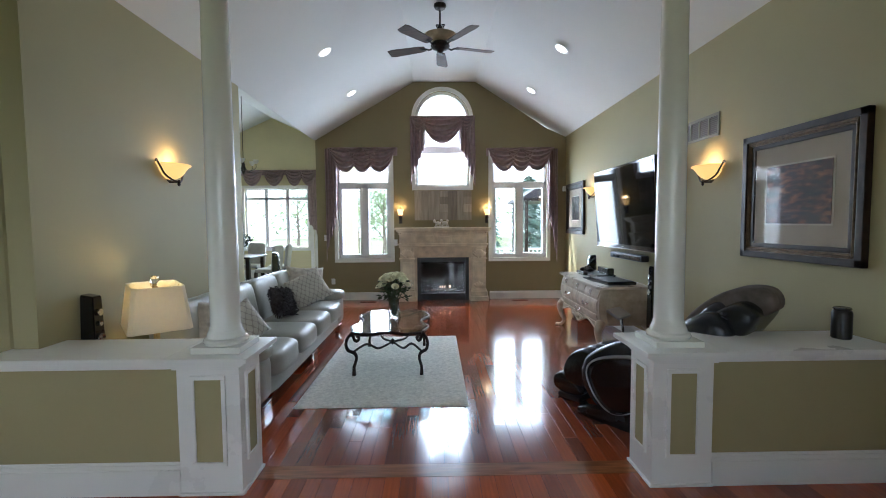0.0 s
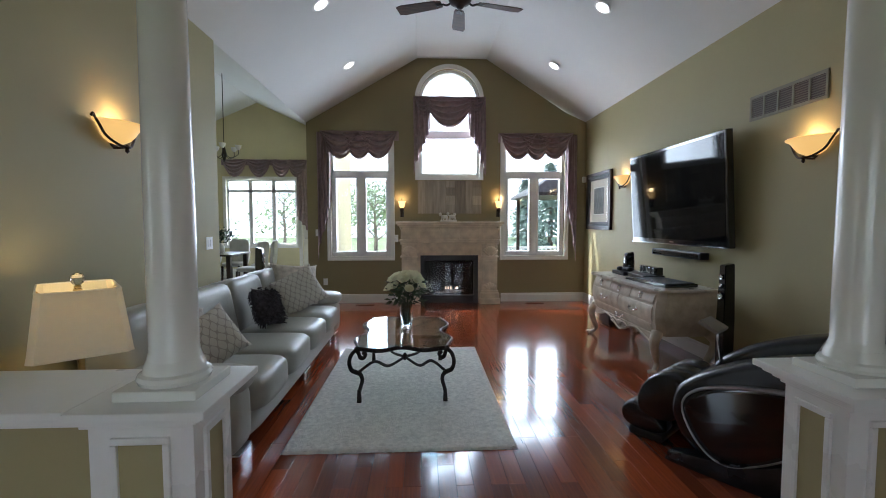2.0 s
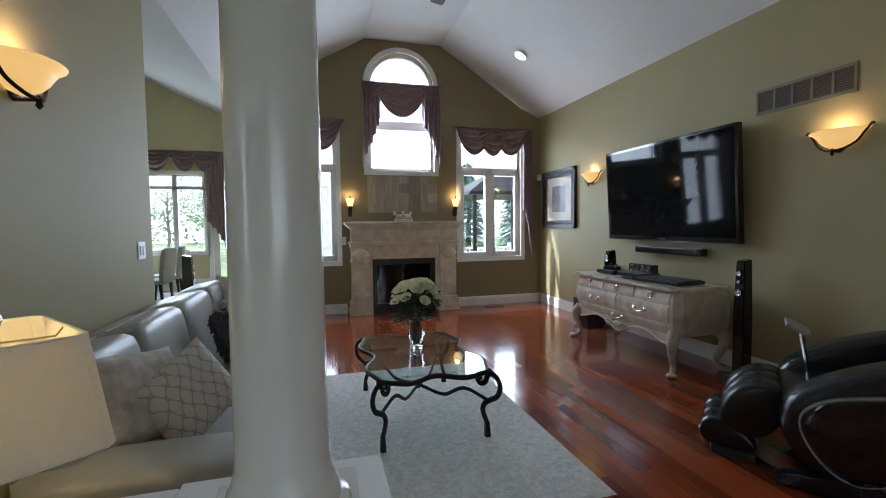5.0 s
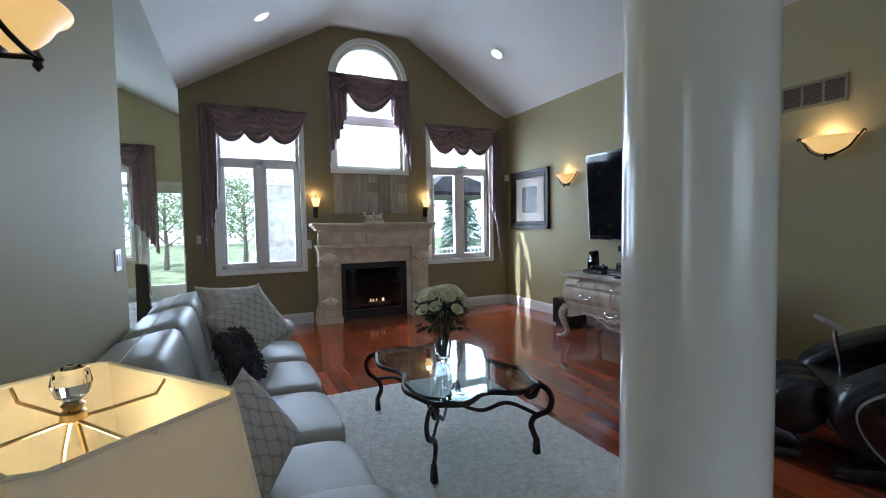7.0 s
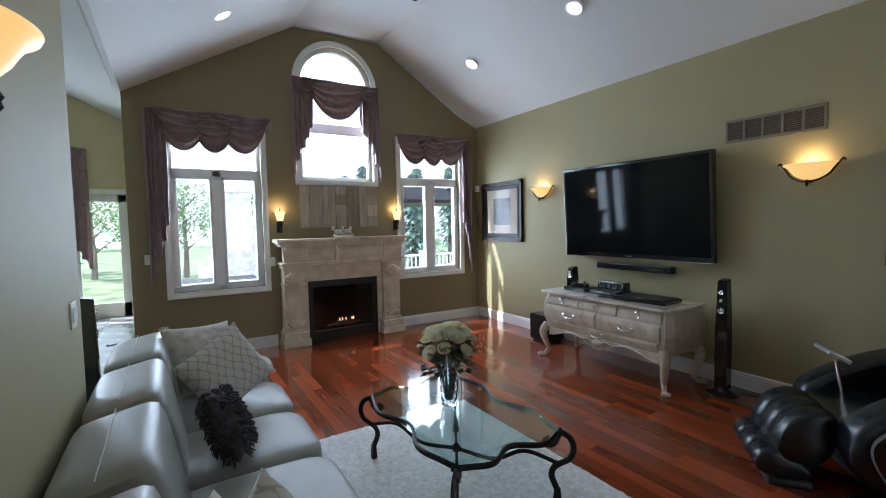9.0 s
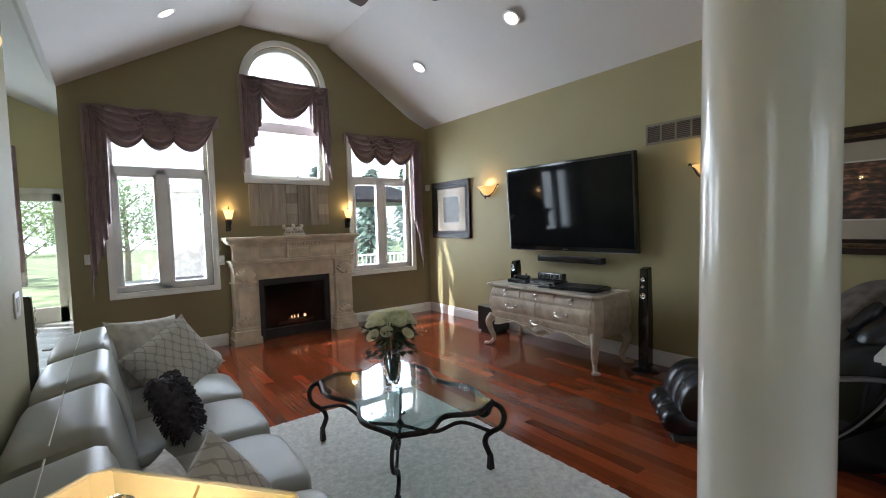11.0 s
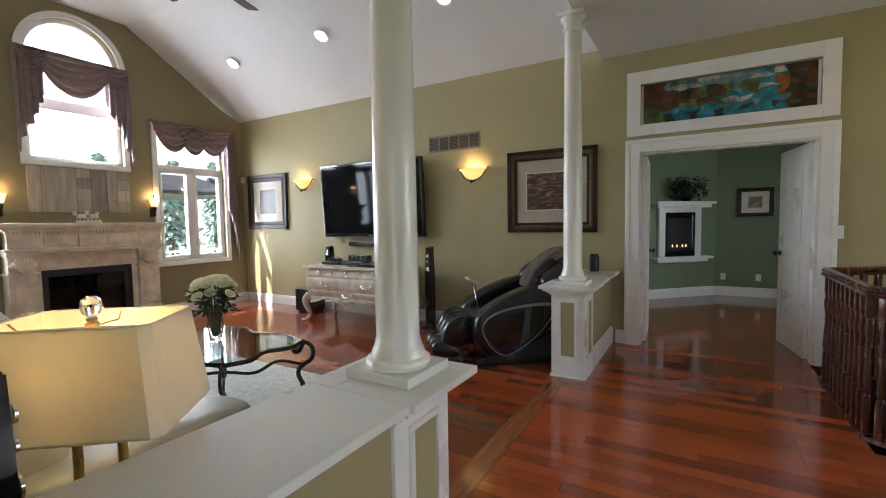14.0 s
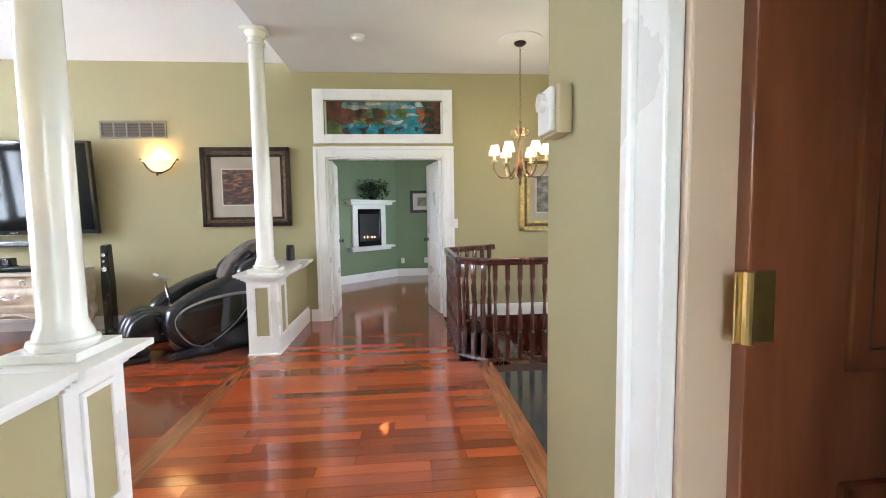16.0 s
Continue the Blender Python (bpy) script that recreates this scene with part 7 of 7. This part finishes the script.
for k in range(5):
    a = 2 * math.pi * k / 5
    part("arm", tube(bm_new(), curve([(0, 0, zt), (0.12 * math.cos(a), 0.12 * math.sin(a), zt - 0.1), (0.26 * math.cos(a), 0.26 * math.sin(a), zt - 0.04), (0.27 * math.cos(a), 0.27 * math.sin(a), zt + 0.05)], 5), 0.007, 6), M_IRON, dc, smooth=True)
    part("glass_cup", lathe(bm_new(), [(0.02, zt + 0.05), (0.05, zt + 0.09), (0.06, zt + 0.14), (0.055, zt + 0.14), (0.04, zt + 0.09)], 14, at=(0.27 * math.cos(a), 0.27 * math.sin(a), 0)), M_TRIM, dc, smooth=True)

# ---- outdoors ----
M_GRASS = material("lawn", (0.20, 0.26, 0.12), 0.9, vary=0.35, scale=1.2, bump=0.6, bump_scale=40)
M_DECK = material("weathered_deck", (0.42, 0.38, 0.33), 0.75, vary=0.12, scale=5, stretch=(0.6, 8, 1))
M_WHITEPAINT = material("white_exterior_paint", (0.75, 0.75, 0.73), 0.5, vary=0.05)
bm = bm_new()
bmesh.ops.create_grid(bm, x_segments=40, y_segments=40, size=600)
for v in bm.verts:
    v.co.z = -0.75 - (0.5 if v.co.length < 60 else 0.0)
g = tagged(part("ground", bm, M_GRASS), "wide green lawn reaching the horizon", "ground", kind="structure")
g.location = (0, 0, -2.2)
bm = bm_new()
bmesh.ops.create_grid(bm, x_segments=2, y_segments=2, size=30)
bmesh.ops.translate(bm, verts=bm.verts, vec=(0, 38.7, -0.7))
tagged(part("ground_terrace", bm, M_GRASS), "level green lawn behind the house", "ground", kind="structure")
bm = bm_new()
for k in range(36):
    box(bm, -2.0, 6.5, 8.72 + k * 0.145, 8.72 + k * 0.145 + 0.138, -0.30, -0.26)
tagged(part("deck", bm, M_DECK), "weathered grey garden deck", "deck", kind="structure")
dk = thing("deck_railing", 2.0, 13.8, -0.26, "white deck railing with square balusters", "railing")
for z in (0.12, 0.92):
    part("rail", box(bm_new(), -3.2, 4.4, -0.04, 0.04, z - 0.03, z + 0.03, 0.005), M_WHITEPAINT, dk)
for k in range(5):
    part("post", box(bm_new(), -3.2 + k * 1.9 - 0.05, -3.2 + k * 1.9 + 0.05, -0.05, 0.05, 0, 1.05, 0.006), M_WHITEPAINT, dk)
bm = box(bm_new(), -0.018, 0.018, -0.018, 0.018, 0.14, 0.9)
b0 = part("baluster", bm, M_WHITEPAINT, dk)
b0.location = (-3.05, 0, 0)
for k in range(1, 56):
    b2 = b0.copy()
    scene.collection.objects.link(b2)
    b2.location = (-3.05 + k * 0.134, 0, 0)
gz = thing("gazebo", 3.4, 12.2, -0.26, "dark framed garden gazebo on the deck", "gazebo")
for x in (-0.9, 0.9):
    for y in (-0.9, 0.9):
        part("post", box(bm_new(), x - 0.04, x + 0.04, y - 0.04, y + 0.04, 0, 2.3, 0.005), M_IRON, gz)
part("roof", loft(bm_new(), [[(-1.1, -1.1, 2.3), (1.1, -1.1, 2.3), (1.1, 1.1, 2.3), (-1.1, 1.1, 2.3)], [(-1.05, -1.05, 2.38), (1.05, -1.05, 2.38), (1.05, 1.05, 2.38), (-1.05, 1.05, 2.38)], [(-0.1, -0.1, 2.95), (0.1, -0.1, 2.95), (0.1, 0.1, 2.95), (-0.1, 0.1, 2.95)]]), M_IRON, gz)
M_STONEW = material("pale_stone_pillar", (0.82, 0.81, 0.78), 0.8, vary=0.12, scale=8, bump=0.3)
op = thing("outdoor_chimney", -0.55, 13.2, -0.28, "pale stone outdoor fireplace chimney", "outdoor fireplace")
part("stack", loft(bm_new(), [[(-a, -a * 0.8, z), (a, -a * 0.8, z), (a, a * 0.8, z), (-a, a * 0.8, z)] for a, z in ((0.75, 0), (0.75, 0.5), (0.40, 1.2), (0.32, 2.6))]), M_STONEW, op)
part("cap", box(bm_new(), -0.38, 0.38, -0.32, 0.32, 2.6, 2.68, 0.01), M_STONEW, op)
pc = thing("patio_table", -1.1, 10.6, -0.26, "dark metal patio table outside the window", "patio table")
part("tabletop", box(bm_new(), -0.6, 0.6, -0.45, 0.45, 0.93, 0.97, 0.01), M_IRON, pc)
for sx in (-1, 1):
    for sy in (-1, 1):
        part("leg", box(bm_new(), sx * 0.5 - 0.02, sx * 0.5 + 0.02, sy * 0.38 - 0.02, sy * 0.38 + 0.02, 0, 0.93), M_IRON, pc)

M_NEEDLE = material("spruce_needles", (0.24, 0.34, 0.28), 0.8, vary=0.4, scale=3)
M_FOLIAGE = material("spring_foliage", (0.36, 0.46, 0.24), 0.7, vary=0.4, scale=2)
M_BARK = material("grey_brown_bark", (0.22, 0.18, 0.15), 0.9, vary=0.3, scale=12, bump=0.6)


def conifer(x, y, h, seed):
    t = thing("spruce_tree", x, y, -0.72, "tall blue-green spruce tree beyond the deck", "tree", "spruce trees")
    r = random.Random(seed)
    part("trunk", tube(bm_new(), [(0, 0, 0), (0.03, 0, h * 0.5), (0, 0, h * 0.97)], [0.16, 0.1, 0.02], 9), M_BARK, t, smooth=True)
    bm = bm_new()
    for k in range(1500):
        u = r.random() ** 0.75
        z = h * (0.08 + 0.92 * u)
        R = (1 - u) * h * 0.24 + 0.08
        a = r.uniform(0, 6.283)
        rr = R * (0.35 + 0.65 * math.sqrt(r.random()))
        c = Vector((rr * math.cos(a), rr * math.sin(a), z - rr * 0.25))
        d = Vector((math.cos(a), math.sin(a), r.uniform(-0.6, -0.1))).normalized()
        s = d.cross(Vector((0, 0, 1))).normalized() * r.uniform(0.06, 0.13)
        L = r.uniform(0.22, 0.45)
        q = [bm.verts.new(p) for p in (c - d * L * 0.4, c + s, c + d * L, c - s)]
        bm.faces.new(q)
    tagged(part("crown", bm, M_NEEDLE, t), kind="stuff")


def broadleaf(x, y, h, seed):
    t = thing("garden_tree", x, y, -0.72, "leafy green garden tree in spring leaf", "tree", "garden trees")
    r = random.Random(seed)
    bm = tube(bm_new(), [(0, 0, 0), (0.05, 0.03, h * 0.25), (0, 0, h * 0.5), (0.05, 0, h * 0.8)], [0.14, 0.10, 0.07, 0.02], 9)
    ends = []
    for k in range(9):
        a, z0 = k * 2.4, h * (0.25 + 0.05 * k)
        e = Vector((h * 0.24 * math.cos(a), h * 0.24 * math.sin(a), z0 + h * 0.2))
        tube(bm, [(0, 0, z0), e * 0.5 + Vector((0, 0, z0 * 0.5)), e], [0.05, 0.03, 0.012], 6)
        ends.append(e)
    part("trunk", bm, M_BARK, t, smooth=True)
    bm = bm_new()
    for e in ends + [Vector((0, 0, h * 0.85)), Vector((0, 0, h * 0.7))]:
        leaf_cloud(bm, 190, e.x, e.y, e.z, h * 0.15, h * 0.15, h * 0.12, 0.10, 0.22, r)
    tagged(part("crown", bm, M_FOLIAGE, t), kind="stuff")


for k, (x, y, h) in enumerate(((2.6, 22, 4.6), (4.4, 20, 4.3), (6.0, 22, 5.0), (7.8, 20.5, 4.6), (9.4, 23, 5.2), (12.0, 24, 5.5))):
    conifer(x, y, h, k)
for k, (x, y, h) in enumerate(((-2.6, 23.5, 4.6), (-1.2, 26, 5.0), (-4.8, 28, 4.6), (-7.5, 32, 5), (-11, 36, 6), (0.8, 27, 4.4))):
    broadleaf(x, y, h, 20 + k)
bh = thing("neighbor_trees", -16, 62, -0.7, "distant pale tree line", "trees", kind="stuff")
bm = bm_new()
leaf_cloud(bm, 2500, 10, 0, 2.6, 34, 3, 3.2, 0.4, 0.9, random.Random(77))
tagged(part("far_foliage", bm, M_FOLIAGE, bh), kind="stuff")

# bright hazy sky beyond the garden
bm = bm_new()
HAZE = [(95 * math.sin(radians(a)), 95 * math.cos(radians(a))) for a in range(-180, 181, 6)]
loft(bm, [[(x, y, z) for x, y in HAZE] for z in (-3.0, 70.0)], close=False)
haze_mat = bpy.data.materials.new("hazy_bright_sky")
haze_mat.use_nodes = True
haze_mat.node_tree.nodes["Principled BSDF"].inputs["Base Color"].default_value = (0.8, 0.82, 0.85, 1)
haze_mat.node_tree.nodes["Principled BSDF"].inputs["Emission Color"].default_value = (0.93, 0.97, 1.0, 1)
haze_mat.node_tree.nodes["Principled BSDF"].inputs["Emission Strength"].default_value = 0.75
hz = tagged(part("backdrop", bm, haze_mat), "pale hazy sky all round the garden", "sky", kind="structure")
hz.visible_shadow = False

# ---- skylight through the windows that show nothing but white ----
def window_light(name, x, y, z, w, h, target, watts):
    ob = new(name, bpy.data.lights.new(name, "AREA"))
    ob.data.shape, ob.data.size, ob.data.size_y = "RECTANGLE", w, h
    ob.data.energy, ob.data.color = watts, (0.87, 0.945, 1.0)
    ob.matrix_world = look((x, y, z), target)
    return ob


window_light("arch_window_light", AX, YB + 0.15, 2.86, 0.95, 1.22, (AX, YB - 5, 2.86), WIN[0])
window_light("dining_window_light", (DW[0] + DW[1]) / 2, YD + 0.14, 1.66, 1.7, 1.55, ((DW[0] + DW[1]) / 2, YD - 5, 1.66), WIN[1])
window_light("entrance_light", 0.1, YS - 0.12, 1.4, 2.6, 1.9, (0.1, YS + 5, 1.4), WIN[2])
for w in (WL, WR):
    window_light("window_light", (w[0] + w[1]) / 2, YB + 0.15, 1.85, w[1] - w[0] - 0.1, 1.9, ((w[0] + w[1]) / 2, YB - 5, 1.85), WIN[4])
window_light("foyer_window_light", -4.34, 0.2, 1.45, 2.1, 1.8, (5, 0.2, 1.45), WIN[5])
window_light("den_window_light", 4.05, -1.3, 1.45, 1.05, 1.45, (4.05, 5, 1.45), WIN[3])

# ---- floor strips and tiles ----
def shared_planks(parent, cells, mat, cap_parts, joined_name, top=0.0):
    """Lays strips as objects of their own that share a few meshes; what is past the count is one joined mesh."""
    cache = {}
    rest = bm_new()
    for k, (x0, x1, y0, y1) in enumerate(cells):
        if k < cap_parts:
            w, l = round(x1 - x0, 3), round(y1 - y0, 3)
            if (w, l) not in cache:
                bm = bm_new()
                e = 0.0012
                loft(bm, [[(0.0008, 0.0008, -0.012), (w - 0.0008, 0.0008, -0.012), (w - 0.0008, l - 0.0008, -0.012), (0.0008, l - 0.0008, -0.012)], [(0.0008, 0.0008, -0.0004), (w - 0.0008, 0.0008, -0.0004), (w - 0.0008, l - 0.0008, -0.0004), (0.0008, l - 0.0008, -0.0004)], [(e, e, 0), (w - e, e, 0), (w - e, l - e, 0), (e, l - e, 0)]])
                bmesh.ops.recalc_face_normals(bm, faces=bm.faces)
                me = bpy.data.meshes.new("plank")
                bm.to_mesh(me)
                bm.free()
                me.materials.append(mat)
                cache[(w, l)] = me
            ob = new("plank" if "tile" not in joined_name else "tile", cache[(w, l)])
            ob.parent = parent
            ob.location = (x0, y0, top)
        else:
            box(rest, x0 + 0.0008, x1 - 0.0008, y0 + 0.0008, y1 - 0.0008, top - 0.012, top)
    if len(rest.verts):
        tagged(part(joined_name, rest, mat, parent), kind="stuff")
    else:
        rest.free()


LENGTHS = (0.6, 0.9, 1.2, 1.5, 1.8)


def courses(a0, a1, b0, b1, w, seed):
    """Rows of strips with staggered ends: across a, along b."""
    r = random.Random(seed)
    out = []
    n = int(round((a1 - a0) / w))
    w = round((a1 - a0) / n, 4)
    for k in range(n):
        b = b0
        first = True
        while b < b1 - 1e-4:
            l = r.choice((0.3, 0.5, 0.7, 1.0)) if first else r.choice(LENGTHS)
            first = False
            e = min(b + l, b1)
            if b1 - e < 0.25:
                e = b1
            out.append((a0 + k * w, a0 + (k + 1) * w, b, e))
            b = e
    return out


liv = courses(XL, XR, 2.53, YB, 0.092, 1)
liv.sort(key=lambda c: (c[3] < 3.0 or c[0] < -1.3, c[2]))
shared_planks(FLOOR_LIVING, liv, M_PLANK, 295, "floor_strips")
foy = courses(-4.3, 0.93, 0.42, 2.39, 0.092, 2) + courses(0.93, XR, 0.56, 2.39, 0.092, 3)
foy.sort(key=lambda c: c[0] < -3.2)
shared_planks(FLOOR_FOYER, foy, M_PLANK_F, 295, "floor_strips")
den = courses(XR, 6.63, -1.2, 2.32, 0.092, 4)
shared_planks(FLOOR_DEN, den, M_PLANK_F, 120, "floor_strips")
for n, x0, x1, y0, y1, pr in (("border_plank", -2.3, XR, 2.39, 2.53, FLOOR_FOYER), ("border_plank", -1.8, 0.93, 0.28, 0.42, FLOOR_FOYER)):
    bm = box(bm_new(), x0, x1, y0 + 0.001, y1 - 0.001, -0.012, 0.0005)
    part(n, bm, M_BORDER, pr, "lighter border strip across the floor")
tiles = [(x * 0.42 - 4.4, x * 0.42 - 4.4 + 0.417, 0.28 - (y + 1) * 0.42 + 0.003, 0.28 - y * 0.42) for x in range(12) for y in range(6)]
shared_planks(FLOOR_ENTRY, tiles, M_DARK_TILE, 200, "entry_tile", -0.001)
dtl = [(-2.29 - (x + 1) * 0.45 + 0.004, -2.29 - x * 0.45, 4.62 + y * 0.45, 4.62 + y * 0.45 + 0.446) for x in range(9) for y in range(17)]
dtl += [(-2.29 + 0.002, -2.15, 8.67 + y * 0.45, 8.67 + y * 0.45 + 0.446) for y in range(8)]
shared_planks(FLOOR_DINING, dtl, M_DINING_TILE, 200, "dining_tile", -0.001)
